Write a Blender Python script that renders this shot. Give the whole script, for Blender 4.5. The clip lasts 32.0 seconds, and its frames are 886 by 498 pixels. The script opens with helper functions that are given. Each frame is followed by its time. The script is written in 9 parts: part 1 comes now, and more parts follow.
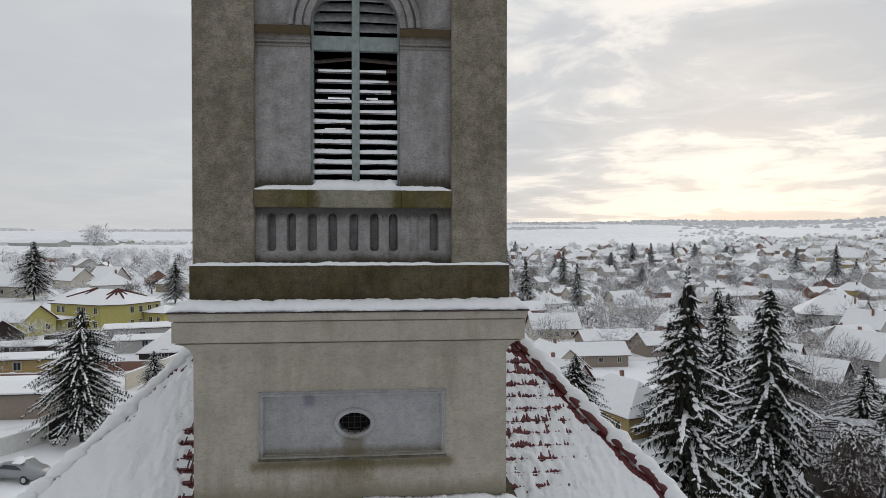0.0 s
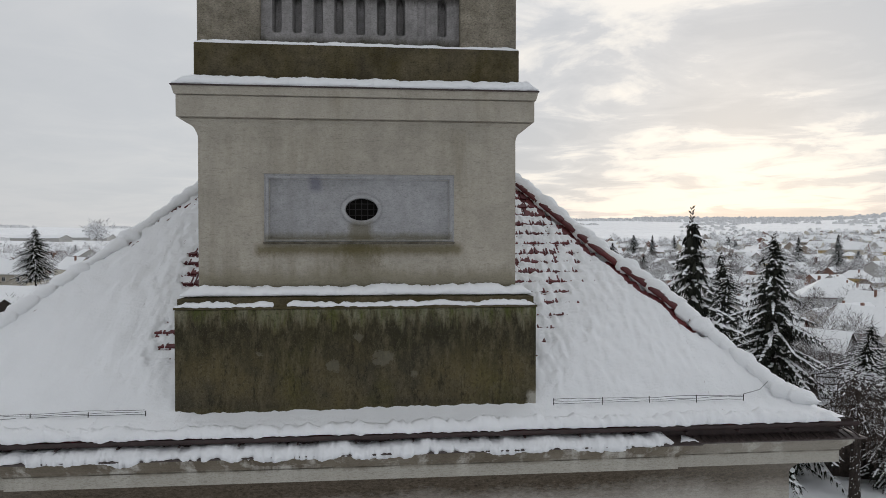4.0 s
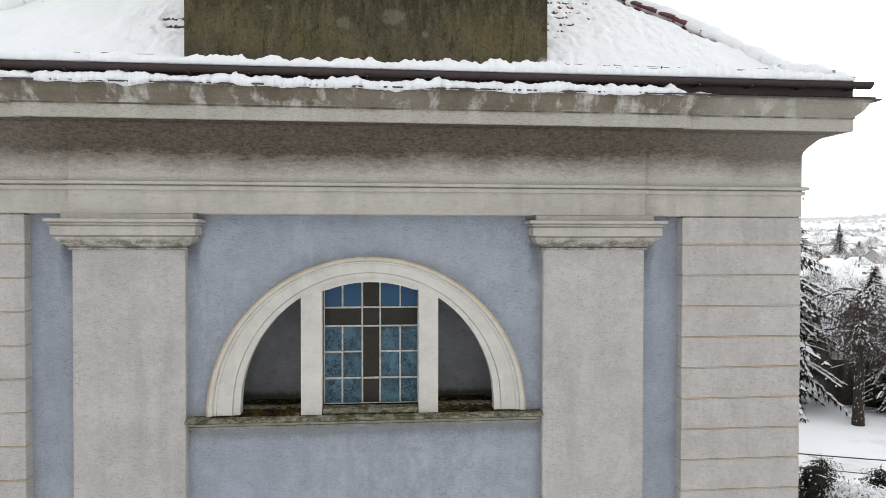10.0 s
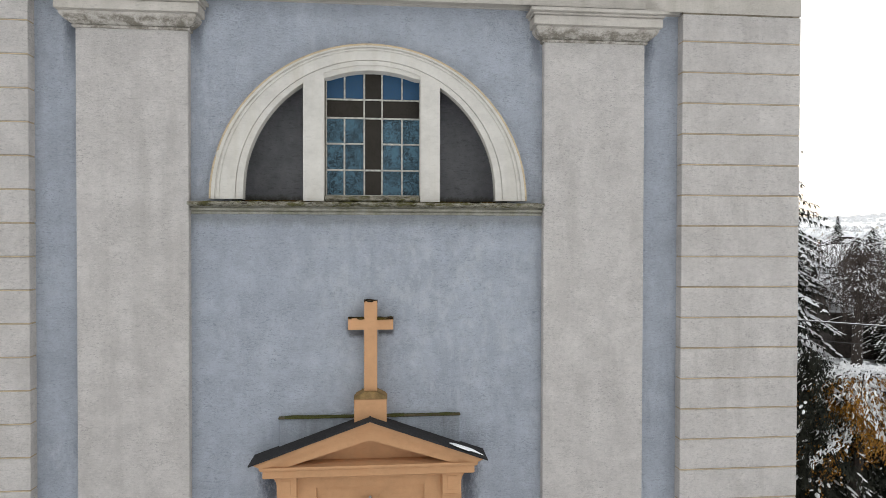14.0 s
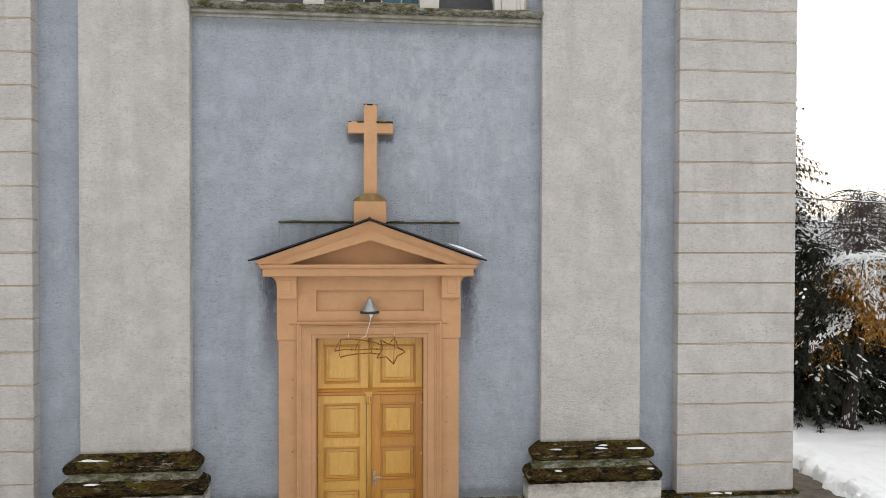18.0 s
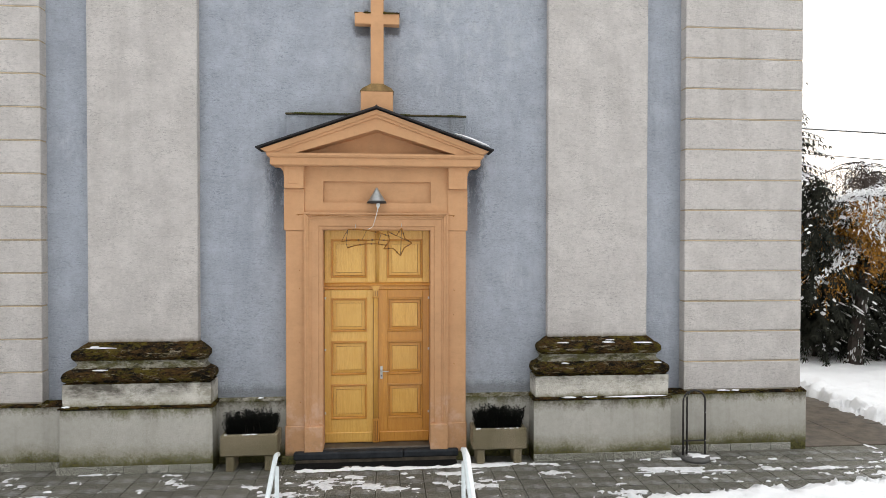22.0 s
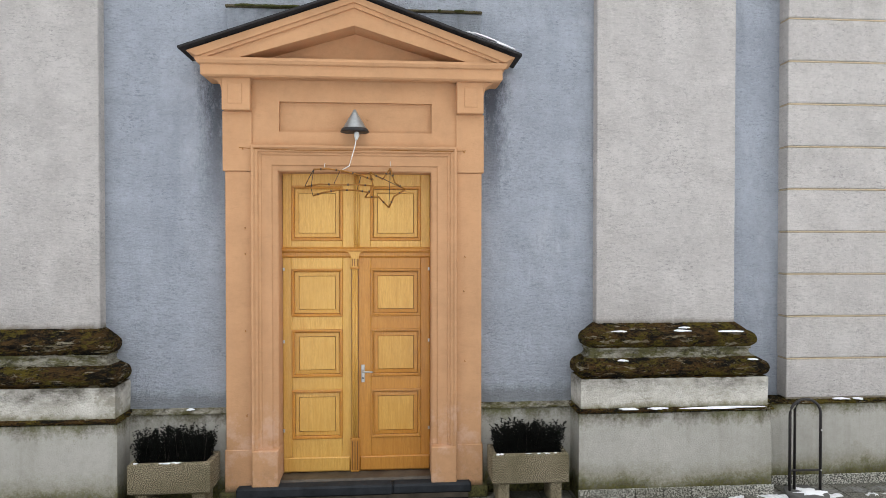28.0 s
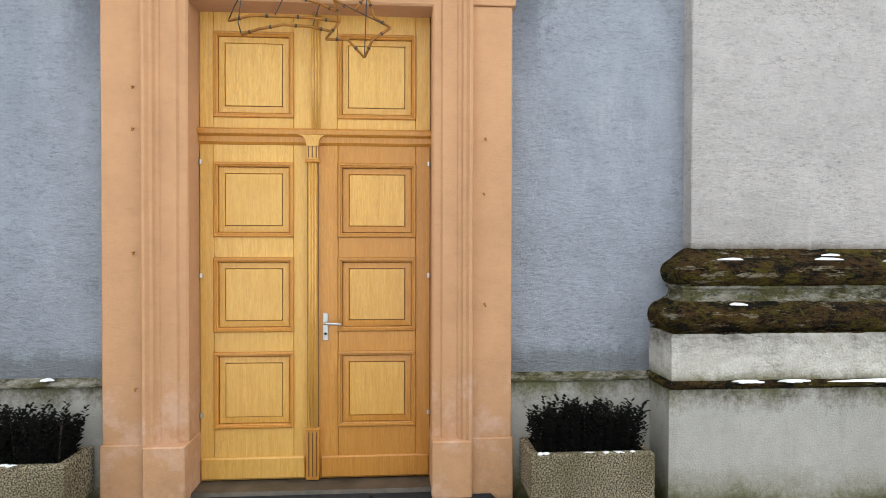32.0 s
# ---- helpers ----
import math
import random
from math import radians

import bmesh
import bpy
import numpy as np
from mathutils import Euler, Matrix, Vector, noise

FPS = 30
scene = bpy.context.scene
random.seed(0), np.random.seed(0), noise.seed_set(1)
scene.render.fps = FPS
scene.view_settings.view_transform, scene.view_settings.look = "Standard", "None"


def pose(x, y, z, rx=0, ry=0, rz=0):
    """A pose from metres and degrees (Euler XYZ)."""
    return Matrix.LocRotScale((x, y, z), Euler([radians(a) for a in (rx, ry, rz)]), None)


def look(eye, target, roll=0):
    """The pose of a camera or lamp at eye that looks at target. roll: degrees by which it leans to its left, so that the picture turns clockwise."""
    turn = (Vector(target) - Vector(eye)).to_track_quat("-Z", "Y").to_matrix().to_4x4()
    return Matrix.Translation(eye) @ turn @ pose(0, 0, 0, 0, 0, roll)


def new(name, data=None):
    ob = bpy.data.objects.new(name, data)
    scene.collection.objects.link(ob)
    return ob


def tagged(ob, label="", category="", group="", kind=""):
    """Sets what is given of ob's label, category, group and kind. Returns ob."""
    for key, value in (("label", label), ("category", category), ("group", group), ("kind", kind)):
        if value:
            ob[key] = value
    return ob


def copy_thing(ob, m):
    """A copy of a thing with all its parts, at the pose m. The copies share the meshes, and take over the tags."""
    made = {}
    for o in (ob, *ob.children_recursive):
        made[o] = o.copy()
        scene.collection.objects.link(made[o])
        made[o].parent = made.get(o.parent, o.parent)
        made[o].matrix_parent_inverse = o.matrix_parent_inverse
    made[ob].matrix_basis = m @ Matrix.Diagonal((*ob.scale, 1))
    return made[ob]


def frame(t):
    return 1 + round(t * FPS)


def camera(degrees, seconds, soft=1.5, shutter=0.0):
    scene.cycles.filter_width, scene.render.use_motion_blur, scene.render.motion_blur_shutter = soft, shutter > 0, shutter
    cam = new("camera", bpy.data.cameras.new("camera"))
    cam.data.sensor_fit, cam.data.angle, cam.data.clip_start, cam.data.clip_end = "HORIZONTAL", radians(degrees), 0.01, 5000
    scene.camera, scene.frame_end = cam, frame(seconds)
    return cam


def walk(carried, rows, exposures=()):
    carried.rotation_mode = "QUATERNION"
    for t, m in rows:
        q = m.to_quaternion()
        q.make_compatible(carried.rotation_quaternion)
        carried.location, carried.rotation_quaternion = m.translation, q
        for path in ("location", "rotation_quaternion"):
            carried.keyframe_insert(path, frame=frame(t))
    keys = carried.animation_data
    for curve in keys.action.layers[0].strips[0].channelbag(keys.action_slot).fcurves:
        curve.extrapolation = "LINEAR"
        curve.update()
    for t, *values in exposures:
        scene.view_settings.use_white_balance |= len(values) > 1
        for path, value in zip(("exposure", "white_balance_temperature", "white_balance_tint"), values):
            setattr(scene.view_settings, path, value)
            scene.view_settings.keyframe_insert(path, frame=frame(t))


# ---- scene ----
cam = camera(70, 32.0, soft=0.6)
PATH = [
    (0, 0.465, -8.847, 17.731, -5.28, -0.70, -0.01),
    (0.5, 0.469, -8.829, 17.360, -5.29, -0.71, -0.02),
    (1, 0.471, -8.806, 16.976, -5.29, -0.69, -0.04),
    (1.5, 0.469, -8.787, 16.593, -5.32, -0.69, -0.06),
    (2, 0.455, -8.776, 16.214, -5.32, -0.74, -0.03),
    (2.5, 0.426, -8.784, 15.841, -5.27, -0.84, 0.01),
    (3, 0.402, -8.764, 15.482, -5.26, -0.92, 0.03),
    (3.5, 0.387, -8.739, 15.115, -5.23, -0.93, 0.03),
    (5.5, 0.325, -8.739, 13.602, -5.08, -0.86, -0.07),
    (6, 0.302, -8.713, 13.226, -5.08, -0.85, -0.06),
    (6.5, 0.271, -8.719, 12.841, -5.12, -0.83, -0.08),
    (7, 0.235, -8.750, 12.453, -5.12, -0.83, -0.07),
    (7.5, 0.201, -8.784, 12.070, -5.12, -0.82, -0.08),
    (8, 0.193, -8.799, 11.683, -5.14, -0.82, -0.09),
    (8.5, 0.190, -8.790, 11.281, -5.16, -0.80, -0.08),
    (9, 0.201, -8.756, 10.890, -5.18, -0.79, -0.07),
    (9.5, 0.212, -8.734, 10.499, -5.18, -0.78, -0.08),
    (10, 0.235, -8.727, 10.121, -5.15, -0.79, -0.09),
    (10.5, 0.230, -8.742, 9.742, -5.20, -0.80, -0.11),
    (11, 0.200, -8.758, 9.368, -5.26, -0.79, -0.16),
    (11.5, 0.162, -8.788, 8.988, -5.34, -0.79, -0.18),
    (12, 0.149, -8.811, 8.612, -5.36, -0.79, -0.19),
    (12.5, 0.146, -8.820, 8.242, -5.36, -0.79, -0.18),
    (13, 0.160, -8.817, 7.885, -5.33, -0.79, -0.17),
    (13.5, 0.179, -8.807, 7.532, -5.30, -0.80, -0.14),
    (14, 0.194, -8.802, 7.209, -5.26, -0.80, -0.13),
    (14.5, 0.211, -8.801, 6.864, -5.24, -0.79, -0.13),
    (16.5, 0.221, -8.850, 5.511, -5.13, -0.79, -0.10),
    (17, 0.183, -8.852, 5.178, -5.13, -0.79, -0.13),
    (17.5, 0.196, -8.857, 4.851, -5.14, -0.79, -0.15),
    (18, 0.224, -8.879, 4.516, -5.12, -0.79, -0.14),
    (18.5, 0.251, -8.901, 4.180, -5.11, -0.80, -0.10),
    (19, 0.266, -8.922, 3.842, -5.08, -0.81, -0.05),
    (19.5, 0.263, -8.938, 3.503, -5.03, -0.81, -0.03),
    (20, 0.258, -8.951, 3.163, -4.98, -0.81, -0.01),
    (20.5, 0.253, -8.953, 2.963, -4.98, -0.82, -0.04),
    (21, 0.221, -8.949, 2.986, -4.97, -0.83, -0.06),
    (21.5, 0.193, -8.928, 3.017, -4.95, -0.83, -0.06),
    (22, 0.159, -8.899, 3.025, -4.93, -0.84, -0.06),
    (22.5, 0.145, -8.831, 3.015, -4.92, -0.83, -0.07),
    (23, 0.141, -8.739, 2.994, -4.89, -0.83, -0.07),
    (23.5, 0.142, -8.615, 2.969, -4.86, -0.83, -0.07),
    (24, 0.151, -8.444, 2.940, -4.82, -0.82, -0.04),
    (24.5, 0.159, -8.252, 2.925, -4.79, -0.82, -0.03),
    (26.5, 0.267, -7.287, 2.827, -4.53, -0.77, -0.00),
    (27, 0.294, -6.982, 2.657, -4.48, -0.77, -0.00),
    (27.5, 0.322, -6.659, 2.506, -4.50, -0.77, -0.00),
    (28, 0.366, -6.322, 2.486, -4.51, -0.79, -0.01),
    (28.5, 0.396, -5.966, 2.470, -4.53, -0.80, -0.03),
    (29, 0.424, -5.615, 2.457, -4.50, -0.79, -0.09),
    (29.5, 0.441, -5.245, 2.438, -4.45, -0.77, -0.13),
    (30, 0.469, -4.868, 2.414, -4.39, -0.77, -0.13),
    (30.5, 0.503, -4.493, 2.182, -4.33, -0.78, -0.10),
    (31, 0.526, -4.262, 1.802, -4.26, -0.79, -0.09),
    (31.5, 0.527, -4.135, 1.684, -4.22, -0.80, -0.11),
    (32, 0.520, -4.020, 1.696, -4.21, -0.80, -0.12),
]
EXPOSURES = [(0, -0.10, 6520, 11), (5.5, -0.08, 6550, 11), (7, 0.20, 6630, 11), (8, 0.35, 6690, 11), (9, 0.74, 6720, 11), (13, 0.93, 6720, 10), (17.5, 1.01, 6860, 11), (19.2, 1.17, 6900, 11), (21, 1.21, 6880, 11), (24.5, 1.28, 6720, 11), (27, 1.36, 6640, 11), (30, 1.53, 6560, 10), (32, 1.64, 6500, 9)]
walk(cam, [(t, pose(x, y, z, 90 + pitch, roll, yaw)) for t, x, y, z, yaw, pitch, roll in PATH], EXPOSURES)

# ---- world and sun ----
SUN_AZ, SUN_EL = radians(30), radians(11)
world = bpy.data.worlds.new("world")
scene.world = world
world.use_nodes = True
wn, wl = world.node_tree.nodes, world.node_tree.links
wn.clear()
sky = wn.new("ShaderNodeTexSky")
sky.sky_type, sky.sun_disc, sky.sun_elevation, sky.sun_rotation = "NISHITA", False, SUN_EL, SUN_AZ
co = wn.new("ShaderNodeTexCoord")
sep = wn.new("ShaderNodeSeparateXYZ")
wl.new(co.outputs["Generated"], sep.inputs[0])


def wmath(op, a, b=None, clamp=False):
    n = wn.new("ShaderNodeMath")
    n.operation, n.use_clamp = op, clamp
    for i, v in enumerate((a, b)):
        if v is None:
            continue
        if isinstance(v, (int, float)):
            n.inputs[i].default_value = v
        else:
            wl.new(v, n.inputs[i])
    return n.outputs[0]


zc = wmath("ADD", wmath("MAXIMUM", sep.outputs[2], 0.0), 0.10)
px, py = wmath("DIVIDE", sep.outputs[0], zc), wmath("DIVIDE", sep.outputs[1], zc)
comb = wn.new("ShaderNodeCombineXYZ")
wl.new(px, comb.inputs[0]), wl.new(py, comb.inputs[1])
cl1 = wn.new("ShaderNodeTexNoise")
cl1.inputs["Scale"].default_value, cl1.inputs["Detail"].default_value, cl1.inputs["Roughness"].default_value = 0.55, 7, 0.55
cl1.inputs["Distortion"].default_value = 0.4
wl.new(comb.outputs[0], cl1.inputs["Vector"])
# closeness to the hidden sun
sd = (math.sin(SUN_AZ) * math.cos(SUN_EL), math.cos(SUN_AZ) * math.cos(SUN_EL), math.sin(SUN_EL))
dot = wn.new("ShaderNodeVectorMath")
dot.operation = "DOT_PRODUCT"
dot.inputs[1].default_value = sd
wl.new(co.outputs["Generated"], dot.inputs[0])
away = wmath("ADD", wmath("MULTIPLY", dot.outputs["Value"], 0.22), 0.80)
near = wmath("POWER", wmath("MAXIMUM", dot.outputs["Value"], 0.0), 7.0)
cl2 = wn.new("ShaderNodeTexNoise")
cl2.inputs["Scale"].default_value, cl2.inputs["Detail"].default_value, cl2.inputs["Roughness"].default_value = 1.7, 8, 0.6
cl2.inputs["Distortion"].default_value = 0.6
wl.new(comb.outputs[0], cl2.inputs["Vector"])
cloud = wmath("ADD", wmath("MULTIPLY", cl1.outputs["Fac"], 0.55), wmath("MULTIPLY", cl2.outputs["Fac"], 0.45))
ramp = wn.new("ShaderNodeValToRGB")
ramp.color_ramp.elements[0].position, ramp.color_ramp.elements[0].color = 0.41, (0.66, 0.69, 0.725, 1)
ramp.color_ramp.elements[1].position, ramp.color_ramp.elements[1].color = 0.57, (0.88, 0.89, 0.90, 1)
wl.new(cloud, ramp.inputs["Fac"])
glow = wn.new("ShaderNodeMix")
glow.data_type, glow.blend_type = "RGBA", "MIX"
wl.new(wmath("MULTIPLY", near, wmath("SUBTRACT", wmath("MULTIPLY", cloud, 17.0), 8.1), True), glow.inputs["Factor"])
# away from the sun the cloud sheet is even
even = wn.new("ShaderNodeMix")
even.data_type = "RGBA"
even.inputs["B"].default_value = (0.765, 0.795, 0.825, 1)
wl.new(wmath("MULTIPLY", wmath("MULTIPLY", wmath("SUBTRACT", 0.93, dot.outputs["Value"]), 4.0, True), 0.78), even.inputs["Factor"])
wl.new(ramp.outputs["Color"], even.inputs["A"])
wl.new(even.outputs["Result"], glow.inputs["A"])
glow.inputs["B"].default_value = (1.08, 1.05, 0.985, 1)
mixs = wn.new("ShaderNodeMix")
mixs.data_type = "RGBA"
mixs.inputs["Factor"].default_value = 0.93
skys = wn.new("ShaderNodeMix")
skys.data_type, skys.blend_type = "RGBA", "MULTIPLY"
skys.inputs["Factor"].default_value = 1.0
skys.inputs["B"].default_value = (0.1, 0.1, 0.1, 1)
wl.new(sky.outputs["Color"], skys.inputs["A"])
wl.new(skys.outputs["Result"], mixs.inputs["A"])
wl.new(glow.outputs["Result"], mixs.inputs["B"])
bg = wn.new("ShaderNodeBackground")
bg.inputs["Strength"].default_value = 0.88
wl.new(mixs.outputs["Result"], bg.inputs["Color"])
# an overcast sky is brightest overhead
zenith = wmath("MULTIPLY", wmath("SUBTRACT", sep.outputs[2], 0.30), 1.6, True)
wl.new(wmath("MULTIPLY", wmath("MULTIPLY", away, 0.90), wmath("ADD", wmath("MULTIPLY", zenith, 0.55), 1.0)), bg.inputs["Strength"])
wo = wn.new("ShaderNodeOutputWorld")
wl.new(bg.outputs[0], wo.inputs["Surface"])

sun = new("sun", bpy.data.lights.new("sun", "SUN"))
sun.data.energy, sun.data.angle, sun.data.color = 0.7, radians(14), (1.0, 0.93, 0.82)
sun.matrix_world = look((0, 0, 60), (-60 * sd[0], -60 * sd[1], 60 - 60 * sd[2]))


# ---- materials ----
class Mat:
    """A small node builder round one Principled shader."""

    def __init__(self, name, rough=0.85, metal=0.0, coords="Object"):
        self.m = bpy.data.materials.new(name)
        self.m.use_nodes = True
        self.n, self.l = self.m.node_tree.nodes, self.m.node_tree.links
        self.b = self.n["Principled BSDF"]
        self.b.inputs["Roughness"].default_value, self.b.inputs["Metallic"].default_value = rough, metal
        if rough >= 0.75:
            self.b.inputs["Specular IOR Level"].default_value = 0.14
        self.co = self.n.new("ShaderNodeTexCoord").outputs[coords]

    def put(self, sock, v):
        if hasattr(v, "is_output"):
            self.l.new(v, sock)
        else:
            sock.default_value = v

    def noise(self, scale=5.0, detail=4.0, rough=0.55, stretch=None, dist=0.0, vec=None):
        v = vec or self.co
        if stretch:
            mp = self.n.new("ShaderNodeMapping")
            mp.inputs["Scale"].default_value = stretch
            self.l.new(v, mp.inputs["Vector"])
            v = mp.outputs[0]
        t = self.n.new("ShaderNodeTexNoise")
        t.inputs["Scale"].default_value, t.inputs["Detail"].default_value = scale, detail
        t.inputs["Roughness"].default_value, t.inputs["Distortion"].default_value = rough, dist
        self.l.new(v, t.inputs["Vector"])
        return t.outputs["Fac"]

    def ramp(self, fac, lo, hi, a=0.0, b=1.0):
        r = self.n.new("ShaderNodeMapRange")
        r.inputs["From Min"].default_value, r.inputs["From Max"].default_value = lo, hi
        r.inputs["To Min"].default_value, r.inputs["To Max"].default_value = a, b
        self.l.new(fac, r.inputs["Value"])
        return r.outputs[0]

    def math(self, op, a, b=0.0):
        t = self.n.new("ShaderNodeMath")
        t.operation = op
        self.put(t.inputs[0], a), self.put(t.inputs[1], b)
        return t.outputs[0]

    def mix(self, fac, a, b, blend="MIX"):
        t = self.n.new("ShaderNodeMix")
        t.data_type, t.blend_type = "RGBA", blend
        self.put(t.inputs["Factor"], fac)
        for k, v in (("A", a), ("B", b)):
            self.put(t.inputs[k], v if hasattr(v, "is_output") else (*v[:3], 1))
        return t.outputs["Result"]

    def axis(self, k):
        s = self.n.new("ShaderNodeSeparateXYZ")
        self.l.new(self.co, s.inputs[0])
        return s.outputs[k]

    def normal(self, k):
        g = self.n.new("ShaderNodeNewGeometry")
        s = self.n.new("ShaderNodeSeparateXYZ")
        self.l.new(g.outputs["Normal"], s.inputs[0])
        return s.outputs[k]

    def chance(self):
        return self.n.new("ShaderNodeObjectInfo").outputs["Random"]

    def island(self):
        return self.n.new("ShaderNodeNewGeometry").outputs["Random Per Island"]

    def bump(self, h, strength=0.3, dist=0.01):
        t = self.n.new("ShaderNodeBump")
        t.inputs["Strength"].default_value, t.inputs["Distance"].default_value = strength, dist
        self.l.new(h, t.inputs["Height"])
        self.l.new(t.outputs[0], self.b.inputs["Normal"])
        return self

    def color(self, c):
        self.put(self.b.inputs["Base Color"], c if hasattr(c, "is_output") else (*c[:3], 1))
        return self

    def rough(self, r):
        self.put(self.b.inputs["Roughness"], r)
        return self


def pitted(m, c, amount=0.62, scale=46):
    """Grain of a float-finished render: small dark pits in level scrapes, and pale crumbs between them."""
    pit = m.noise(scale, 4, 0.72, (0.75, 0.75, 1.35))
    c = m.mix(m.ramp(pit, 0.53, 0.62, 0, amount), c, m.mix(1.0, c, (0.50, 0.49, 0.47), "MULTIPLY"))
    return m.mix(m.ramp(pit, 0.46, 0.37, 0, amount * 0.8), c, m.mix(1.0, c, (1.30, 1.30, 1.29), "MULTIPLY"))


def stucco(name, col, var=0.12, grain=90, bump=0.5, streak=0.0, streak_col=(0.12, 0.11, 0.08), moss=0.0, moss_col=(0.07, 0.065, 0.018),
           soot=0.0, coarse=False, speck=0.5, blot=None, extra=None, pits=0.12):
    """Trowelled render: fine relief, cloudy tone, run-off streaks and patches of moss."""
    m = Mat(name, 0.92)
    col = [c * 0.87 for c in col]
    dark, light = [c * (1 - var) for c in col], [min(c * (1 + var * 0.7), 0.9) for c in col]
    c = m.mix(m.ramp(m.noise(0.9, 5, 0.6), 0.3, 0.7), dark, light)
    c = m.mix(m.ramp(m.noise(14, 6, 0.7), 0.35, 0.75, 0, 0.4), c, [k * 0.72 for k in col])
    c = m.mix(m.ramp(m.noise(2.6, 5, 0.65), 0.42, 0.64, 0, 0.55), c, [min(k * 1.10, 0.9) for k in light])
    c = m.mix(m.ramp(m.noise(grain * 0.30, 6, 0.78, (0.45, 0.45, 1.6)), 0.535, 0.66, 0, speck * 1.5), c, [k * 0.60 for k in col])
    if coarse:
        c = m.mix(m.ramp(m.noise(grain * 0.6, 5, 0.75, (0.65, 0.65, 1.3)), 0.46, 0.36, 0, 0.5), c, [min(k * 1.22, 0.85) for k in col])
        s = m.math("MULTIPLY", m.ramp(m.noise(grain * 0.5, 5, 0.78, (0.6, 0.6, 1.4)), 0.54, 0.62), m.ramp(m.noise(1.7, 5, 0.7), 0.40, 0.64, 0.15, 0.9))
        c = m.mix(m.math("MULTIPLY", s, min(speck * 2.6, 0.8)), c, [k * 0.5 for k in col])
    if blot:
        s = m.math("MULTIPLY", m.ramp(m.noise(1.1, 3), 0.48, 0.66), m.ramp(m.noise(7, 6, 0.75, (1.6, 1.6, 0.8)), 0.46, 0.64))
        c = m.mix(m.math("MULTIPLY", s, 0.7), c, blot)
    if streak:
        s = m.ramp(m.noise(1.6, 6, 0.65, (2.6, 2.6, 0.28)), 0.46, 0.72)
        s = m.math("MULTIPLY", s, m.ramp(m.noise(0.5, 3), 0.35, 0.65))
        c = m.mix(m.math("MULTIPLY", s, streak), c, streak_col)
    if soot:
        s = m.ramp(m.noise(5, 8, 0.75), 0.38, 0.68)
        c = m.mix(m.math("MULTIPLY", s, soot), c, [k * 0.35 for k in col])
    if moss:
        s = m.ramp(m.noise(2.2, 7, 0.7, (1, 1, 0.6)), 0.42, 0.66)
        s2 = m.ramp(m.noise(30, 4, 0.7), 0.3, 0.6, 0.45, 1)
        c = m.mix(m.math("MULTIPLY", m.math("MULTIPLY", s, s2), moss), c, moss_col)
    if extra:
        c = extra(m, c)
    if pits:
        c = pitted(m, c, pits)
    m.color(c)
    g = m.math("ADD", m.noise(grain * (0.5 if coarse else 1), 5, 0.75, (0.7, 0.7, 1.6)), m.math("MULTIPLY", m.noise(grain * 0.22, 3), 0.5))
    m.bump(g, min(bump * 1.3, 1.0), 0.040 if coarse else 0.011)
    return m.m


def runoff(x, width, z_low, z_top, col, amount):
    """A stain run down the wall from a dripping edge at x (and -x)."""
    def extra(m, c):
        d = m.math("ABSOLUTE", m.math("SUBTRACT", m.math("ABSOLUTE", m.axis(0)), x))
        d = m.math("ADD", d, m.math("MULTIPLY", m.math("SUBTRACT", m.noise(6, 8, 0.85, (1.5, 1.5, 0.6)), 0.5), width * 3.0))
        f = m.math("MULTIPLY", m.ramp(d, width, width * 0.25), m.ramp(m.axis(2), z_low, z_top))
        f = m.math("MULTIPLY", f, m.math("LESS_THAN", m.axis(2), z_top + 0.35))
        return m.mix(m.math("MULTIPLY", f, amount), c, col)
    return extra


def zone(x0, x1, z0, z1, col, amount, soft=0.06, rag=0.2, grain=(6, 8, 0.85, (1.2, 1.2, 0.8)), cut=None):
    """A ragged-rimmed patch of colour, mostly stain, inside a stretch of the wall."""
    def extra(m, c):
        w = m.math("MULTIPLY", m.math("SUBTRACT", m.noise(*grain), 0.5), rag * 2)
        x, z = m.math("ADD", m.axis(0), w), m.math("ADD", m.axis(2), w)
        f = m.math("MULTIPLY", m.ramp(x, x0 - soft, x0 + soft), m.ramp(x, x1 + soft, x1 - soft))
        f = m.math("MULTIPLY", f, m.math("MULTIPLY", m.ramp(z, z0 - soft, z0 + soft), m.ramp(z, z1 + soft, z1 - soft)))
        if cut:
            f = m.math("MULTIPLY", f, m.ramp(m.noise(*cut), 0.48, 0.62))
        return m.mix(m.math("MULTIPLY", f, amount), c, col)
    return extra


def chain(*fs):
    def extra(m, c):
        for f in fs:
            c = f(m, c)
        return c
    return extra


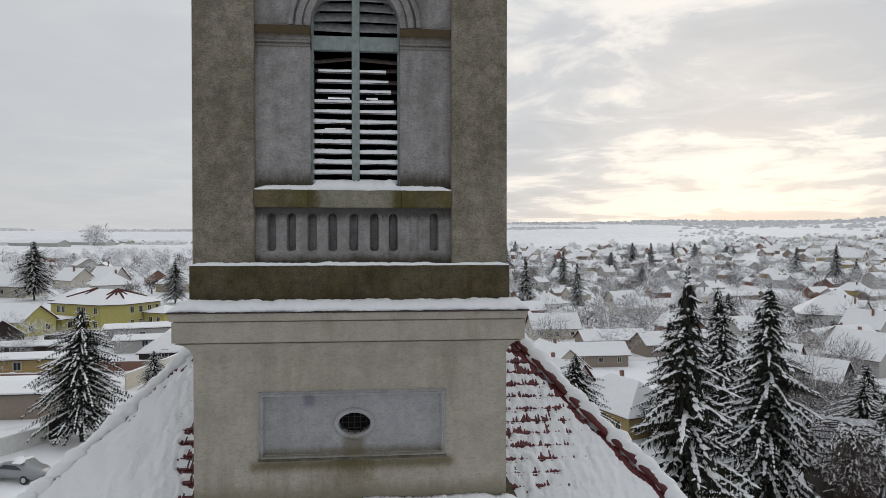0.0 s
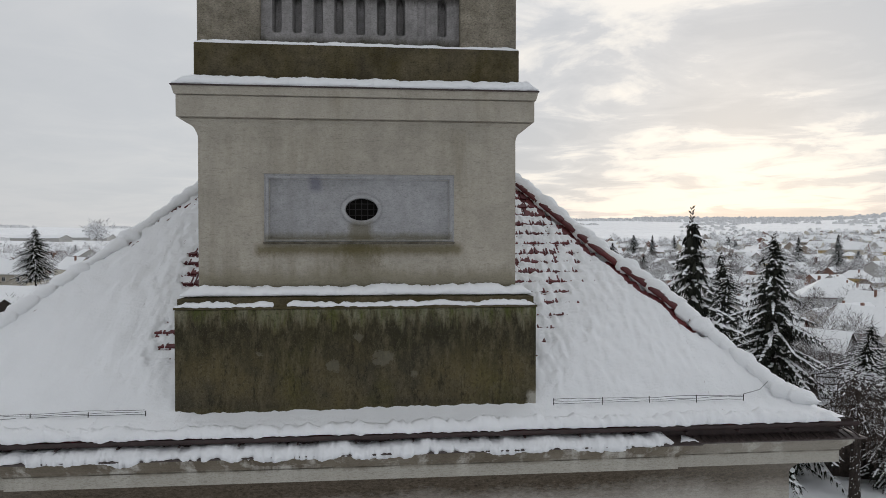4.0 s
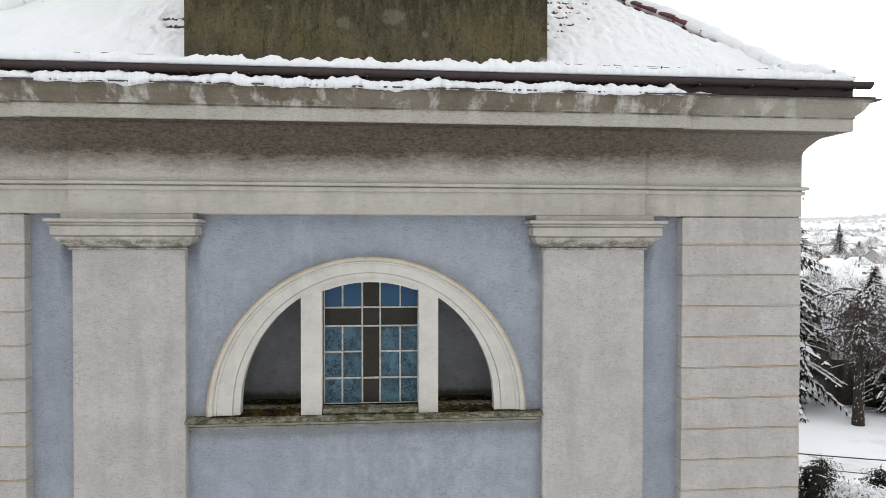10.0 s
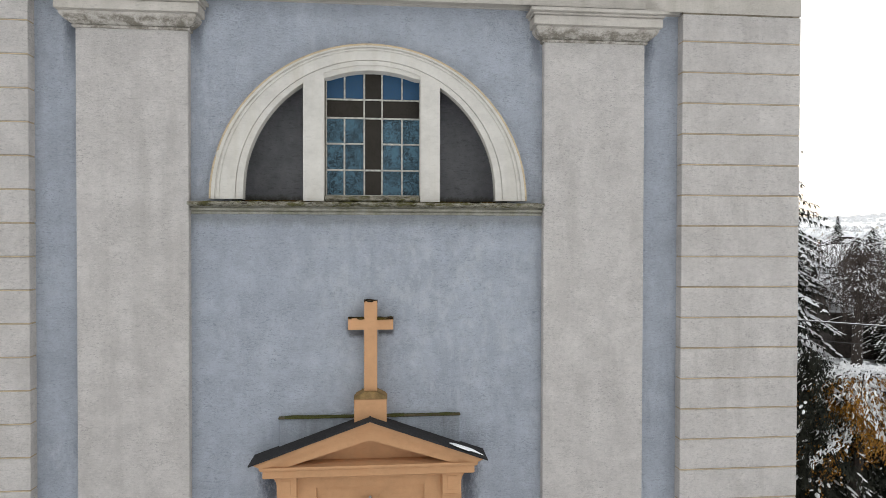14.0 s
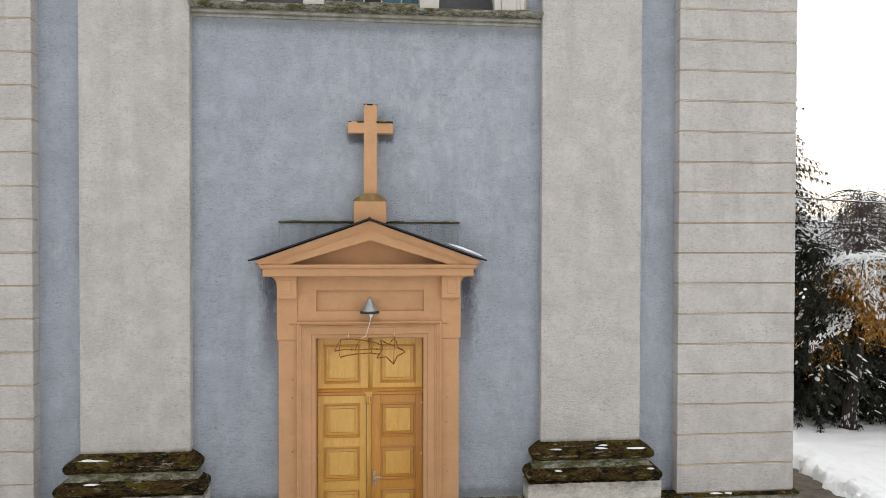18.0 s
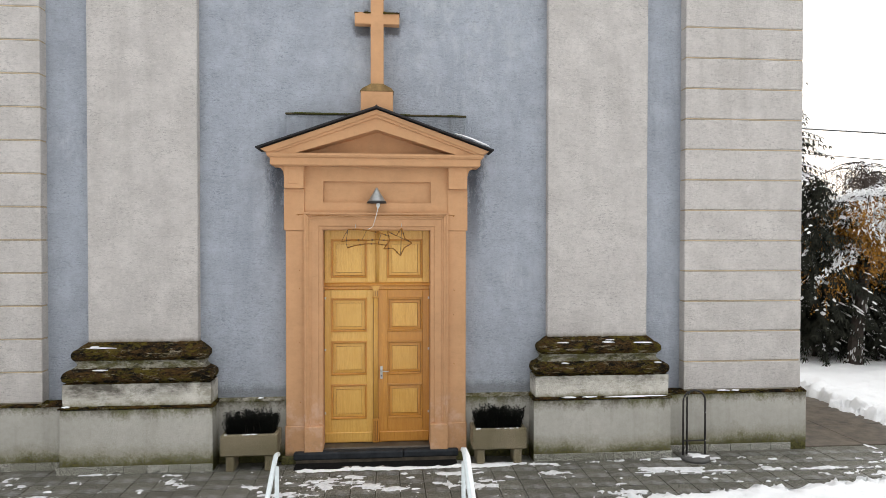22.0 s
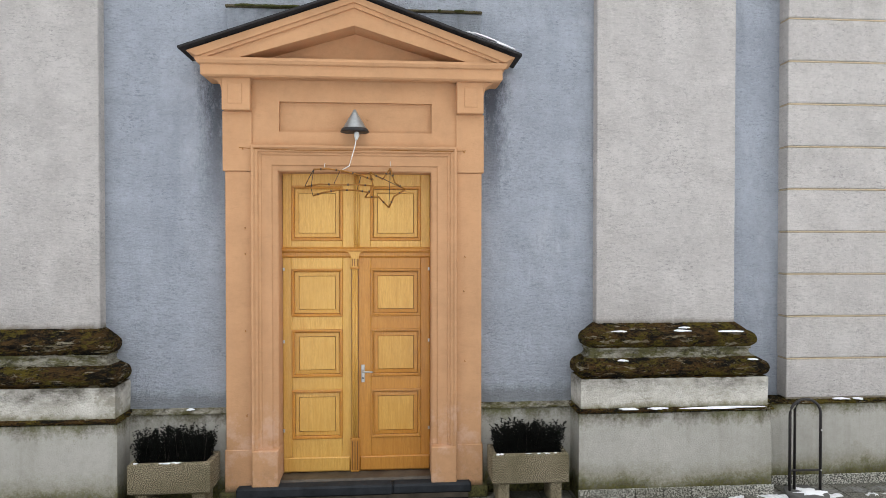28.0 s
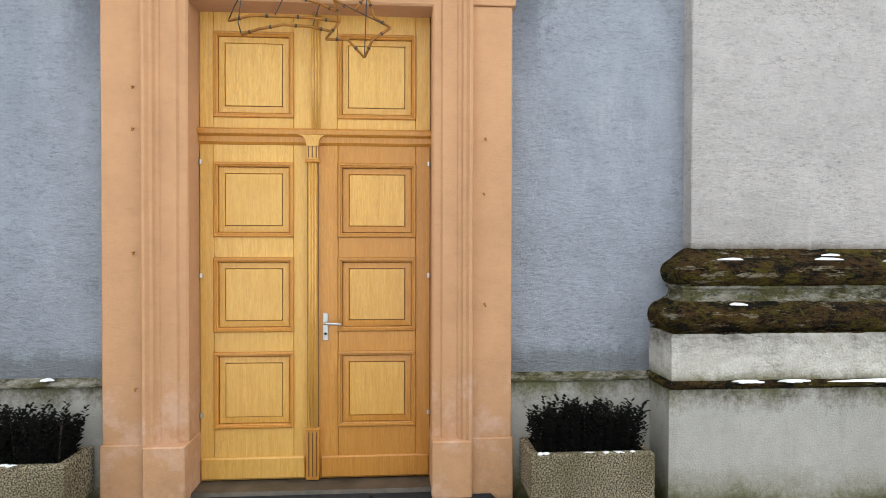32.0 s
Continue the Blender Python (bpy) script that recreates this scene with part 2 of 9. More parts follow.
GREY = stucco("grey_render", (0.535, 0.50, 0.455), 0.10, 70, 0.55, 0.5, (0.24, 0.22, 0.17), speck=0.3)
GREY_ROUGH = stucco("rough_grey_render", (0.735, 0.695, 0.665), 0.10, 75, 1.0, 0.4, (0.33, 0.31, 0.285), coarse=True, speck=0.30, soot=0.10, extra=zone(-3.95, 3.95, 1.55, 1.665, (0.16, 0.125, 0.08), 0.8, 0.03, 0.07))
TOWER = stucco("tower_render", (0.45, 0.402, 0.325), 0.18, 80, 1.0, 0.8, (0.11, 0.09, 0.05), soot=0.8, moss=0.35, coarse=True, speck=0.6, pits=0.7)
TOWER_LOW = stucco("lower_tower_render", (0.475, 0.438, 0.372), 0.10, 80, 0.7, 0.55, (0.20, 0.175, 0.115), soot=0.15, speck=0.4, extra=chain(
    runoff(0.02, 0.42, 13.9, 14.6, (0.13, 0.11, 0.06), 0.8), zone(-1.4, 1.45, 14.52, 14.66, (0.12, 0.10, 0.045), 0.75, 0.05, 0.08), zone(-3, 3, 13.8, 14.09, (0.055, 0.050, 0.022), 0.95, 0.04, 0.06), zone(-3, 3, 14.05, 14.30, (0.20, 0.18, 0.12), 0.6, 0.08, 0.2, (3, 6, 0.75, (1.5, 1.5, 0.4)))), pits=0.28)
TOWER_BLUE = stucco("faded_blue_grey_render", (0.40, 0.383, 0.378), 0.2, 80, 0.9, 0.9, (0.10, 0.095, 0.09), soot=0.6, extra=chain(
    zone(-3, 3, 18.3, 18.66, (0.055, 0.050, 0.028), 0.85, 0.10, 0.22, (4, 7, 0.8, (1.4, 1.4, 0.5))), zone(-3, 3, 18.06, 18.3, (0.06, 0.055, 0.05), 0.8, 0.05, 0.15, (5, 7, 0.8, (2.2, 2.2, 0.4))),
    zone(-3, 3, 17.3, 17.50, (0.06, 0.055, 0.03), 0.85, 0.06, 0.16, (5, 7, 0.8, (1.2, 1.2, 0.8)))), pits=0.45)
PANEL_BLUE = stucco("pale_blue_grey_panel", (0.43, 0.432, 0.443), 0.12, 80, 0.6, 0.5, (0.22, 0.21, 0.20), soot=0.3, extra=chain(
    zone(-1.3, 1.3, 14.7, 14.80, (0.14, 0.125, 0.07), 0.7, 0.05, 0.10), zone(-0.13, 0.2, 14.7, 14.98, (0.15, 0.13, 0.08), 0.7, 0.05, 0.1, (4, 6, 0.8, (2, 2, 0.5))), zone(-0.68, -0.52, 15.40, 15.6, (0.12, 0.12, 0.17), 0.6, 0.04, 0.06)), pits=0.3)
# includes two dark patches below the cross arms, as wide as each arm
BLUE = stucco("blue_render", (0.505, 0.545, 0.615), 0.10, 70, 0.8, 0.45, (0.25, 0.28, 0.335), coarse=True, speck=0.36, soot=0.15, blot=(0.55, 0.58, 0.63), extra=lambda m, c: chain(zone(-0.7, 2.2, 5.3, 7.35, (0.58, 0.61, 0.635), 0.5, 0.35, 0.5, (1.4, 4, 0.6), (5, 8, 0.8, (1.2, 1.2, 0.8))), zone(-0.31, -0.08, 5.86, 6.10, (0.07, 0.065, 0.065), 0.75, 0.03, 0.10), zone(0.09, 0.32, 5.88, 6.10, (0.07, 0.065, 0.065), 0.75, 0.03, 0.10),
    zone(-2.6, 2.6, 0.8, 0.98, (0.17, 0.18, 0.18), 0.6, 0.05, 0.2), zone(-2.5, 2.5, 7.42, 7.60, (0.20, 0.205, 0.19), 0.45, 0.05, 0.16, (5, 7, 0.8, (2, 2, 0.5))))(m, runoff(2.33, 0.12, 9.45, 10.05, (0.13, 0.145, 0.17), 0.75)(m, runoff(3.95, 0.14, 9.3, 10.05, (0.12, 0.135, 0.16), 0.8)(m, runoff(1.36, 0.19, 2.5, 3.85, (0.075, 0.085, 0.105), 0.9)(m, c)))))
def mossy():
    """Rotten cement under moss: black crust, brown and olive cushions, pale flaked plates."""
    m = Mat("mossy_cement", 0.95)
    n1, n2, n3, n4 = m.noise(6, 9, 0.84, (0.7, 0.7, 2.4)), m.noise(18, 7, 0.82, (0.7, 0.7, 1.6)), m.noise(70, 4, 0.75), m.noise(5, 8, 0.78, (0.7, 0.7, 3.6))
    c = m.mix(m.ramp(n1, 0.46, 0.54), (0.006, 0.005, 0.003), (0.085, 0.046, 0.014))
    c = m.mix(m.ramp(m.noise(4.1, 8, 0.82, (0.8, 0.8, 1.6)), 0.50, 0.56, 0, 0.85), c, m.mix(m.ramp(n2, 0.42, 0.58), (0.045, 0.036, 0.007), (0.20, 0.150, 0.018)))
    c = m.mix(m.ramp(n2, 0.53, 0.58, 0, 0.85), c, (0.005, 0.004, 0.003))
    c = m.mix(m.ramp(n4, 0.575, 0.592, 0, 0.92), c, m.mix(m.ramp(n2, 0.4, 0.6), (0.36, 0.33, 0.25), (0.17, 0.125, 0.06)))
    c = m.mix(m.ramp(n3, 0.62, 0.68, 0, 0.5), c, (0.22, 0.20, 0.12))
    m.color(c).bump(m.math("ADD", n2, m.math("MULTIPLY", n3, 0.6)), 1.0, 0.05)
    return m.m


def peeling():
    """Whitewash flaking off the pedestal blocks: soot hanging from the top, cracks, bare patches."""
    m = Mat("peeling_whitewash", 0.92)
    c = m.mix(m.ramp(m.noise(6, 6, 0.7), 0.35, 0.65), (0.42, 0.40, 0.35), (0.60, 0.58, 0.53))
    c = m.mix(m.ramp(m.noise(3.0, 7, 0.75, (1, 1, 1.8)), 0.54, 0.62, 0, 0.7), c, (0.27, 0.25, 0.20))
    drip = m.math("ADD", m.axis(2), m.math("MULTIPLY", m.noise(5.5, 9, 0.84, (0.9, 0.9, 2.2)), 0.62))
    drip = m.math("ADD", drip, m.ramp(m.axis(0), -2.2, -3.4, 0, 0.07))
    c = m.mix(m.math("MULTIPLY", m.ramp(drip, 1.27, 1.45, 0, 0.9), m.ramp(m.noise(1.6, 5, 0.7), 0.42, 0.58, 0.2, 1)), c, (0.065, 0.058, 0.045))
    foot = m.math("ADD", m.axis(2), m.math("MULTIPLY", m.math("SUBTRACT", m.noise(9, 8, 0.8), 0.5), 0.22))
    c = m.mix(m.ramp(foot, 0.90, 0.82, 0, 0.85), c, (0.115, 0.105, 0.028))
    line = m.math("ABSOLUTE", m.math("SUBTRACT", m.noise(2.6, 4, 0.65, (1, 1, 2.2)), 0.5))
    c = m.mix(m.math("MULTIPLY", m.math("MULTIPLY", m.ramp(line, 0.009, 0.003, 0, 0.9), m.ramp(m.noise(1.5, 3), 0.52, 0.60)), m.ramp(m.axis(0), 2.4, 2.8)), c, (0.05, 0.042, 0.03))
    m.color(c).bump(m.math("ADD", m.noise(14, 6, 0.7), m.noise(60, 3)), 0.9, 0.015)
    return m.m


def cornice_mat():
    """Cornice mouldings: brown run-off with pale washed drips, cleaner along the lower face."""
    m = Mat("run_off_cornice", 0.92)
    c = m.mix(m.ramp(m.noise(1.2, 5, 0.6), 0.3, 0.7), (0.125, 0.103, 0.077), (0.25, 0.22, 0.175))
    wash = m.ramp(m.noise(2.0, 5, 0.6, (2.2, 2.2, 0.22)), 0.52, 0.66)
    c = m.mix(m.math("MULTIPLY", wash, 0.85), c, (0.52, 0.50, 0.455))
    clean = m.math("ADD", m.axis(2), m.math("MULTIPLY", m.noise(5, 5, 0.7, (1, 1, 0.6)), 0.14))
    c = m.mix(m.ramp(clean, 11.90, 11.83, 0, 0.8), c, (0.47, 0.45, 0.40))
    c = m.mix(m.ramp(m.noise(34, 6, 0.8, (0.35, 0.35, 2.2)), 0.52, 0.66, 0, 0.45), c, (0.09, 0.078, 0.055))
    ends = m.ramp(m.math("ABSOLUTE", m.axis(0)), 4.3, 4.8, 0, 0.45)
    c = m.mix(ends, c, (0.43, 0.41, 0.365))
    # the dark of a groove is put into the colour along the step
    line = m.math("ABSOLUTE", m.math("SUBTRACT", m.axis(2), m.math("ADD", 11.803, m.math("MULTIPLY", m.noise(3, 4), 0.006))))
    c = m.mix(m.math("MULTIPLY", m.ramp(line, 0.016, 0.006), m.ramp(m.noise(2.2, 4), 0.40, 0.56, 0.2, 0.85)), c, (0.05, 0.043, 0.03))
    c = pitted(m, c, 0.32)
    m.color(c).bump(m.noise(60, 4, 0.7, (0.5, 0.5, 1.8)), 0.5, 0.01)
    return m.m


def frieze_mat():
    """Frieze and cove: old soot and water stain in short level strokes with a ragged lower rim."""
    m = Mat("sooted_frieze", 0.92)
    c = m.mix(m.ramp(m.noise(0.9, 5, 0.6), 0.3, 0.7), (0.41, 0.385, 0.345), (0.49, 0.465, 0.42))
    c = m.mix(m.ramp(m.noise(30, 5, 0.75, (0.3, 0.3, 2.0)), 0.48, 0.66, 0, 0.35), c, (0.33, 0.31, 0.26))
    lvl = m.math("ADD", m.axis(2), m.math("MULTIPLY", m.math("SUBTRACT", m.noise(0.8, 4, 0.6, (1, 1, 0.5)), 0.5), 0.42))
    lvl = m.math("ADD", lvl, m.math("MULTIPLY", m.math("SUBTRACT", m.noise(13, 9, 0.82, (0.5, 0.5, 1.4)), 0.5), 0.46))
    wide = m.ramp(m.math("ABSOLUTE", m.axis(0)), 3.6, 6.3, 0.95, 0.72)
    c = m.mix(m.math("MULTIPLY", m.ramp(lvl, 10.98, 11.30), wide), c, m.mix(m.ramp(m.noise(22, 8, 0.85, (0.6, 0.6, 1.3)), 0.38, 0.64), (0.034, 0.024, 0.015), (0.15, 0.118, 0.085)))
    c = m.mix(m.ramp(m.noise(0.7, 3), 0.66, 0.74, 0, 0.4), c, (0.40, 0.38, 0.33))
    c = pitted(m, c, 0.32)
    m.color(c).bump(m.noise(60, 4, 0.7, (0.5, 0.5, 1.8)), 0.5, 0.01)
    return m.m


def plinth_wall():
    """Cement plinth: pitted grain, growth washed down from the ledge and up from the wet foot in a fine ragged grain."""
    m = Mat("cement_plinth", 0.92)
    fine, pit = m.noise(34, 7, 0.8), m.noise(80, 4, 0.75)
    c = m.mix(m.ramp(m.noise(1.1, 5, 0.6), 0.3, 0.7), (0.37, 0.36, 0.325), (0.47, 0.455, 0.415))
    c = m.mix(m.ramp(m.noise(14, 6, 0.7), 0.40, 0.70, 0, 0.35), c, (0.28, 0.27, 0.235))
    c = m.mix(m.ramp(m.noise(1.8, 6, 0.65, (2.6, 2.6, 0.3)), 0.50, 0.72, 0, 0.35), c, (0.22, 0.21, 0.17))
    c = m.mix(m.ramp(pit, 0.60, 0.68, 0, 0.55), c, (0.16, 0.15, 0.12))
    low = m.math("ADD", m.axis(2), m.math("MULTIPLY", m.math("SUBTRACT", m.noise(1.6, 5, 0.6), 0.5), -0.34))
    low = m.math("ADD", low, m.math("MULTIPLY", m.math("SUBTRACT", fine, 0.5), -0.30))
    low = m.math("ADD", low, m.math("MULTIPLY", m.math("SUBTRACT", m.noise(8, 9, 0.8), 0.5), -0.26))
    top = m.math("ADD", m.axis(2), m.math("MULTIPLY", m.math("SUBTRACT", m.noise(2.6, 6, 0.7, (1.8, 1.8, 0.6)), 0.5), 0.36))
    top = m.math("ADD", top, m.math("MULTIPLY", m.math("SUBTRACT", fine, 0.5), 0.34))
    c = m.mix(m.ramp(top, 0.66, 0.80, 0, 0.85), c, m.mix(m.ramp(m.noise(2.2, 4), 0.42, 0.58), (0.060, 0.050, 0.022), (0.085, 0.085, 0.018)))
    c = m.mix(m.ramp(low, 0.34, 0.10, 0, 0.7), c, (0.16, 0.15, 0.072))
    c = m.mix(m.ramp(low, 0.20, 0.05, 0, 0.94), c, m.mix(m.ramp(fine, 0.42, 0.58), (0.028, 0.025, 0.010), (0.105, 0.100, 0.030)))
    m.color(c).bump(m.math("ADD", pit, fine), 0.6, 0.012)
    return m.m


PLINTH = plinth_wall()
MOSSY = mossy()


def plinth_moss():
    m = Mat("mossy_dark_cement", 0.95)
    big, run, fine, spk = m.noise(1.1, 6, 0.65), m.noise(3.2, 7, 0.72, (2.4, 2.4, 0.35)), m.noise(22, 7, 0.8), m.noise(75, 4, 0.75)
    c = m.mix(m.ramp(big, 0.40, 0.60), (0.085, 0.074, 0.050), (0.150, 0.122, 0.062))
    c = m.mix(m.ramp(m.noise(0.8, 4, 0.6), 0.50, 0.66, 0, 0.6), c, (0.115, 0.108, 0.030))
    # pale drips washed down from the cap, dark growth below them
    lvl = m.math("ADD", m.axis(2), m.math("MULTIPLY", m.math("SUBTRACT", run, 0.5), 1.1))
    c = m.mix(m.math("MULTIPLY", m.ramp(lvl, 12.75, 13.40), m.ramp(lvl, 13.75, 13.55, 0, 0.75)), c, (0.030, 0.028, 0.017))
    c = m.mix(m.ramp(lvl, 13.56, 13.80, 0, 0.85), c, m.mix(m.ramp(m.noise(2.1, 5, 0.7, (2, 2, 0.5)), 0.42, 0.58), (0.085, 0.105, 0.026), (0.27, 0.26, 0.185)))
    c = m.mix(m.ramp(m.axis(2), 12.50, 12.34, 0, 0.55), c, (0.13, 0.13, 0.045))
    c = m.mix(m.ramp(m.noise(4.5, 7, 0.75, (1.5, 1.5, 0.55)), 0.48, 0.64, 0, 0.6), c, (0.175, 0.150, 0.095))
    c = m.mix(m.ramp(m.noise(6.5, 8, 0.8, (1.6, 1.6, 0.45)), 0.53, 0.63, 0, 0.7), c, (0.028, 0.024, 0.015))
    c = m.mix(m.ramp(fine, 0.50, 0.62, 0, 0.6), c, (0.030, 0.026, 0.017))
    c = m.mix(m.ramp(spk, 0.56, 0.66, 0, 0.4), c, (0.25, 0.23, 0.16))
    for px_, pz_, r_ in ((-0.33, 13.03, 0.10), (0.34, 13.13, 0.15), (0.02, 13.42, 0.08), (-1.3, 13.2, 0.05), (0.75, 12.9, 0.05)):
        d = m.math("ADD", m.math("POWER", m.math("SUBTRACT", m.axis(0), px_), 2.0), m.math("POWER", m.math("MULTIPLY", m.math("SUBTRACT", m.axis(2), pz_), 1.3), 2.0))
        d = m.math("ADD", m.math("SQRT", d), m.math("MULTIPLY", m.math("SUBTRACT", m.noise(9, 7, 0.85), 0.5), 0.45))
        c = m.mix(m.ramp(d, r_, r_ * 0.85, 0, 0.42), c, (0.22, 0.205, 0.155))
    c = zone(2.34, 2.6, 12.2, 12.62, (0.48, 0.46, 0.40), 0.9, 0.03, 0.12)(m, c)
    m.color(c).bump(m.math("ADD", fine, spk), 1.0, 0.02)
    return m.m


PLINTH_DARK = plinth_moss()
def sill_mat():
    """Worn cement sill: pale crust, black growth, cushions of olive moss."""
    m = Mat("mossy_sill_cement", 0.95)
    n1, n2, n3 = m.noise(5, 8, 0.8, (0.8, 0.8, 2.0)), m.noise(13, 7, 0.8, (0.7, 0.7, 1.6)), m.noise(50, 4, 0.75)
    c = m.mix(m.ramp(n2, 0.40, 0.62), (0.15, 0.135, 0.10), (0.40, 0.38, 0.32))
    c = m.mix(m.ramp(n1, 0.47, 0.56, 0, 0.9), c, (0.085, 0.080, 0.022))
    c = m.mix(m.ramp(m.noise(8, 8, 0.82, (0.8, 0.8, 1.6)), 0.52, 0.60, 0, 0.85), c, (0.028, 0.025, 0.014))
    c = m.mix(m.ramp(n3, 0.60, 0.68, 0, 0.5), c, (0.42, 0.40, 0.32))
    m.color(c).bump(m.math("ADD", n2, m.math("MULTIPLY", n3, 0.5)), 1.0, 0.03)
    return m.m


MOSSBAND = stucco("moss_stained_render", (0.14, 0.118, 0.075), 0.5, 70, 1.4, 1.0, (0.035, 0.03, 0.02), moss=0.75, moss_col=(0.062, 0.050, 0.014), soot=0.8, pits=0.7)
PALE = stucco("pale_arch_render", (0.62, 0.595, 0.55), 0.09, 70, 0.3, 0.55, (0.40, 0.36, 0.28), speck=0.15, pits=0)
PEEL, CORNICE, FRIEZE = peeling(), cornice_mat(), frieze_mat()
SILLMOSS = sill_mat()
SCOTIA = stucco("worn_grey_cement", (0.21, 0.19, 0.155), 0.4, 50, 0.9, 1.0, (0.03, 0.026, 0.018), soot=0.95, moss=0.6, moss_col=(0.03, 0.026, 0.008), pits=0.5)
APRICOT = stucco("apricot_paint", (0.565, 0.320, 0.170), 0.06, 60, 0.2, 0.6, (0.50, 0.26, 0.13), speck=0.10, extra=chain(
    zone(-2, 2, -0.2, 0.86, (0.60, 0.40, 0.30), 0.55, 0.05, 0.28, (3.0, 6, 0.7), (4, 6, 0.75)), zone(-2, 2, -0.2, 0.30, (0.33, 0.20, 0.115), 0.5, 0.10, 0.25, (5, 7, 0.75), (9, 7, 0.8)), zone(-2, 2, -0.2, 0.09, (0.10, 0.075, 0.045), 0.8, 0.03, 0.08)), pits=0)
OCHRE = stucco("ochre_joint", (0.60, 0.485, 0.335), 0.15, 90, 0.4, 0.3, pits=0)


def wood(name, col, dark):
    m = Mat(name, 0.42)
    off = m.n.new("ShaderNodeVectorMath")
    off.operation = "ADD"
    sc = m.n.new("ShaderNodeVectorMath")
    sc.operation = "SCALE"
    sc.inputs[0].default_value = (3.1, 5.7, 9.3)
    m.l.new(m.chance(), sc.inputs["Scale"])
    m.l.new(m.co, off.inputs[0]), m.l.new(sc.outputs[0], off.inputs[1])
    v = off.outputs[0]
    g = m.noise(7, 6, 0.6, (9, 9, 0.5), 0.8, v)
    f = m.noise(60, 4, 0.7, (6, 6, 0.35), 0, v)
    ringv = m.noise(2.2, 2, 0.5, (6, 6, 0.55), 1.5, v)
    c = m.mix(m.ramp(g, 0.35, 0.68), col, dark)
    saw = m.math("FRACT", m.math("MULTIPLY", ringv, 14.0))
    c = m.mix(m.ramp(saw, 0.72, 0.98, 0, 0.35), c, [k * 0.7 for k in dark])
    c = m.mix(m.ramp(f, 0.45, 0.70, 0, 0.5), c, [k * 0.6 for k in dark])
    c = m.mix(m.ramp(m.noise(3, 5, 0.7, None, 0, v), 0.45, 0.7, 0, 0.3), c, [k * 0.8 for k in dark])
    c = m.mix(m.ramp(m.chance(), 0, 1, 0, 0.35), c, [k * 0.85 for k in dark])
    m.color(c)
    m.b.inputs["Coat Weight"].default_value = 0.25
    m.b.inputs["Coat Roughness"].default_value = 0.25
    m.bump(f, 0.2, 0.002)
    return m.m


WOOD = wood("varnished_oak", (0.600, 0.282, 0.046), (0.470, 0.190, 0.024))
WOOD_RIM = wood("deep_oak_bead", (0.550, 0.263, 0.047), (0.418, 0.170, 0.024))
WOOD_MID = wood("honey_oak", (0.704, 0.404, 0.095), (0.572, 0.287, 0.048))
# dark oak for grooves and seams; the shade in them is its colour
WOOD_SHADE = wood("shade_dark_oak", (0.22, 0.085, 0.014), (0.14, 0.050, 0.008))
WOOD_PALE = wood("pale_oak", (0.748, 0.450, 0.118), (0.616, 0.328, 0.060))


def plain(name, col, rough=0.6, metal=0.0, var=0.2, bump=0.15, scale=20):
    m = Mat(name, rough, metal)
    c = m.mix(m.ramp(m.noise(scale, 5, 0.65), 0.3, 0.7), [k * (1 - var) for k in col], [min(k * (1 + var), 0.95) for k in col])
    m.color(c)
    if bump:
        m.bump(m.noise(scale * 4, 3), bump, 0.004)
    return m.m


def snow_mat(name, col=(0.87, 0.885, 0.905)):
    m = Mat(name, 0.75)
    c = m.mix(m.ramp(m.noise(1.3, 4), 0.3, 0.7), [k * 0.95 for k in col], col)
    m.color(c)
    m.b.inputs["Subsurface Weight"].default_value = 0.0
    m.bump(m.math("ADD", m.math("ADD", m.noise(7, 5, 0.7), m.noise(22, 4, 0.65)), m.math("MULTIPLY", m.noise(120, 2), 0.3)), 0.6, 0.03)
    return m.m


def slush_mat():
    """Thin trodden snow, half melted, grit showing through."""
    m = Mat("trodden_thin_snow", 0.6)
    c = m.mix(m.ramp(m.noise(16, 6, 0.75), 0.36, 0.62), (0.62, 0.63, 0.65), (0.84, 0.85, 0.87))
    c = m.mix(m.ramp(m.noise(45, 5, 0.8), 0.56, 0.66, 0, 0.6), c, (0.30, 0.29, 0.27))
    m.color(c).bump(m.math("ADD", m.noise(18, 5, 0.7), m.noise(70, 3)), 0.8, 0.02)
    return m.m


SNOW, SLUSH = snow_mat("snow"), slush_mat()
LOUVRE = plain("grey_painted_slat", (0.20, 0.205, 0.20), 0.8, 0, 0.35, 0.4, 14)
SLAT = plain("bare_weathered_slat", (0.060, 0.050, 0.044), 0.8, 0, 0.4, 0.4, 14)
SHUTTER = plain("weathered_green_grey_paint", (0.20, 0.235, 0.225), 0.6, 0, 0.25, 0.3, 12)
# near-black for insides: their shade is put into the colour
UNLIT_BLACK = plain("unlit_interior_black", (0.012, 0.011, 0.010), 0.9, 0, 0.2, 0)
COVER = plain("brown_cornice_sheet", (0.060, 0.045, 0.042), 0.55, 0.0, 0.35, 0.2, 8)
GUTTER = plain("brown_coated_metal", (0.034, 0.019, 0.018), 0.6, 0.0, 0.35, 0.1, 8)
TARPAPER = plain("dark_roof_sheet", (0.028, 0.027, 0.028), 0.75, 0, 0.3, 0.4, 20)
IRON = plain("dark_iron", (0.03, 0.027, 0.027), 0.5, 0.4, 0.3, 0.1)
STEEL = plain("brushed_steel", (0.55, 0.55, 0.54), 0.35, 0.9, 0.1, 0.05)
LAMP_GREY = plain("grey_enamel", (0.27, 0.28, 0.28), 0.35, 0.5, 0.2, 0.05)
WHITE = plain("white_plastic", (0.72, 0.73, 0.72), 0.45, 0, 0.05, 0)
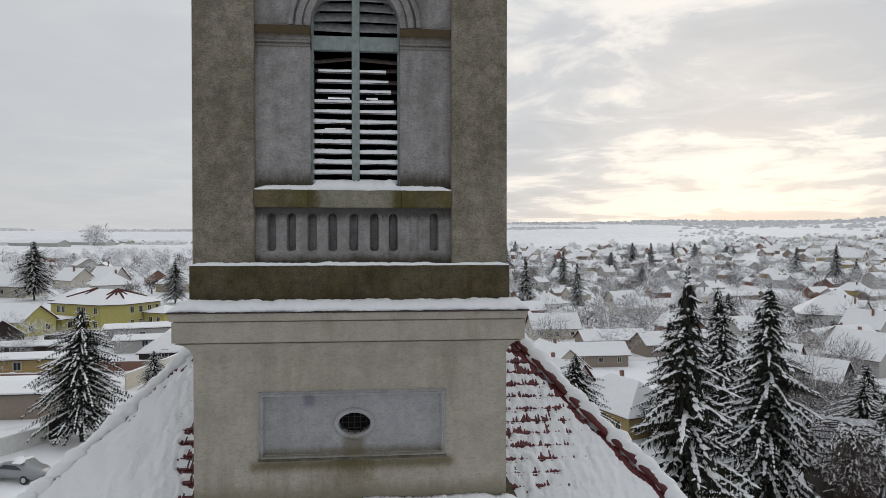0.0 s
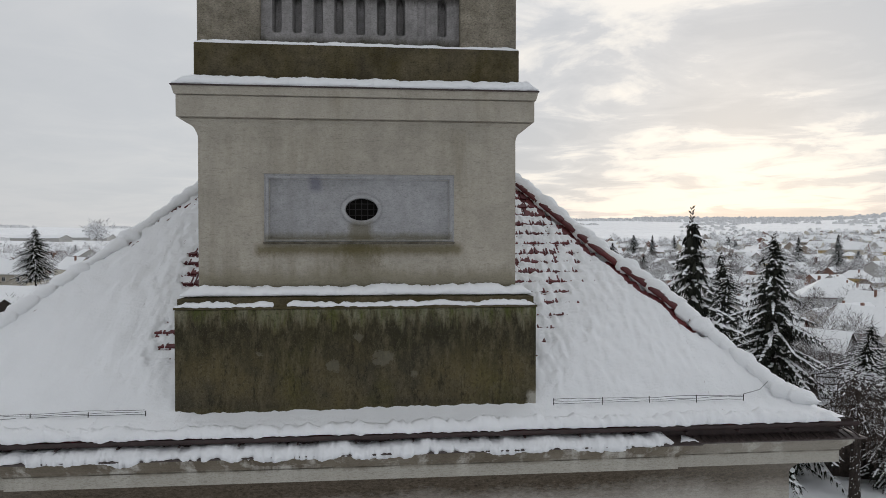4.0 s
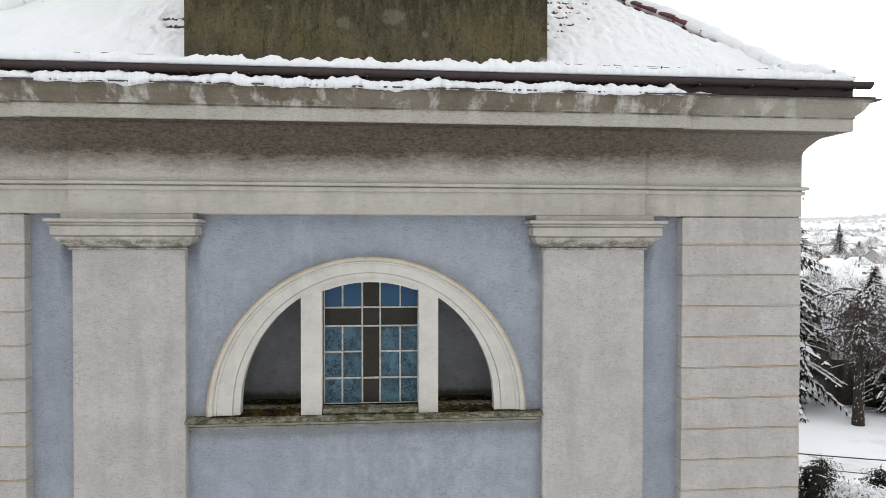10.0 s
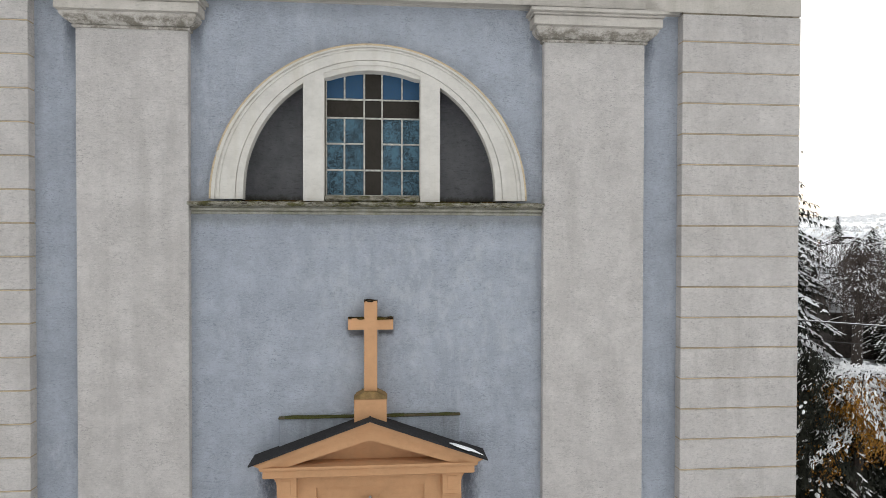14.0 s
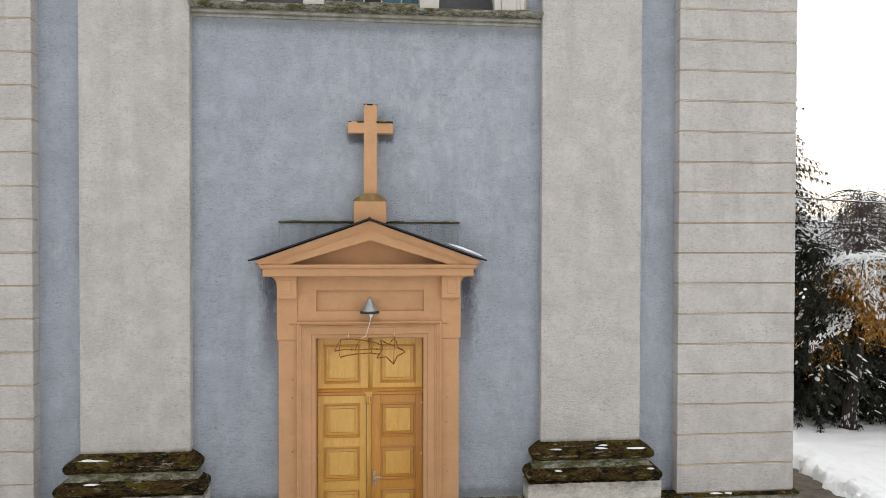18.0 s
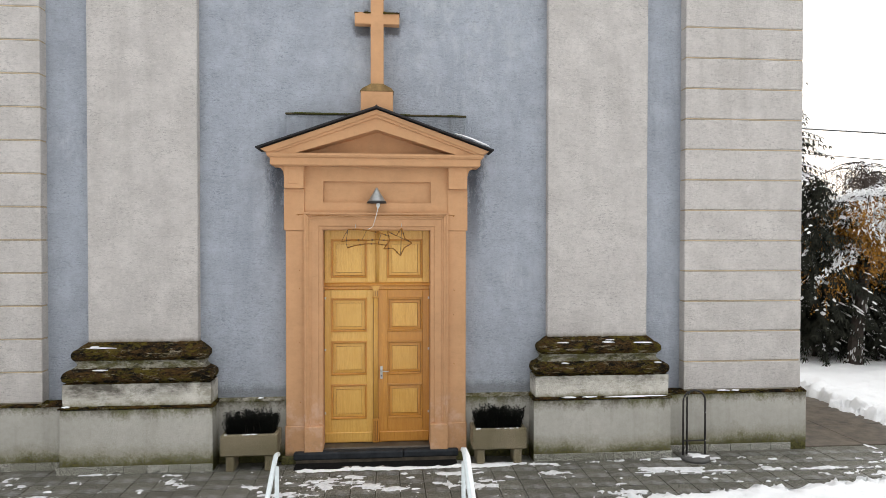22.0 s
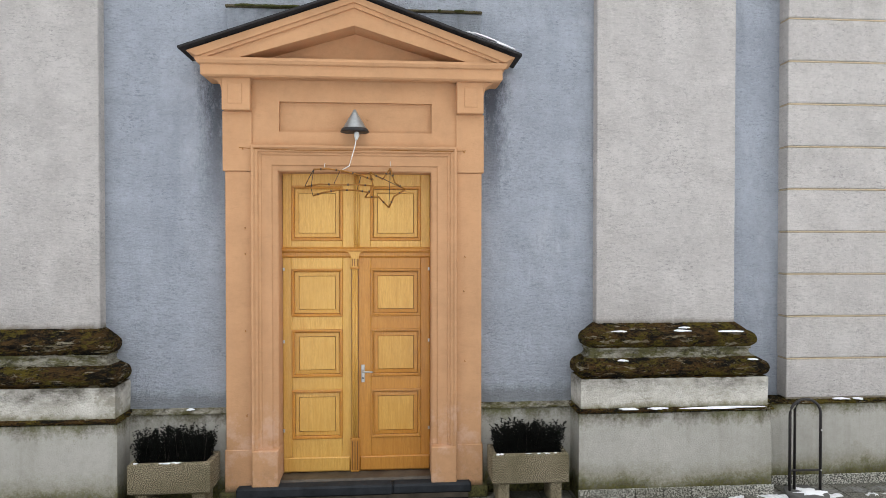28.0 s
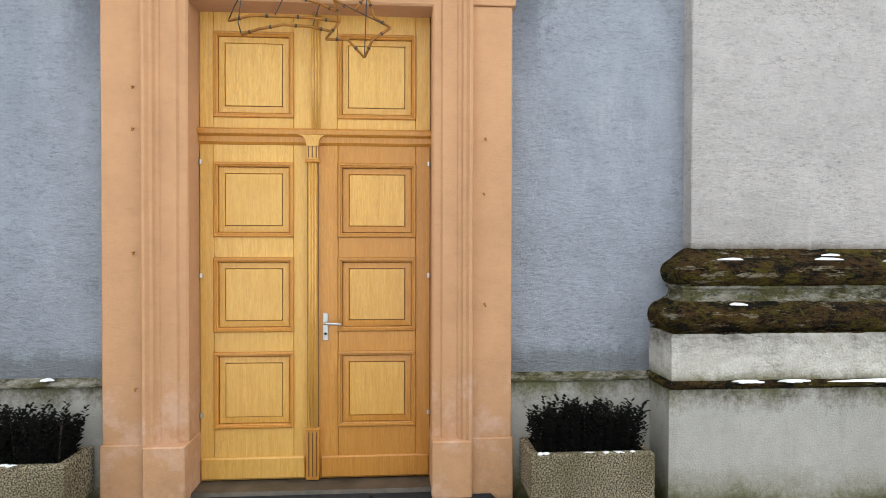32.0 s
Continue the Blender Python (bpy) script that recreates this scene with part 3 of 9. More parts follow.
PALEBLUE = plain("pale_painted_steel", (0.60, 0.66, 0.68), 0.4, 0.1, 0.1, 0.05)
LEAD = plain("pale_window_putty", (0.42, 0.41, 0.37), 0.85, 0, 0.45, 0.5, 16)


def glass_mat(name, col, dark, amount):
    m = Mat(name, 0.22)
    s = m.math("MULTIPLY", m.ramp(m.math("ABSOLUTE", m.math("SUBTRACT", m.noise(13, 6, 0.75, dist=1.6), 0.5)), 0.075, 0.02), m.ramp(m.noise(5, 5, 0.7), 0.38, 0.52))
    m.color(m.mix(m.math("MULTIPLY", s, amount), m.mix(m.chance(), col, [k * 0.75 for k in col]), dark))
    m.rough(m.ramp(s, 0, 1, 0.28, 0.7))
    m.b.inputs["Specular IOR Level"].default_value = 0.28
    return m.m


FRAMEROT = plain("weathered_frame_wood", (0.11, 0.10, 0.075), 0.85, 0, 0.5, 0.5, 14)
PANE_BLUE = glass_mat("blue_coated_glass", (0.065, 0.145, 0.20), (0.008, 0.014, 0.018), 0.95)
PANE_DEEP = glass_mat("deep_blue_glass", (0.016, 0.070, 0.155), (0.03, 0.07, 0.11), 0.5)
PANE_BROWN = glass_mat("brown_glass", (0.020, 0.015, 0.009), (0.012, 0.010, 0.007), 0.3)


# ---- builders ----
def part(name, bm, mat, parent=None, label="", smooth=False):
    me = bpy.data.meshes.new(name)
    if isinstance(bm, tuple):
        me.from_pydata(bm[0], [], bm[1])
    else:
        bm.normal_update()
        bm.to_mesh(me)
        bm.free()
    for k in (mat if isinstance(mat, (list, tuple)) else (mat,)):
        me.materials.append(k)
    if smooth:
        me.polygons.foreach_set("use_smooth", [True] * len(me.polygons))
    ob = new(name, me)
    if parent:
        ob.parent = parent
    if label:
        ob["label"] = label
    return ob


def thing(name, label, category, group="", kind=""):
    return tagged(new(name), label, category, group, kind)


def box(bm, x0, x1, y0, y1, z0, z1, bev=0.0):
    vs = [bm.verts.new(p) for p in ((x0, y0, z0), (x1, y0, z0), (x1, y1, z0), (x0, y1, z0), (x0, y0, z1), (x1, y0, z1), (x1, y1, z1), (x0, y1, z1))]
    fs = [bm.faces.new([vs[i] for i in f]) for f in ((3, 2, 1, 0), (4, 5, 6, 7), (0, 1, 5, 4), (1, 2, 6, 5), (2, 3, 7, 6), (3, 0, 4, 7))]
    if bev:
        bmesh.ops.bevel(bm, geom=list({e for f in fs for e in f.edges}), offset=bev, segments=1, affect="EDGES")
    return bm


def boxes(*bs, bev=0.0):
    bm = bmesh.new()
    for b in bs:
        box(bm, *b, bev=bev)
    return bm


def sweep(path, profile, closed=False):
    """A moulding: profile (out, z) carried along a plan polyline; out is to the right of the walking direction."""
    pts = [Vector(p) for p in path]
    n = len(pts)
    offs = []
    for i in range(n):
        a = (pts[i] - pts[i - 1]).normalized() if (i > 0 or closed) else None
        b = (pts[(i + 1) % n] - pts[i]).normalized() if (i < n - 1 or closed) else None
        a, b = a or b, b or a
        na, nb = Vector((a.y, -a.x)), Vector((b.y, -b.x))
        s = (na + nb).normalized()
        offs.append(s / max(s.dot(na), 0.2))
    verts, faces, k = [], [], len(profile)
    for p, o in zip(pts, offs):
        for q, z in profile:
            verts.append((p.x + o.x * q, p.y + o.y * q, z))
    for i in range(n if closed else n - 1):
        for j in range(k - 1):
            a, b = i * k + j, ((i + 1) % n) * k + j
            faces.append((a, b, b + 1, a + 1))
    if not closed:
        faces += [tuple(range(k - 1, -1, -1)), tuple(range((n - 1) * k, n * k))]
    return verts, faces


def prism(bm, outline, y0, y1):
    """An outline (x, z), counter-clockwise seen from the front, from y0 (front) to y1."""
    f = [bm.verts.new((x, y0, z)) for x, z in outline]
    b = [bm.verts.new((x, y1, z)) for x, z in outline]
    bm.faces.new(f), bm.faces.new(b[::-1])
    for i in range(len(f)):
        j = (i + 1) % len(f)
        bm.faces.new((f[j], f[i], b[i], b[j]))
    return bm


def rod(bm, pts, r, sides=6):
    """A round bar along a polyline."""
    pts = [Vector(p) for p in pts]
    rings = []
    for i, p in enumerate(pts):
        d = (pts[min(i + 1, len(pts) - 1)] - pts[max(i - 1, 0)]).normalized()
        u = d.orthogonal().normalized() if abs(d.z) > 0.95 else d.cross(Vector((0, 0, 1))).normalized()
        v = d.cross(u)
        rr = r[i] if isinstance(r, (list, tuple)) else r
        rings.append([bm.verts.new(p + u * rr * math.cos(a) + v * rr * math.sin(a)) for a in [2 * math.pi * k / sides for k in range(sides)]])
    for a, b in zip(rings, rings[1:]):
        for k in range(sides):
            bm.faces.new((a[k], a[(k + 1) % sides], b[(k + 1) % sides], b[k]))
    bm.faces.new(rings[0][::-1]), bm.faces.new(rings[-1])
    return bm


def wob(x, s=1.0, seed=0.0):
    return noise.fractal(Vector((x * s, seed * 7.31, seed * 1.7)), 0.9, 2.0, 4)


def snow_strip(x0, x1, yb, yf, z, h, seed=0, drop=0.0, step=0.024, gaps=0.0, lump=1.0, taper=True):
    """A lying strip of snow with a lumpy top and a ragged front edge; yb is the wall side, yf the front."""
    n = max(int((x1 - x0) / step), 2)
    verts, faces = [], []
    K = 7
    for i in range(n + 1):
        x = x0 + (x1 - x0) * i / n
        end = min(1.0, 6 * min(i, n - i) / max(n, 1) * (x1 - x0) + 0.15) if taper else 1.0
        a = 1 + lump * (0.55 * wob(x, 2.3, seed) + 0.35 * wob(x, 9, seed + 3))
        hh = max(h * a * end, 0.004)
        if gaps and wob(x, 1.1, seed + 5) > gaps:
            hh = 0.003
        ff = yf - (yf - yb) * 0.35 * lump * (0.5 * wob(x, 3.1, seed + 9) + 0.5 * wob(x, 13, seed + 2) - 0.15)
        if hh < 0.005:
            ff = yb + (yf - yb) * 0.5
        dr = drop * (max(0.0, 0.35 + wob(x, 1.3, seed + 11)) + 0.25 * max(0.0, wob(x, 6.0, seed + 13))) if hh > 0.005 else 0
        for y, zz in ((yb, -0.02), (yb, hh), (yb + (ff - yb) * 0.45, hh * 1.05), (yb + (ff - yb) * 0.8, hh * 0.86), (ff, hh * 0.45), (ff - 0.004, -0.004 - dr), (yb + (ff - yb) * 0.7, -0.02 - dr * 0.3)):
            w = hh * lump * (0.30 * noise.fractal(Vector((x * 6, y * 4, seed * 1.3)), 0.7, 2.0, 4) + 0.10 * noise.noise(Vector((x * 55, y * 40, zz * 40 + seed)))) if zz > -0.015 or dr > 0.01 else 0.0
            verts.append((x, y + 0.4 * w * (y != yb), z + zz + (w if zz > 0.01 else 0.5 * w)))
    for i in range(n):
        for j in range(K):
            a, b = i * K + j, i * K + (j + 1) % K
            faces.append((a, a + K, b + K, b))
    faces += [tuple(range(K)), tuple(range(n * K + K - 1, n * K - 1, -1))]
    return verts, faces


def snow_patch(cx, cy, rx, ry, z, h, seed=0, seg=18):
    """A low pat of snow with a ragged outline."""
    bm = bmesh.new()
    rings = []
    for r, hh in ((1.0, -0.004), (0.93, 0.55), (0.6, 0.95)):
        ring = []
        for k in range(seg):
            a = 2 * math.pi * k / seg
            w = max(0.25, 1 + 0.8 * wob(math.cos(a) * 1.3 + 2 * math.sin(a), 1.2, seed) + 0.5 * wob(a, 3.1, seed + 4))
            ring.append(bm.verts.new((cx + rx * r * w * math.cos(a), cy + ry * r * w * math.sin(a), z + h * hh * (0.8 + 0.3 * wob(a, 2, seed + 2)))))
        rings.append(ring)
    top = bm.verts.new((cx, cy, z + h))
    for a, b in zip(rings, rings[1:]):
        for k in range(seg):
            bm.faces.new((a[k], a[(k + 1) % seg], b[(k + 1) % seg], b[k]))
    for k in range(seg):
        bm.faces.new((rings[-1][k], rings[-1][(k + 1) % seg], top))
    return bm

# ---- the church front ----
YC = -0.13                               # architrave face
YB, YP, YR = 0.06, -0.06, -0.07          # blue wall, pilaster face, quoin face
GZ = -0.05                               # paving level
ZS = 7.74                                # sill of the lunette
church = thing("church_facade", "grey and blue rendered church front with pilasters and cornice", "church facade", kind="structure")


def arc(cx, cz, r, a0, a1, n, ky=1.0):
    return [(cx + r * math.cos(radians(a0 + (a1 - a0) * i / n)), cz + r * ky * math.sin(radians(a0 + (a1 - a0) * i / n))) for i in range(n + 1)]


def wall_piece(name, x0, x1, y0, y1, z0, z1, mat, label="", parent=church):
    return part(name, boxes((x0, x1, y0, y1, z0, z1)), mat, parent, label)


# blue field below the lunette, and round its opening
for b_ in ((-2.6, -1.1, YB, 0.5, GZ, ZS), (1.1, 2.6, YB, 0.5, GZ, ZS), (-1.1, 1.1, YB, 0.5, 3.45, ZS)):
    part("blue_wall", boxes(b_), BLUE, church, "blue-grey rendered wall field")
bm = bmesh.new()
cx, cz, RO, RI = 0.01, ZS + 0.02, 2.0, 1.73
edge = [(-2.6, ZS), (cx - RO, ZS)] + arc(cx, cz, RO, 180, 0, 48) + [(cx + RO, ZS), (2.6, ZS)]
for (xa, za), (xb, zb) in zip(edge, edge[1:]):
    if xb - xa > 1e-4:
        q = [bm.verts.new(p) for p in ((xa, YB, za), (xb, YB, zb), (xb, YB, 10.6), (xa, YB, 10.6))]
        bm.faces.new(q)
    q = [bm.verts.new(p) for p in ((xa, YB, za), (xa, 0.5, za), (xb, 0.5, zb), (xb, YB, zb))]
    bm.faces.new(q)
part("blue_wall", bm, BLUE, church, "blue-grey rendered wall field")
for sx in (-1, 1):
    a, b = sorted((sx * 3.8, sx * 4.5))
    wall_piece("blue_strip", a, b, YB + 0.03, 0.5, 0.8, 10.6, BLUE, "blue-grey strip between pilaster and quoins")
    a, b = sorted((sx * 2.5, sx * 6.1))
    wall_piece("backing_wall", a, b, 0.12, 0.55, GZ, 12.0, GREY, "grey rendered backing wall")

JOINT = plain("brown_joint", (0.29, 0.25, 0.19), 0.95, 0, 0.4, 0.3, 12)
# quoins: flat courses with ochre joints
QZ = [0.84] + [10.065 - 0.4405 * k for k in range(20, -1, -1)] + [10.46]
for sx in (-1, 1):
    a, b = sorted((sx * 4.435, sx * 6.22))
    wall_piece("quoin_backing", a + 0.018, b - 0.018, YR + 0.022, 0.5, 0.8, 10.5, JOINT, "brown joint ground")
    for k, (z0, z1) in enumerate(zip(QZ, QZ[1:])):
        bm = bmesh.new()
        j = 0.006 * wob(k, 3.3, sx)
        box(bm, a, b, YR + 0.002 * wob(k, 5, sx), 0.49, z0 + 0.012, z1 - 0.012, bev=0.007)
        part("quoin_block", bm, GREY_ROUGH, church)
        if k:
            part("joint_bead", boxes((a + 0.008, b - 0.008, YR + 0.005, 0.49, z0 - 0.008, z0 + 0.007), bev=0.003), OCHRE, church, "pale ochre joint bead")

def rough_sweep(path, profile, step=0.03, amp=0.016):
    """A worn moulding: the swept profile cut fine along its length and eaten at the surface."""
    pts = []
    for (xa, ya), (xb, yb) in zip(path, path[1:]):
        n = max(int(math.hypot(xb - xa, yb - ya) / step), 1)
        pts += [(xa + (xb - xa) * i / n, ya + (yb - ya) * i / n) for i in range(n)]
    pts.append(path[-1])
    V, F = sweep(pts, profile)
    out = []
    for x, y, z in V:
        w = noise.fractal(Vector((x * 13, y * 13, z * 24)), 0.7, 2.0, 5) * amp
        out.append((x + 0.3 * w, y + w, z + 0.7 * w))
    return out, F


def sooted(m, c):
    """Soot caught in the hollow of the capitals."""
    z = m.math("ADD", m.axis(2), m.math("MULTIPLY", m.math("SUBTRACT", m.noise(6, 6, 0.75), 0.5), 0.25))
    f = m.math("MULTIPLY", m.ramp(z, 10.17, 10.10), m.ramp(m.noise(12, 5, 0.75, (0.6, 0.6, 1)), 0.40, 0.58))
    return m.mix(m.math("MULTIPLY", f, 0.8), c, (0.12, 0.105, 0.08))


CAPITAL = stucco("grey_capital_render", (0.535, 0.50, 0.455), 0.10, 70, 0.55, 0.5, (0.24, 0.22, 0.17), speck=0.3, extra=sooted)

# pilasters
for sx in (-1, 1):
    pil = part("pilaster", boxes((*((-3.85, -2.42) if sx < 0 else (2.42, 3.875)), YP, 0.12, 1.60, 10.10), bev=0.008), GREY_ROUGH, church, "tall grey rendered pilaster")
    a, b = (-3.85, -2.42) if sx < 0 else (2.42, 3.875)
    path = [(a, 0.12), (a, YP), (b, YP), (b, 0.12)]
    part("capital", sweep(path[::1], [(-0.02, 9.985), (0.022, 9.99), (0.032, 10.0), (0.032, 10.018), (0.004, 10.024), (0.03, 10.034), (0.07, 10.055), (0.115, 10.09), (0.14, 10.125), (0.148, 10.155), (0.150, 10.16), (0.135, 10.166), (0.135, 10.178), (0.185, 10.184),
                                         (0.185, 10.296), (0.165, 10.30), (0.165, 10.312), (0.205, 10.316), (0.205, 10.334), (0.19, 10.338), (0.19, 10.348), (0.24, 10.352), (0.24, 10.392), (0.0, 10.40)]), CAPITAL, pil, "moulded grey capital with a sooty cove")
    part("capital_bed", boxes((a - 0.12, b + 0.12, YC + 0.004, 0.12, 10.39, 10.475), bev=0.01), GREY, pil, "plain bed under the architrave")
    base = part("pedestal_base", rough_sweep([(a, 0.2), (a, YP), (b, YP), (b, 0.2)],
                [(0.205, 1.12), (0.22, 1.13)] + [(0.155 + 0.085 * math.cos(radians(t)), 1.215 + 0.085 * math.sin(radians(t))) for t in range(-75, 80, 15)] + [(0.145, 1.315), (0.02, 1.32)], 0.018, 0.015), MOSSY, pil, "moss-covered lower torus", True)
    part("pedestal_scotia", rough_sweep([(a, 0.2), (a, YP), (b, YP), (b, 0.2)], [(0.14, 1.31), (0.135, 1.325), (0.115, 1.33), (0.098, 1.36), (0.10, 1.385), (0.115, 1.395), (0.115, 1.41), (0.02, 1.415)], 0.03, 0.008), SILLMOSS, pil, "worn grey hollow between the rounds")
    part("pedestal_top", rough_sweep([(a, 0.2), (a, YP), (b, YP), (b, 0.2)], [(0.06, 1.40)] + [(0.07 + 0.085 * math.cos(radians(t)), 1.49 + 0.085 * math.sin(radians(t))) for t in range(-75, 80, 15)] + [(0.06, 1.60), (0.0, 1.645)], 0.018, 0.015),
                MOSSY, pil, "moss-covered upper torus", True)
    part("pedestal_block", sweep([(a, 0.2), (a, YP), (b, YP), (b, 0.2)], [(0.20, 0.83), (0.225, 0.835), (0.23, 1.11), (0.22, 1.125), (0.0, 1.126)]), PEEL, pil, "peeling whitewashed block")
    part("pedestal_ledge", rough_sweep([(a, 0.2), (a, YP), (b, YP), (b, 0.2)], [(0.25, 0.80), (0.268, 0.807), (0.268, 0.825), (0.228, 0.838), (0.0, 0.839)], 0.02, 0.007), MOSSY, pil, "mossy ledge", True)
    part("pedestal", sweep([(a, 0.2), (a, YP), (b, YP), (b, 0.2)], [(0.255, GZ), (0.25, 0.79), (0.0, 0.791)]), PLINTH, pil, "cement pedestal stained green at the foot")

def tuft_mat():
    m = Mat("moss_tufts", 0.95)
    m.color(m.mix(m.ramp(m.island(), 0.3, 1.0), (0.022, 0.015, 0.006), m.mix(m.ramp(m.noise(3.1, 6, 0.75), 0.44, 0.58), (0.105, 0.062, 0.018), (0.20, 0.155, 0.020))))
    return m.m


def blade(V, F, p, d, L, w, a):
    """One upright tuft of moss."""
    u = d.orthogonal().normalized()
    u = (u * math.cos(a) + d.cross(u) * math.sin(a)) * w
    b = len(V)
    V += [tuple(p - u), tuple(p + u), tuple(p + d * L), tuple(p + d.cross(u))]
    F += [(b, b + 1, b + 2), (b + 1, b + 3, b + 2), (b + 3, b, b + 2)]


TUFT = tuft_mat()
rng = random.Random(17)
for sx in (-1, 1):
    a, b = (-3.85, -2.42) if sx < 0 else (2.42, 3.875)
    V, F = [], []
    for ro, rz_, r_, n_ in ((0.155, 1.215, 0.084, 700), (0.07, 1.49, 0.084, 700), (0.248, 0.815, 0.022, 500)):
        for _ in range(n_):
            t = radians(rng.uniform(-65, 100))
            o, z = ro + r_ * math.cos(t), rz_ + r_ * math.sin(t)
            k = rng.uniform(0, 0.5 + (b - a) + 2 * o)
            side = 0.2
            if k < side:
                p, nrm = Vector((a - o, YP - o + 0.4 * rng.random(), z)), Vector((-1, 0, 0))
            elif k > side + (b - a) + 2 * o:
                p, nrm = Vector((b + o, YP - o + 0.4 * rng.random(), z)), Vector((1, 0, 0))
            else:
                p, nrm = Vector((a - o + (k - side), YP - o, z)), Vector((0, -1, 0))
            if noise.fractal(Vector((p.x * 5, z * 14, sx * 3)), 0.8, 2.0, 4) < -0.05:
                continue
            d = (nrm * math.cos(t) + Vector((0, 0, math.sin(t))) + Vector((rng.uniform(-0.6, 0.6), rng.uniform(-0.3, 0.3), rng.uniform(-0.3, 0.4)))).normalized()
            blade(V, F, p - d * 0.006, d, rng.uniform(0.008, 0.020), rng.uniform(0.003, 0.007), rng.uniform(0, 6.3))
    mt = tagged(part("moss_tufts", (V, F), TUFT), "brown and olive moss on the pilaster base", "moss", kind="stuff")

# plain plinth between, with a mossy ledge and a strip of terrazzo tiles at the foot
for x0, x1, yy in ((-2.2, -1.23, -0.02), (1.23, 2.2, -0.02), (-6.26, -4.1, -0.10), (4.1, 6.29, -0.10)):
    wall_piece("plinth", x0, x1, yy, 0.5, GZ - 0.1, 0.79, PLINTH, "cement plinth stained green at the foot")
    part("plinth_ledge", rough_sweep([(x0, yy), (x1, yy)], [(-0.1, 0.77), (0.0, 0.79), (0.018, 0.795), (0.018, 0.815), (-0.15, 0.85)], 0.03, 0.005), SILLMOSS if abs(x0) < 3 else MOSSY, church, "mossy sloped ledge", True)

def terrazzo():
    m = Mat("terrazzo_tile", 0.6)
    c = m.mix(m.ramp(m.noise(60, 3, 0.8), 0.46, 0.56), (0.014, 0.014, 0.009), (0.58, 0.57, 0.51))
    m.color(m.mix(m.ramp(m.chance(), 0, 1, 0, 0.5), c, (0.10, 0.095, 0.06)))
    return m.m


TERRAZZO = terrazzo()


def foot_tiles(x0, x1, yy):
    n = max(round((x1 - x0) / 0.305), 1)
    for i in range(n):
        a, b = x0 + (x1 - x0) * i / n, x0 + (x1 - x0) * (i + 1) / n
        part("foot_tile", boxes((a + 0.003, b - 0.003, yy - 0.015 - 0.003 * (i % 2), yy, GZ, GZ + 0.105), bev=0.003), TERRAZZO, church)


for sx in (-1, 1):
    foot_tiles(*sorted((sx * 2.16, sx * 4.15)), YP - 0.255)
foot_tiles(4.2, 6.05, -0.10), foot_tiles(-6.05, -4.2, -0.10)

# sill below the lunette
part("window_sill", rough_sweep([(-2.415, YB), (2.415, YB)], [(0.03, 7.662), (0.125, 7.664), (0.17, 7.674), (0.20, 7.687), (0.20, 7.712), (0.17, 7.725), (-0.45, 7.757)], 0.02, 0.012), SILLMOSS, church, "worn mossy sill", True)
SILLBED = stucco("worn_sill_moulding", (0.44, 0.425, 0.37), 0.2, 60, 0.7, 0.9, (0.14, 0.125, 0.06), soot=0.55, moss=0.55, moss_col=(0.10, 0.10, 0.035), pits=0.3)
part("sill_moulding", rough_sweep([(-2.415, YB), (2.415, YB)], [(-0.05, 7.555), (0.03, 7.56), (0.035, 7.59), (0.018, 7.594), (0.018, 7.603), (0.065, 7.609), (0.075, 7.64), (0.055, 7.645), (0.055, 7.668), (-0.05, 7.67)], 0.015, 0.004), SILLBED, church, "pale worn moulding under the sill")

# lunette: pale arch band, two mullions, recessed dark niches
# base tone lowered to carry shade from the depth of the niches
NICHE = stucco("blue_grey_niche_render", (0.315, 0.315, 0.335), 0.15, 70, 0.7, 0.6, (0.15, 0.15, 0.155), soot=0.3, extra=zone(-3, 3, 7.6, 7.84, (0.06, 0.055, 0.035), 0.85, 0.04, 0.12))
lun = thing("lunette_window", "semicircular window with pale arch, mullions and blue glass cross panes", "window", kind="structure")
bm = bmesh.new()
n = 64
# the band's profile: how far from the inner to the outer rim, and the depth there
BAND = [(0.0, 0.14), (0.0, -0.018), (0.21, -0.020), (0.218, -0.010), (0.228, -0.010), (0.236, -0.030), (0.70, -0.030), (0.715, -0.046), (0.78, -0.050), (0.80, -0.040), (0.82, -0.040), (0.84, -0.062), (0.955, -0.070), (1.0, -0.055), (1.0, 0.10)]
rings = []
for i in range(n + 1):
    a = math.pi - math.pi * i / n
    ox, oz_ = cx + 2.165 * math.cos(a), cz + 2.165 * 0.985 * math.sin(a)
    ix, iz = cx + 1.73 * math.cos(a), cz + 0.10 * min(1.0, 6 * math.sin(a)) + 1.755 * math.sin(a)
    rings.append([bm.verts.new((ix + (ox - ix) * f, y, iz + (oz_ - iz) * f)) for f, y in BAND])
for a, b in zip(rings, rings[1:]):
    for k in range(len(BAND) - 1):
        bm.faces.new((a[k], a[k + 1], b[k + 1], b[k]))
bm.faces.new(rings[0]), bm.faces.new(rings[-1][::-1])
bmesh.ops.recalc_face_normals(bm, faces=bm.faces)
part("arch_band", bm, PALE, lun, "pale rendered arch band with thin mouldings")
part("arch_bead", rod(bmesh.new(), [(x, -0.058, z) for x, z in arc(cx, cz, 2.152, 180, 0, 60, 0.985)], 0.017, 8), OCHRE, lun, "ochre-stained outer bead", True)
# the hollow behind the band, wider than its opening
bm = bmesh.new()
hol = [(cx - 2.06, ZS)] + arc(cx, cz, 2.06, 180, 0, 40, 0.97) + [(cx + 2.06, ZS)]
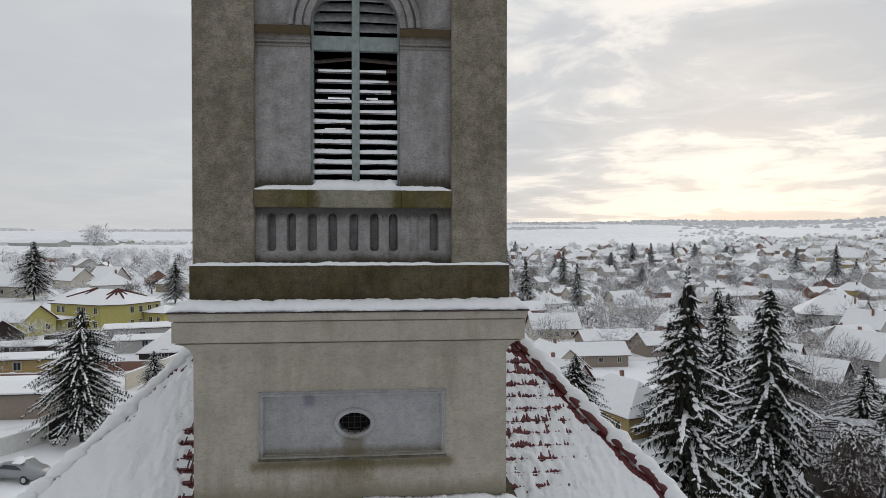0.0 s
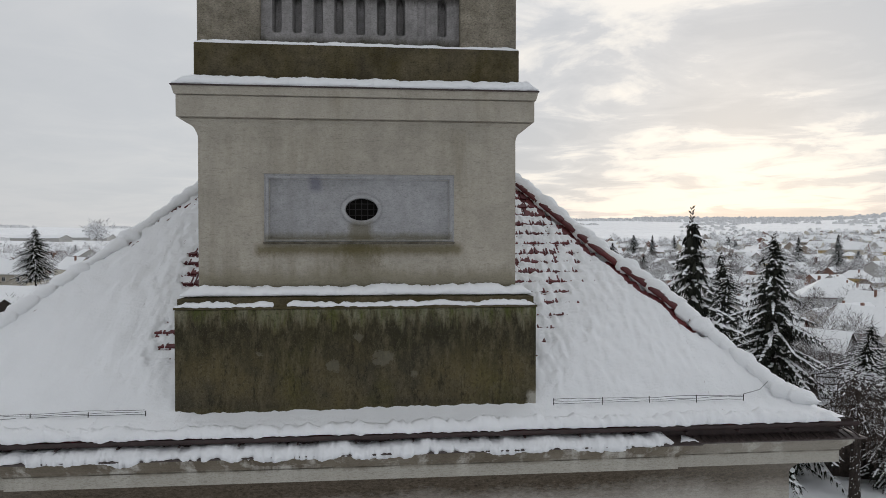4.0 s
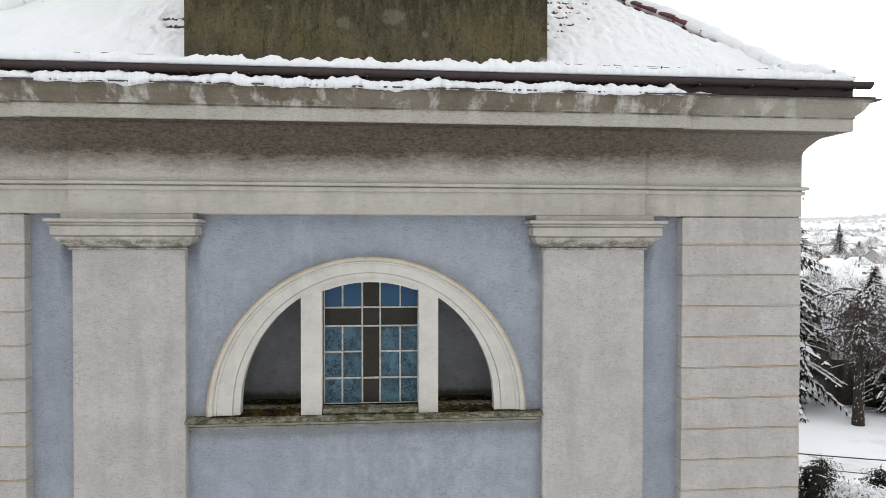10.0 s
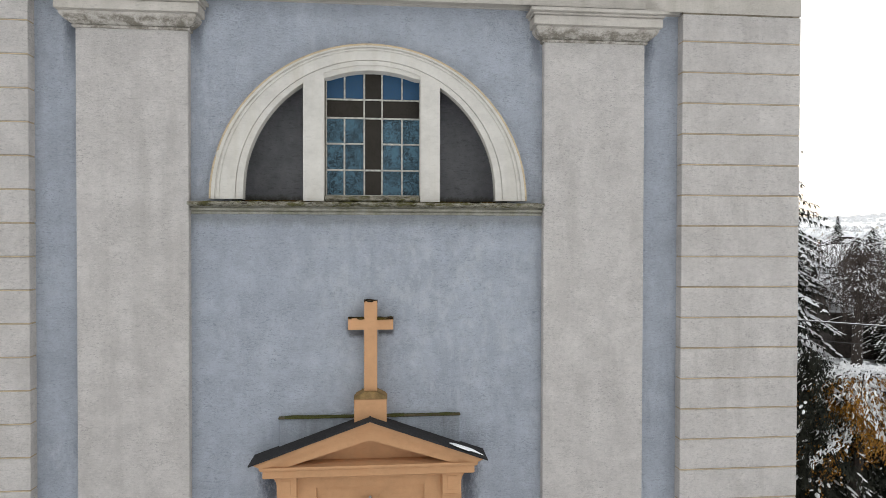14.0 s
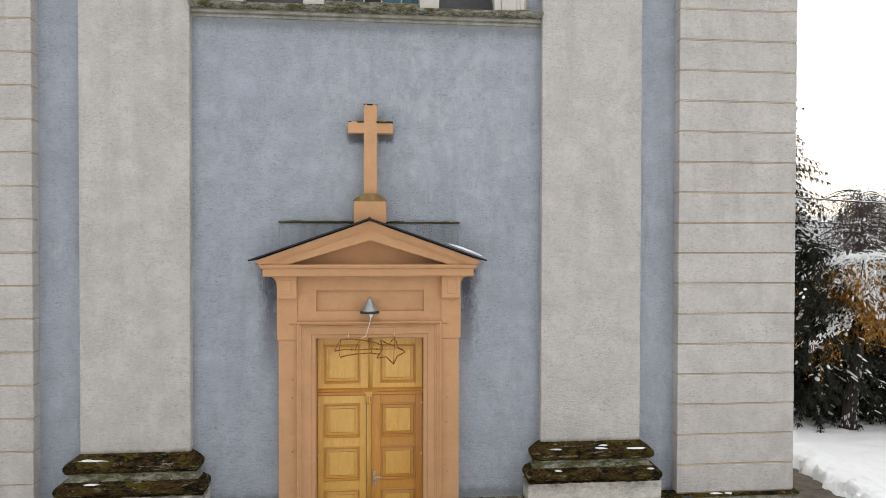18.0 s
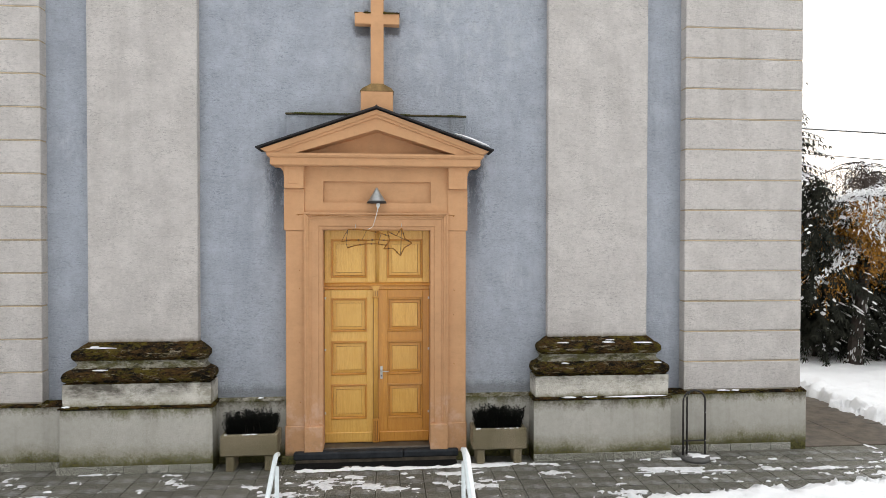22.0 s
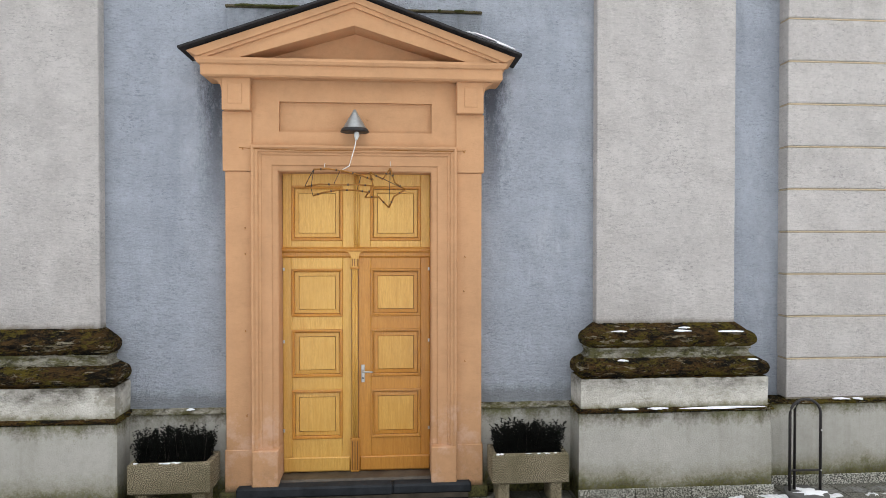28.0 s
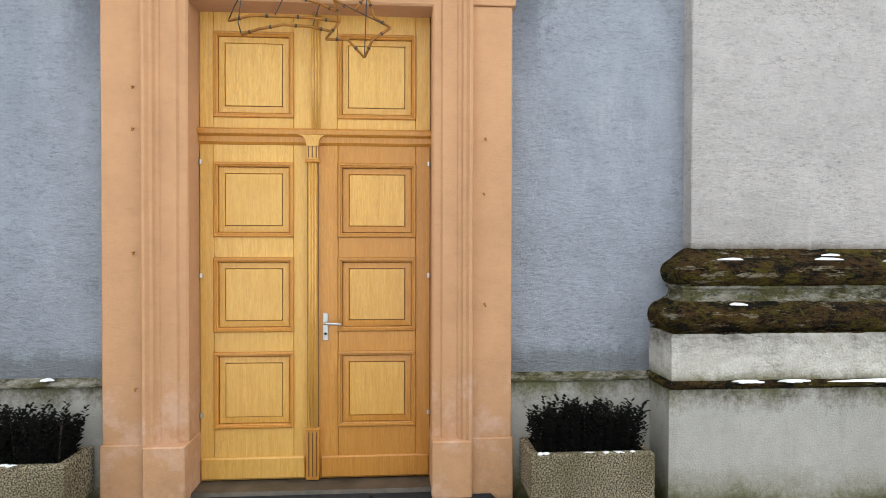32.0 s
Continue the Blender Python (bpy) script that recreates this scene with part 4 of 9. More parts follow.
for (xa, za), (xb, zb) in zip(hol, hol[1:]):
    bm.faces.new([bm.verts.new(p) for p in ((xa, 0.10, za), (xb, 0.10, zb), (xb, 0.89, zb), (xa, 0.89, za))])
part("niche_vault", bm, NICHE, lun, "sooted vault of the niches, toned down for shade")


def arch_z(x):
    return cz + 0.10 + math.sqrt(max(1.755 ** 2 - ((x - cx) * 1.755 / 1.73) ** 2, 0))


for x0, x1 in ((-0.915, -0.635), (0.685, 0.955)):
    o = [(x0, ZS), (x1, ZS), (x1, arch_z(x1) + 0.05), (x0, arch_z(x0) + 0.05)]
    part("mullion", prism(bmesh.new(), o, -0.025, 0.88), PALE, lun, "pale rendered mullion")
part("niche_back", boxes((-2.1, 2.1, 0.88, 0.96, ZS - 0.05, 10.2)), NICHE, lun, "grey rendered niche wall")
part("niche_floor", boxes((-1.75, 1.75, 0.0, 0.89, ZS - 0.02, ZS + 0.008)), MOSSY, lun, "mossy stone floor of the niches")
# header over the glazing, cut to a shallow arch
top = [(-0.66, 9.42)] + arc(0.025, 7.83, 1.715, 113, 67, 14)[1:-1] + [(0.71, 9.43), (0.71, 9.75), (-0.66, 9.75)]
part("header", prism(bmesh.new(), top, 0.0, 0.30), PALE, lun, "pale curved header")
# black sheet behind the panes stands for the unlit inside
part("glazing_ground", boxes((-0.64, 0.69, 0.235, 0.29, ZS, 9.7)), UNLIT_BLACK, lun, "black sheet for the unlit inside behind the panes")
XB, ZB = [-0.625, -0.37, -0.095, 0.155, 0.435, 0.69], [7.83, 8.19, 8.56, 8.92, 9.18, 9.56]
for i0, i1, k0, k1, mat in [(i, i + 1, k, k + 1, PANE_DEEP if k == 4 else PANE_BLUE) for i in (0, 1, 3, 4) for k in (0, 1, 2, 4)] + [(0, 2, 3, 4, PANE_BROWN), (3, 5, 3, 4, PANE_BROWN), (2, 3, 0, 1, PANE_BROWN), (2, 3, 1, 3, PANE_BROWN), (2, 3, 3, 4, PANE_BROWN), (2, 3, 4, 5, PANE_BROWN)]:
    part("pane", boxes((XB[i0] + 0.010, XB[i1] - 0.010, 0.205, 0.215, ZB[k0] + 0.010, ZB[k1] - 0.010)), mat, lun)
    # a putty line round each pane, uneven in width
    ow = 0.012 + 0.004 * wob(i0 * 3.1 + k0, 1.7, 2)
    for b_ in ((XB[i0], XB[i0] + ow, ZB[k0], ZB[k1]), (XB[i1] - ow, XB[i1], ZB[k0], ZB[k1])):
        part("glazing_bar", boxes((b_[0], b_[1], 0.183, 0.22, b_[2], b_[3]), bev=0.003), LEAD, lun)
    for b_ in ((ZB[k0], ZB[k0] + ow), (ZB[k1] - ow, ZB[k1])):
        part("glazing_bar", boxes((XB[i0], XB[i1], 0.186, 0.218, *b_), bev=0.003), LEAD, lun)
for x0, x1 in ((-0.66, -0.622), (0.687, 0.72)):
    part("window_frame", boxes((x0, x1, 0.15, 0.23, ZS, 9.5), bev=0.006), FRAMEROT, lun, "dark weathered window frame")
part("ledge_stone", boxes((-0.63, 0.68, -0.03, 0.2, ZS, ZS + 0.075), bev=0.02), SILLMOSS, lun, "crumbling mossy ledge")

# entablature: architrave, frieze and cornice, breaking forward over the pilasters
PROF_A = [(0.0, 10.47), (0.0, 10.772), (0.034, 10.776), (0.034, 10.828), (0.002, 10.832), (0.002, 10.842), (0.062, 10.847), (0.072, 10.86), (0.072, 10.886), (0.0, 10.90)]
PROF_F = [(0.0, 10.895), (0.0, 11.34), (0.014, 11.40), (0.05, 11.455), (0.105, 11.515), (0.16, 11.572), (0.205, 11.61), (0.225, 11.612), (0.225, 11.63), (0.42, 11.64)]
PROF_C = [(0.38, 11.635), (0.44, 11.635), (0.44, 11.795), (0.455, 11.81), (0.455, 11.835), (0.47, 11.85), (0.50, 11.875), (0.54, 11.92), (0.565, 11.975), (0.57, 12.0), (0.60, 12.01), (0.60, 12.035), (0.2, 12.05)]
PLAN = [(-6.22, 1.2), (-6.22, YR), (-3.86, YR), (-3.86, YC), (3.86, YC), (3.86, YR), (6.22, YR), (6.22, 1.2)]
part("architrave", sweep(PLAN, PROF_A), GREY, church, "grey architrave with a thin band")
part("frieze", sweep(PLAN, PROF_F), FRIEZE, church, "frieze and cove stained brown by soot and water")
part("cornice", sweep(PLAN, PROF_C), CORNICE, church, "water-stained moulded cornice")
part("entablature_core", boxes((-6.2, 6.2, 0.0, 0.6, 10.46, 12.02)), GREY, church, "grey wall behind the cornice")
part("cornice_cover", sweep(PLAN, [(0.58, 12.04), (0.665, 12.018), (0.675, 12.036), (0.36, 12.115), (0.0, 12.18)]), COVER, church, "brown sheet-metal cornice cover")
# nave walls behind the front, plain
NAVE_Y = 27.0
for sx in (-1, 1):
    wall_piece("nave_wall", *sorted((sx * 5.75, sx * 6.21)), 0.45, NAVE_Y, GZ, 12.0, GREY, "grey rendered nave wall")
wall_piece("nave_wall", -6.2, 6.2, NAVE_Y - 0.4, NAVE_Y, GZ, 12.0, GREY, "grey rendered nave wall")
part("nave_ceiling", boxes((-5.8, 5.8, 0.4, NAVE_Y - 0.3, 11.6, 11.75)), UNLIT_BLACK, church, "nave ceiling painted black as unlit")

# gutter
gut = thing("gutter", "dark brown half-round gutter full of snow", "gutter")
for k in range(30):
    x = 3.9 + 0.10 * k
    y0 = YR if x > 3.86 else YC
    part("sheet_seam", rod(bmesh.new(), [(x, y0 - 0.66, 12.047), (x, y0 - 0.36, 12.122)], 0.012, 5), COVER, church)
gp = [(math.cos(radians(a)) * 0.075, 12.255 + math.sin(radians(a)) * 0.075) for a in range(-180, 1, 20)]
part("channel", sweep([(-6.78, -0.66), (6.78, -0.66)], [(p, z) for p, z in gp] + [(q * 0.86, z + 0.008) for q, z in gp[::-1]]), GUTTER, gut, "", True)
part("fascia", boxes((-6.60, 6.60, -0.575, -0.545, 12.07, 12.235)), GUTTER, gut, "dark board behind the gutter")
for i in range(19):
    x = -6.5 + 13.0 * i / 18
    part("bracket", boxes((x - 0.012, x + 0.012, -0.745, -0.58, 12.165, 12.185)), GUTTER, gut)

# portal of painted render
portal = thing("portal", "apricot painted door surround with pediment", "door surround", kind="structure")
for sx in (-1, 1):
    a, b = sorted((sx * 0.985, sx * 1.24))
    part("outer_jamb", boxes((a, b, -0.10, 0.2, GZ + 0.10, 3.15), bev=0.006), APRICOT, portal, "flat apricot jamb")
    part("jamb_foot", boxes((a - 0.012, b + 0.012, -0.112, 0.2, GZ + 0.095, 0.46), bev=0.006), APRICOT, portal)
    part("upper_jamb", boxes((a - (0.02 if sx < 0 else 0.0), b + (0.02 if sx > 0 else 0.0), -0.115, 0.2, 3.15, 3.72), bev=0.005), APRICOT, portal)
    a2, b2 = sorted((sx * 0.745, sx * 0.985))
    part("jamb_foot", boxes((a2 - (0.0 if sx < 0 else 0.006), b2 + (0.006 if sx < 0 else 0.0), -0.166, 0.2, GZ + 0.095, 0.46), bev=0.008), APRICOT, portal)
    # console block under the cornice
    bl = part("console", boxes((*sorted((sx * 0.985, sx * 1.247)), -0.19, 0.2, 3.72, 4.03), bev=0.006), APRICOT, portal, "small block with sunk field")
    part("console_field", boxes((*sorted((sx * 1.06, sx * 1.19)), -0.197, -0.18, 3.78, 3.97), bev=0.004), APRICOT, bl)
    o = [(1.246, 3.88), (1.262, 3.95), (1.29, 3.995), (1.34, 4.02), (1.34, 4.03), (1.246, 4.03)]
    bm = prism(bmesh.new(), [(sx * x, z) for x, z in (o if sx > 0 else o[::-1])], -0.17, 0.1)
    part("console_wing", bm, APRICOT, bl)
# eared architrave: one stepped moulding up both jambs and across the top
AP = [(0.0, -0.2), (0.0, 0.055), (0.012, 0.066), (0.05, 0.070), (0.062, 0.088), (0.150, 0.093), (0.158, 0.106), (0.176, 0.110), (0.186, 0.132), (0.205, 0.136), (0.222, 0.158), (0.238, 0.160), (0.245, 0.148), (0.245, 0.05)]
ar = sweep([(0.745, 0.05), (0.745, 3.155), (-0.745, 3.155), (-0.745, 0.05)], AP)
bm = bmesh.new()
vs = [bm.verts.new((x, -h, z)) for x, z, h in ar[0]]
for f in ar[1]:
    bm.faces.new([vs[k] for k in f])
bmesh.ops.recalc_face_normals(bm, faces=bm.faces)
part("door_architrave", bm, APRICOT, portal, "stepped apricot moulding round the door")
part("lintel", boxes((-0.985, 0.985, -0.05, 0.2, 3.17, 3.40)), APRICOT, portal, "flat apricot lintel")
for b_ in ((-0.99, -0.73, -0.095, 0.2, 3.39, 4.03), (0.745, 0.99, -0.095, 0.2, 3.39, 4.03), (-0.73, 0.745, -0.095, 0.2, 3.39, 3.535), (-0.73, 0.745, -0.095, 0.2, 3.825, 4.03)):
    part("frieze_border", boxes(b_), APRICOT, portal)
part("frieze_panel", boxes((-0.74, 0.75, -0.05, 0.2, 3.52, 3.84)), APRICOT, portal, "sunk apricot field")
# horizontal cornice and raking pediment
PF = -0.30
part("pediment_cornice", sweep([(-1.40, 0.12), (-1.40, PF + 0.06), (1.40, PF + 0.06), (1.40, 0.12)], [(-0.1, 4.02), (0.0, 4.02), (0.02, 4.035), (0.02, 4.125), (0.045, 4.135), (0.06, 4.16), (0.06, 4.185), (-0.1, 4.19)]), APRICOT, portal, "apricot horizontal cornice")
part("pediment_core", boxes((-1.38, 1.38, PF + 0.08, 0.12, 4.03, 4.185)), APRICOT, portal)
part("tympanum", prism(bmesh.new(), [(-1.3, 4.17), (1.3, 4.17), (0.005, 4.68)], -0.012, 0.12), APRICOT, portal, "recessed triangular field")
for sx in (-1, 1):
    for d0, d1, y in ((0.0, 0.15, PF + 0.03), (0.15, 0.19, PF), (0.19, 0.245, PF - 0.025)):
        # steps of the raking cornice, measured up from the inner triangle
        e0, e1 = 1.09 + 1.8 * d0, 1.09 + 1.8 * d1
        q = [(e0, 4.185), (0.0, 4.515 + d0 * 1.06), (0.0, 4.515 + d1 * 1.06), (e1, 4.185 + 0.0 + max(d1 - 0.17, 0) * 0.6)]
        q = [(sx * x, z) for x, z in q]
        part("raking_moulding", prism(bmesh.new(), q[::-1] if sx > 0 else q, y, 0.12), APRICOT, portal, "apricot raking cornice")
    q = [(1.585, 4.232), (0.0, 4.792), (0.0, 4.815), (1.585, 4.252)]
    q = [(sx * x, z) for x, z in q]
    part("pediment_roof", prism(bmesh.new(), q[::-1] if sx > 0 else q, PF - 0.09, 0.12), TARPAPER, portal, "dark sheet roof over the pediment")
part("pediment_roof_ridge", rod(bmesh.new(), [(0, PF - 0.095, 4.812), (0, 0.1, 4.812)], 0.016, 6), TARPAPER, portal)
# shallow mossy upstand on the wall behind the pediment
UPBLUE = stucco("pale_blue_render", (0.42, 0.455, 0.515), 0.14, 70, 0.8, 0.9, (0.16, 0.17, 0.17), coarse=True, speck=0.25, moss=0.25)
up = part("upstand", boxes((-1.245, 1.245, 0.0, 0.2, 4.2, 4.755), bev=0.012), UPBLUE, church, "thin blue rendered upstand")
part("upstand_ledge", boxes((-1.255, 1.255, -0.02, 0.2, 4.750, 4.775), bev=0.006), MOSSBAND, up, "mossy top edge")
part("moss", snow_strip(-1.22, 1.2, 0.06, -0.028, 4.772, 0.010, 88, 0.012, 0.02, 0.35, 1.2), plain("green_moss", (0.055, 0.058, 0.018), 0.95, 0, 0.5, 0.6, 40), up, "ragged green moss")

cross = thing("cross", "apricot painted cross on a small block above the pediment", "cross")
part("cross_body", prism(bmesh.new(), [(-0.083, 5.13), (0.093, 5.13), (0.093, 5.985), (0.31, 5.985), (0.31, 6.14), (0.093, 6.14), (0.093, 6.375), (-0.083, 6.375), (-0.083, 6.14), (-0.30, 6.14), (-0.30, 5.985), (-0.083, 5.985)], -0.13, 0.0), APRICOT, cross)
for x0, x1, z in ((-0.30, -0.083, 6.14), (0.093, 0.31, 6.14), (-0.083, 0.093, 6.375)):
    part("moss_crust", snow_strip(x0 - 0.004, x1 + 0.004, 0.0, -0.136, z - 0.004, 0.013, 61 + x0, 0.006, 0.006, 0, 1.3, False), MOSSY, cross, "dark growth on the upper edge")
for x in (-0.18, 0.19):
    part("stay", boxes((x - 0.03, x + 0.03, -0.01, YB, 6.04, 6.08)), IRON, cross)
bm = boxes((-0.217, 0.223, -0.20, 0.06, 4.70, 5.05), bev=0.008)
part("block", bm, APRICOT, cross)
part("block_cap", prism(bmesh.new(), [(-0.225, 5.05), (0.231, 5.05), (0.20, 5.09), (0.12, 5.13), (0.09, 5.15), (-0.08, 5.15), (-0.11, 5.13), (-0.19, 5.09)], -0.205, 0.06), stucco("worn_apricot", (0.42, 0.27, 0.12), 0.3, 60, 1.0, 0.8, soot=0.8, moss=0.9, moss_col=(0.05, 0.04, 0.012)), cross, "mossy worn cap")

# ---- oak double door ----
door = thing("double_door", "varnished oak double door with panels and fixed top lights", "door", kind="structure")
DY = 0.15


def leaf(name, x0, x1, z0, z1, rows, mat, px0, px1):
    """A framed leaf: stiles and rails proud, each field sunk with a moulded rim."""
    lf = part(name, boxes((x0 + 0.004, x1 - 0.004, DY + 0.028, DY + 0.06, z0, z1)), mat, door)
    part("stile", boxes((x0 + 0.004, px0, DY, DY + 0.03, z0, z1), bev=0.004), mat, lf)
    part("stile", boxes((px1, x1 - 0.004, DY, DY + 0.03, z0, z1), bev=0.004), mat, lf)
    zs = [z0] + [z for r in rows for z in r] + [z1]
    for a, b in zip(zs[::2], zs[1::2]):
        if b - a > 0.01:
            part("rail", boxes((px0 + 0.001, px1 - 0.001, DY + 0.001, DY + 0.03, a, b), bev=0.004), mat, lf)
    for a, b in rows:
        def frame_of(prof):
            V, F = sweep([(px0, a), (px1, a), (px1, b), (px0, b)], prof, True)
            return [(x, DY - h, z) for x, z, h in V], [f[::-1] for f in F]
        part("moulding", frame_of([(0.003, -0.01), (0.002, 0.006), (-0.004, 0.012), (-0.013, 0.013), (-0.017, 0.006), (-0.021, 0.007), (-0.027, 0.002), (-0.029, -0.016)]), WOOD if mat == WOOD_PALE else WOOD_RIM, lf, "oak bead")
        part("panel_margin", frame_of([(-0.0285, -0.022), (-0.0325, -0.012), (-0.068, -0.007), (-0.071, -0.012), (-0.071, -0.024)]), WOOD_MID if mat == WOOD_PALE else WOOD, lf, "bevelled panel margin")
        part("field", boxes((px0 + 0.0745, px1 - 0.0745, DY + 0.006, DY + 0.03, a + 0.0745, b - 0.0745), bev=0.002), WOOD_PALE if mat == WOOD_PALE else WOOD_MID, lf, "pale raised field")
        # dark board behind the field gives the groove its painted shade
        part("field_edge", boxes((px0 + 0.026, px1 - 0.026, DY + 0.0195, DY + 0.031, a + 0.026, b - 0.026)), WOOD_SHADE, lf)
    return lf


ROWS3 = [(0.473, 0.967), (1.10, 1.58), (1.715, 2.195)]
l1 = leaf("left_leaf", -0.745, -0.005, 0.135, 2.315, ROWS3, WOOD_PALE, -0.653, -0.146)
l2 = leaf("right_leaf", 0.0, 0.745, 0.135, 2.315, ROWS3, WOOD, 0.14, 0.647)
leaf("top_light", -0.745, -0.02, 2.40, 3.16, [(2.486, 3.033)], WOOD_PALE, -0.652, -0.145)
leaf("top_light", 0.02, 0.745, 2.40, 3.16, [(2.486, 3.033)], WOOD_PALE, 0.136, 0.646)
part("transom", sweep([(-0.75, DY), (0.75, DY)], [(-0.03, 2.30), (0.005, 2.31), (0.02, 2.325), (0.02, 2.36), (0.045, 2.375), (0.05, 2.40), (0.02, 2.415), (-0.03, 2.42)]), WOOD, door, "moulded oak transom")
cs = part("cover_strip", boxes((-0.050, 0.010, DY - 0.03, DY + 0.02, 0.155, 2.21), bev=0.004), WOOD_MID, door, "fluted oak cover strip")
for k in range(3):
    x = -0.038 + 0.018 * k
    part("strip_bead", rod(bmesh.new(), [(x, DY - 0.029, 0.48), (x, DY - 0.029, 2.195)], 0.0075, 6), WOOD_MID, cs, "", True)
    part("mullion_bead", rod(bmesh.new(), [(x + 0.02, DY - 0.022, 2.42), (x + 0.02, DY - 0.022, 3.155)], 0.0075, 6), WOOD_MID, door, "", True)
# dark bars draw shadow lines beside the cover strip
for x in (-0.054, 0.014):
    part("strip_shadow_bead", boxes((x - 0.002, x + 0.002, DY - 0.012, DY + 0.01, 0.30, 2.2)), WOOD_SHADE, cs)
brk = [(0.075 - 0.055 * math.sin(radians(t)) + 0.0, 2.372 - 0.050 * (1 - math.cos(radians(t)))) for t in range(0, 91, 15)]
part("strip_capital", prism(bmesh.new(), [(-0.058, 2.30), (0.018, 2.30)] + [(x + 0.0, z) for x, z in brk[::-1]] + [(-0.04 - x, z) for x, z in brk], DY - 0.048, DY + 0.02), WOOD_MID, door, "small flared oak bracket under the transom")
part("strip_block", boxes((-0.056, 0.016, DY - 0.04, DY + 0.02, 2.215, 2.312), bev=0.003), WOOD_MID, door)
part("strip_ring", rod(bmesh.new(), [(-0.066, DY - 0.03, 2.205), (0.026, DY - 0.03, 2.205)], 0.013, 8), WOOD, door, "", True)
part("strip_foot", boxes((-0.062, 0.022, DY - 0.04, DY + 0.02, 0.14, 0.46), (-0.066, 0.026, DY - 0.045, DY + 0.02, 0.46, 0.475), bev=0.003), WOOD, door)
part("transom_gap", boxes((-0.745, 0.745, DY + 0.004, DY + 0.03, 2.300, 2.316)), WOOD_SHADE, door, "dark seam under the transom")
# flutes drawn as thin dark strips, their shade as colour
for x in (-0.045, -0.02, 0.005):
    part("strip_flute", boxes((x - 0.004, x + 0.004, DY - 0.043, DY - 0.039, 2.225, 2.305), bev=0.002), WOOD_SHADE, door)
    part("strip_flute", boxes((x - 0.004, x + 0.004, DY - 0.046, DY - 0.038, 0.16, 0.45), bev=0.002), WOOD_SHADE, door)
part("top_mullion", boxes((-0.03, 0.03, DY - 0.02, DY + 0.03, 2.41, 3.16), bev=0.006), WOOD_MID, door)
for x0, x1, mm in ((-0.735, -0.07, WOOD_PALE), (0.03, 0.735, WOOD)):
    part("kick_board", boxes((x0, x1, DY - 0.018, DY + 0.02, 0.145, 0.285), bev=0.008), mm, door, "weather board at the foot")
hnd = part("handle_plate", boxes((0.042, 0.078, DY - 0.01, DY + 0.005, 1.04, 1.22), bev=0.004), STEEL, door, "steel handle plate")
part("handle", rod(bmesh.new(), [(0.06, DY - 0.005, 1.155), (0.06, DY - 0.05, 1.155), (0.075, DY - 0.055, 1.155), (0.165, DY - 0.055, 1.152)], 0.009, 8), STEEL, hnd, "steel lever handle", True)
part("keyhole", rod(bmesh.new(), [(0.06, DY - 0.014, 1.085), (0.06, DY, 1.085)], 0.009, 10), IRON, hnd)
for x in (-0.742, 0.742):
    for z in (0.55, 1.45, 2.18):
        part("hinge", rod(bmesh.new(), [(x * 0.985, DY - 0.012, z), (x * 0.985, DY - 0.012, z + 0.03)], 0.011, 8), STEEL, door, "small steel hinge")
for b_ in ((-0.76, -0.744, -0.02, 0.2, 0.1, 3.157), (0.744, 0.76, -0.02, 0.2, 0.1, 3.157), (-0.76, 0.76, -0.02, 0.2, 3.158, 3.17)):
    part("door_reveal", boxes(b_), APRICOT, portal)
# backing painted black for the shade behind the door gaps
part("door_void", boxes((-1.25, 1.25, 0.212, 0.5, GZ, 3.4)), UNLIT_BLACK, portal, "wall behind the door painted black as unlit")

# ---- the roof and its snow ----
RIDGE_Z, HIPX, EAVE_Z, EAVE_Y = 18.55, 6.55, 12.30, -0.70


def roof_z(x, y):
    """Hipped roof, flat at the eaves and steeper towards the ridge."""
    f, s = (y - EAVE_Y) * (1.5 / 2.1), (HIPX - abs(x)) * (1.5 / 1.6)
    d = max(min(f, s, (NAVE_Y + 0.5 - y) * 1.0), 0.0)
    return EAVE_Z + float(np.interp(d, (0, 0.42, 0.8, 1.5, 2.25, 3.0, 4.1, 6.2), (0, 0.12, 0.58, 1.42, 2.22, 3.12, 4.45, 7.0)))


roof = thing("church_roof", "red tiled hipped church roof under snow", "roof", kind="structure")


def tile_mat():
    m = Mat("red_clay_tile", 0.55)
    c = m.mix(m.chance(), (0.14, 0.016, 0.019), (0.080, 0.010, 0.013))
    c = m.mix(m.ramp(m.noise(25, 5, 0.7), 0.4, 0.7, 0, 0.5), c, (0.05, 0.012, 0.012))
    m.color(c).bump(m.noise(60, 3), 0.2, 0.004)
    return m.m


TILE = tile_mat()


def hips(t):
    """The right hip line, t from 0 at the eave corner to 1 near the tower."""
    x = HIPX - t * 4.6
    y = EAVE_Y + (HIPX - x) * 2.1 / 1.6
    return x, y, roof_z(x, y - 0.001)


def grid(x0, x1, y0, y1, step, fz, keep=None):
    nx, ny = max(int(round((x1 - x0) / step)), 1), max(int(round((y1 - y0) / step)), 1)
    verts, faces = [], []
    for j in range(ny + 1):
        for i in range(nx + 1):
            x, y = x0 + (x1 - x0) * i / nx, y0 + (y1 - y0) * j / ny
            verts.append((x, y, fz(x, y)))
    for j in range(ny):
        for i in range(nx):
            if keep and not keep(x0 + (x1 - x0) * (i + 0.5) / nx, y0 + (y1 - y0) * (j + 0.5) / ny):
                continue
            a = j * (nx + 1) + i
            faces.append((a, a + 1, a + nx + 2, a + nx + 1))
    return verts, faces


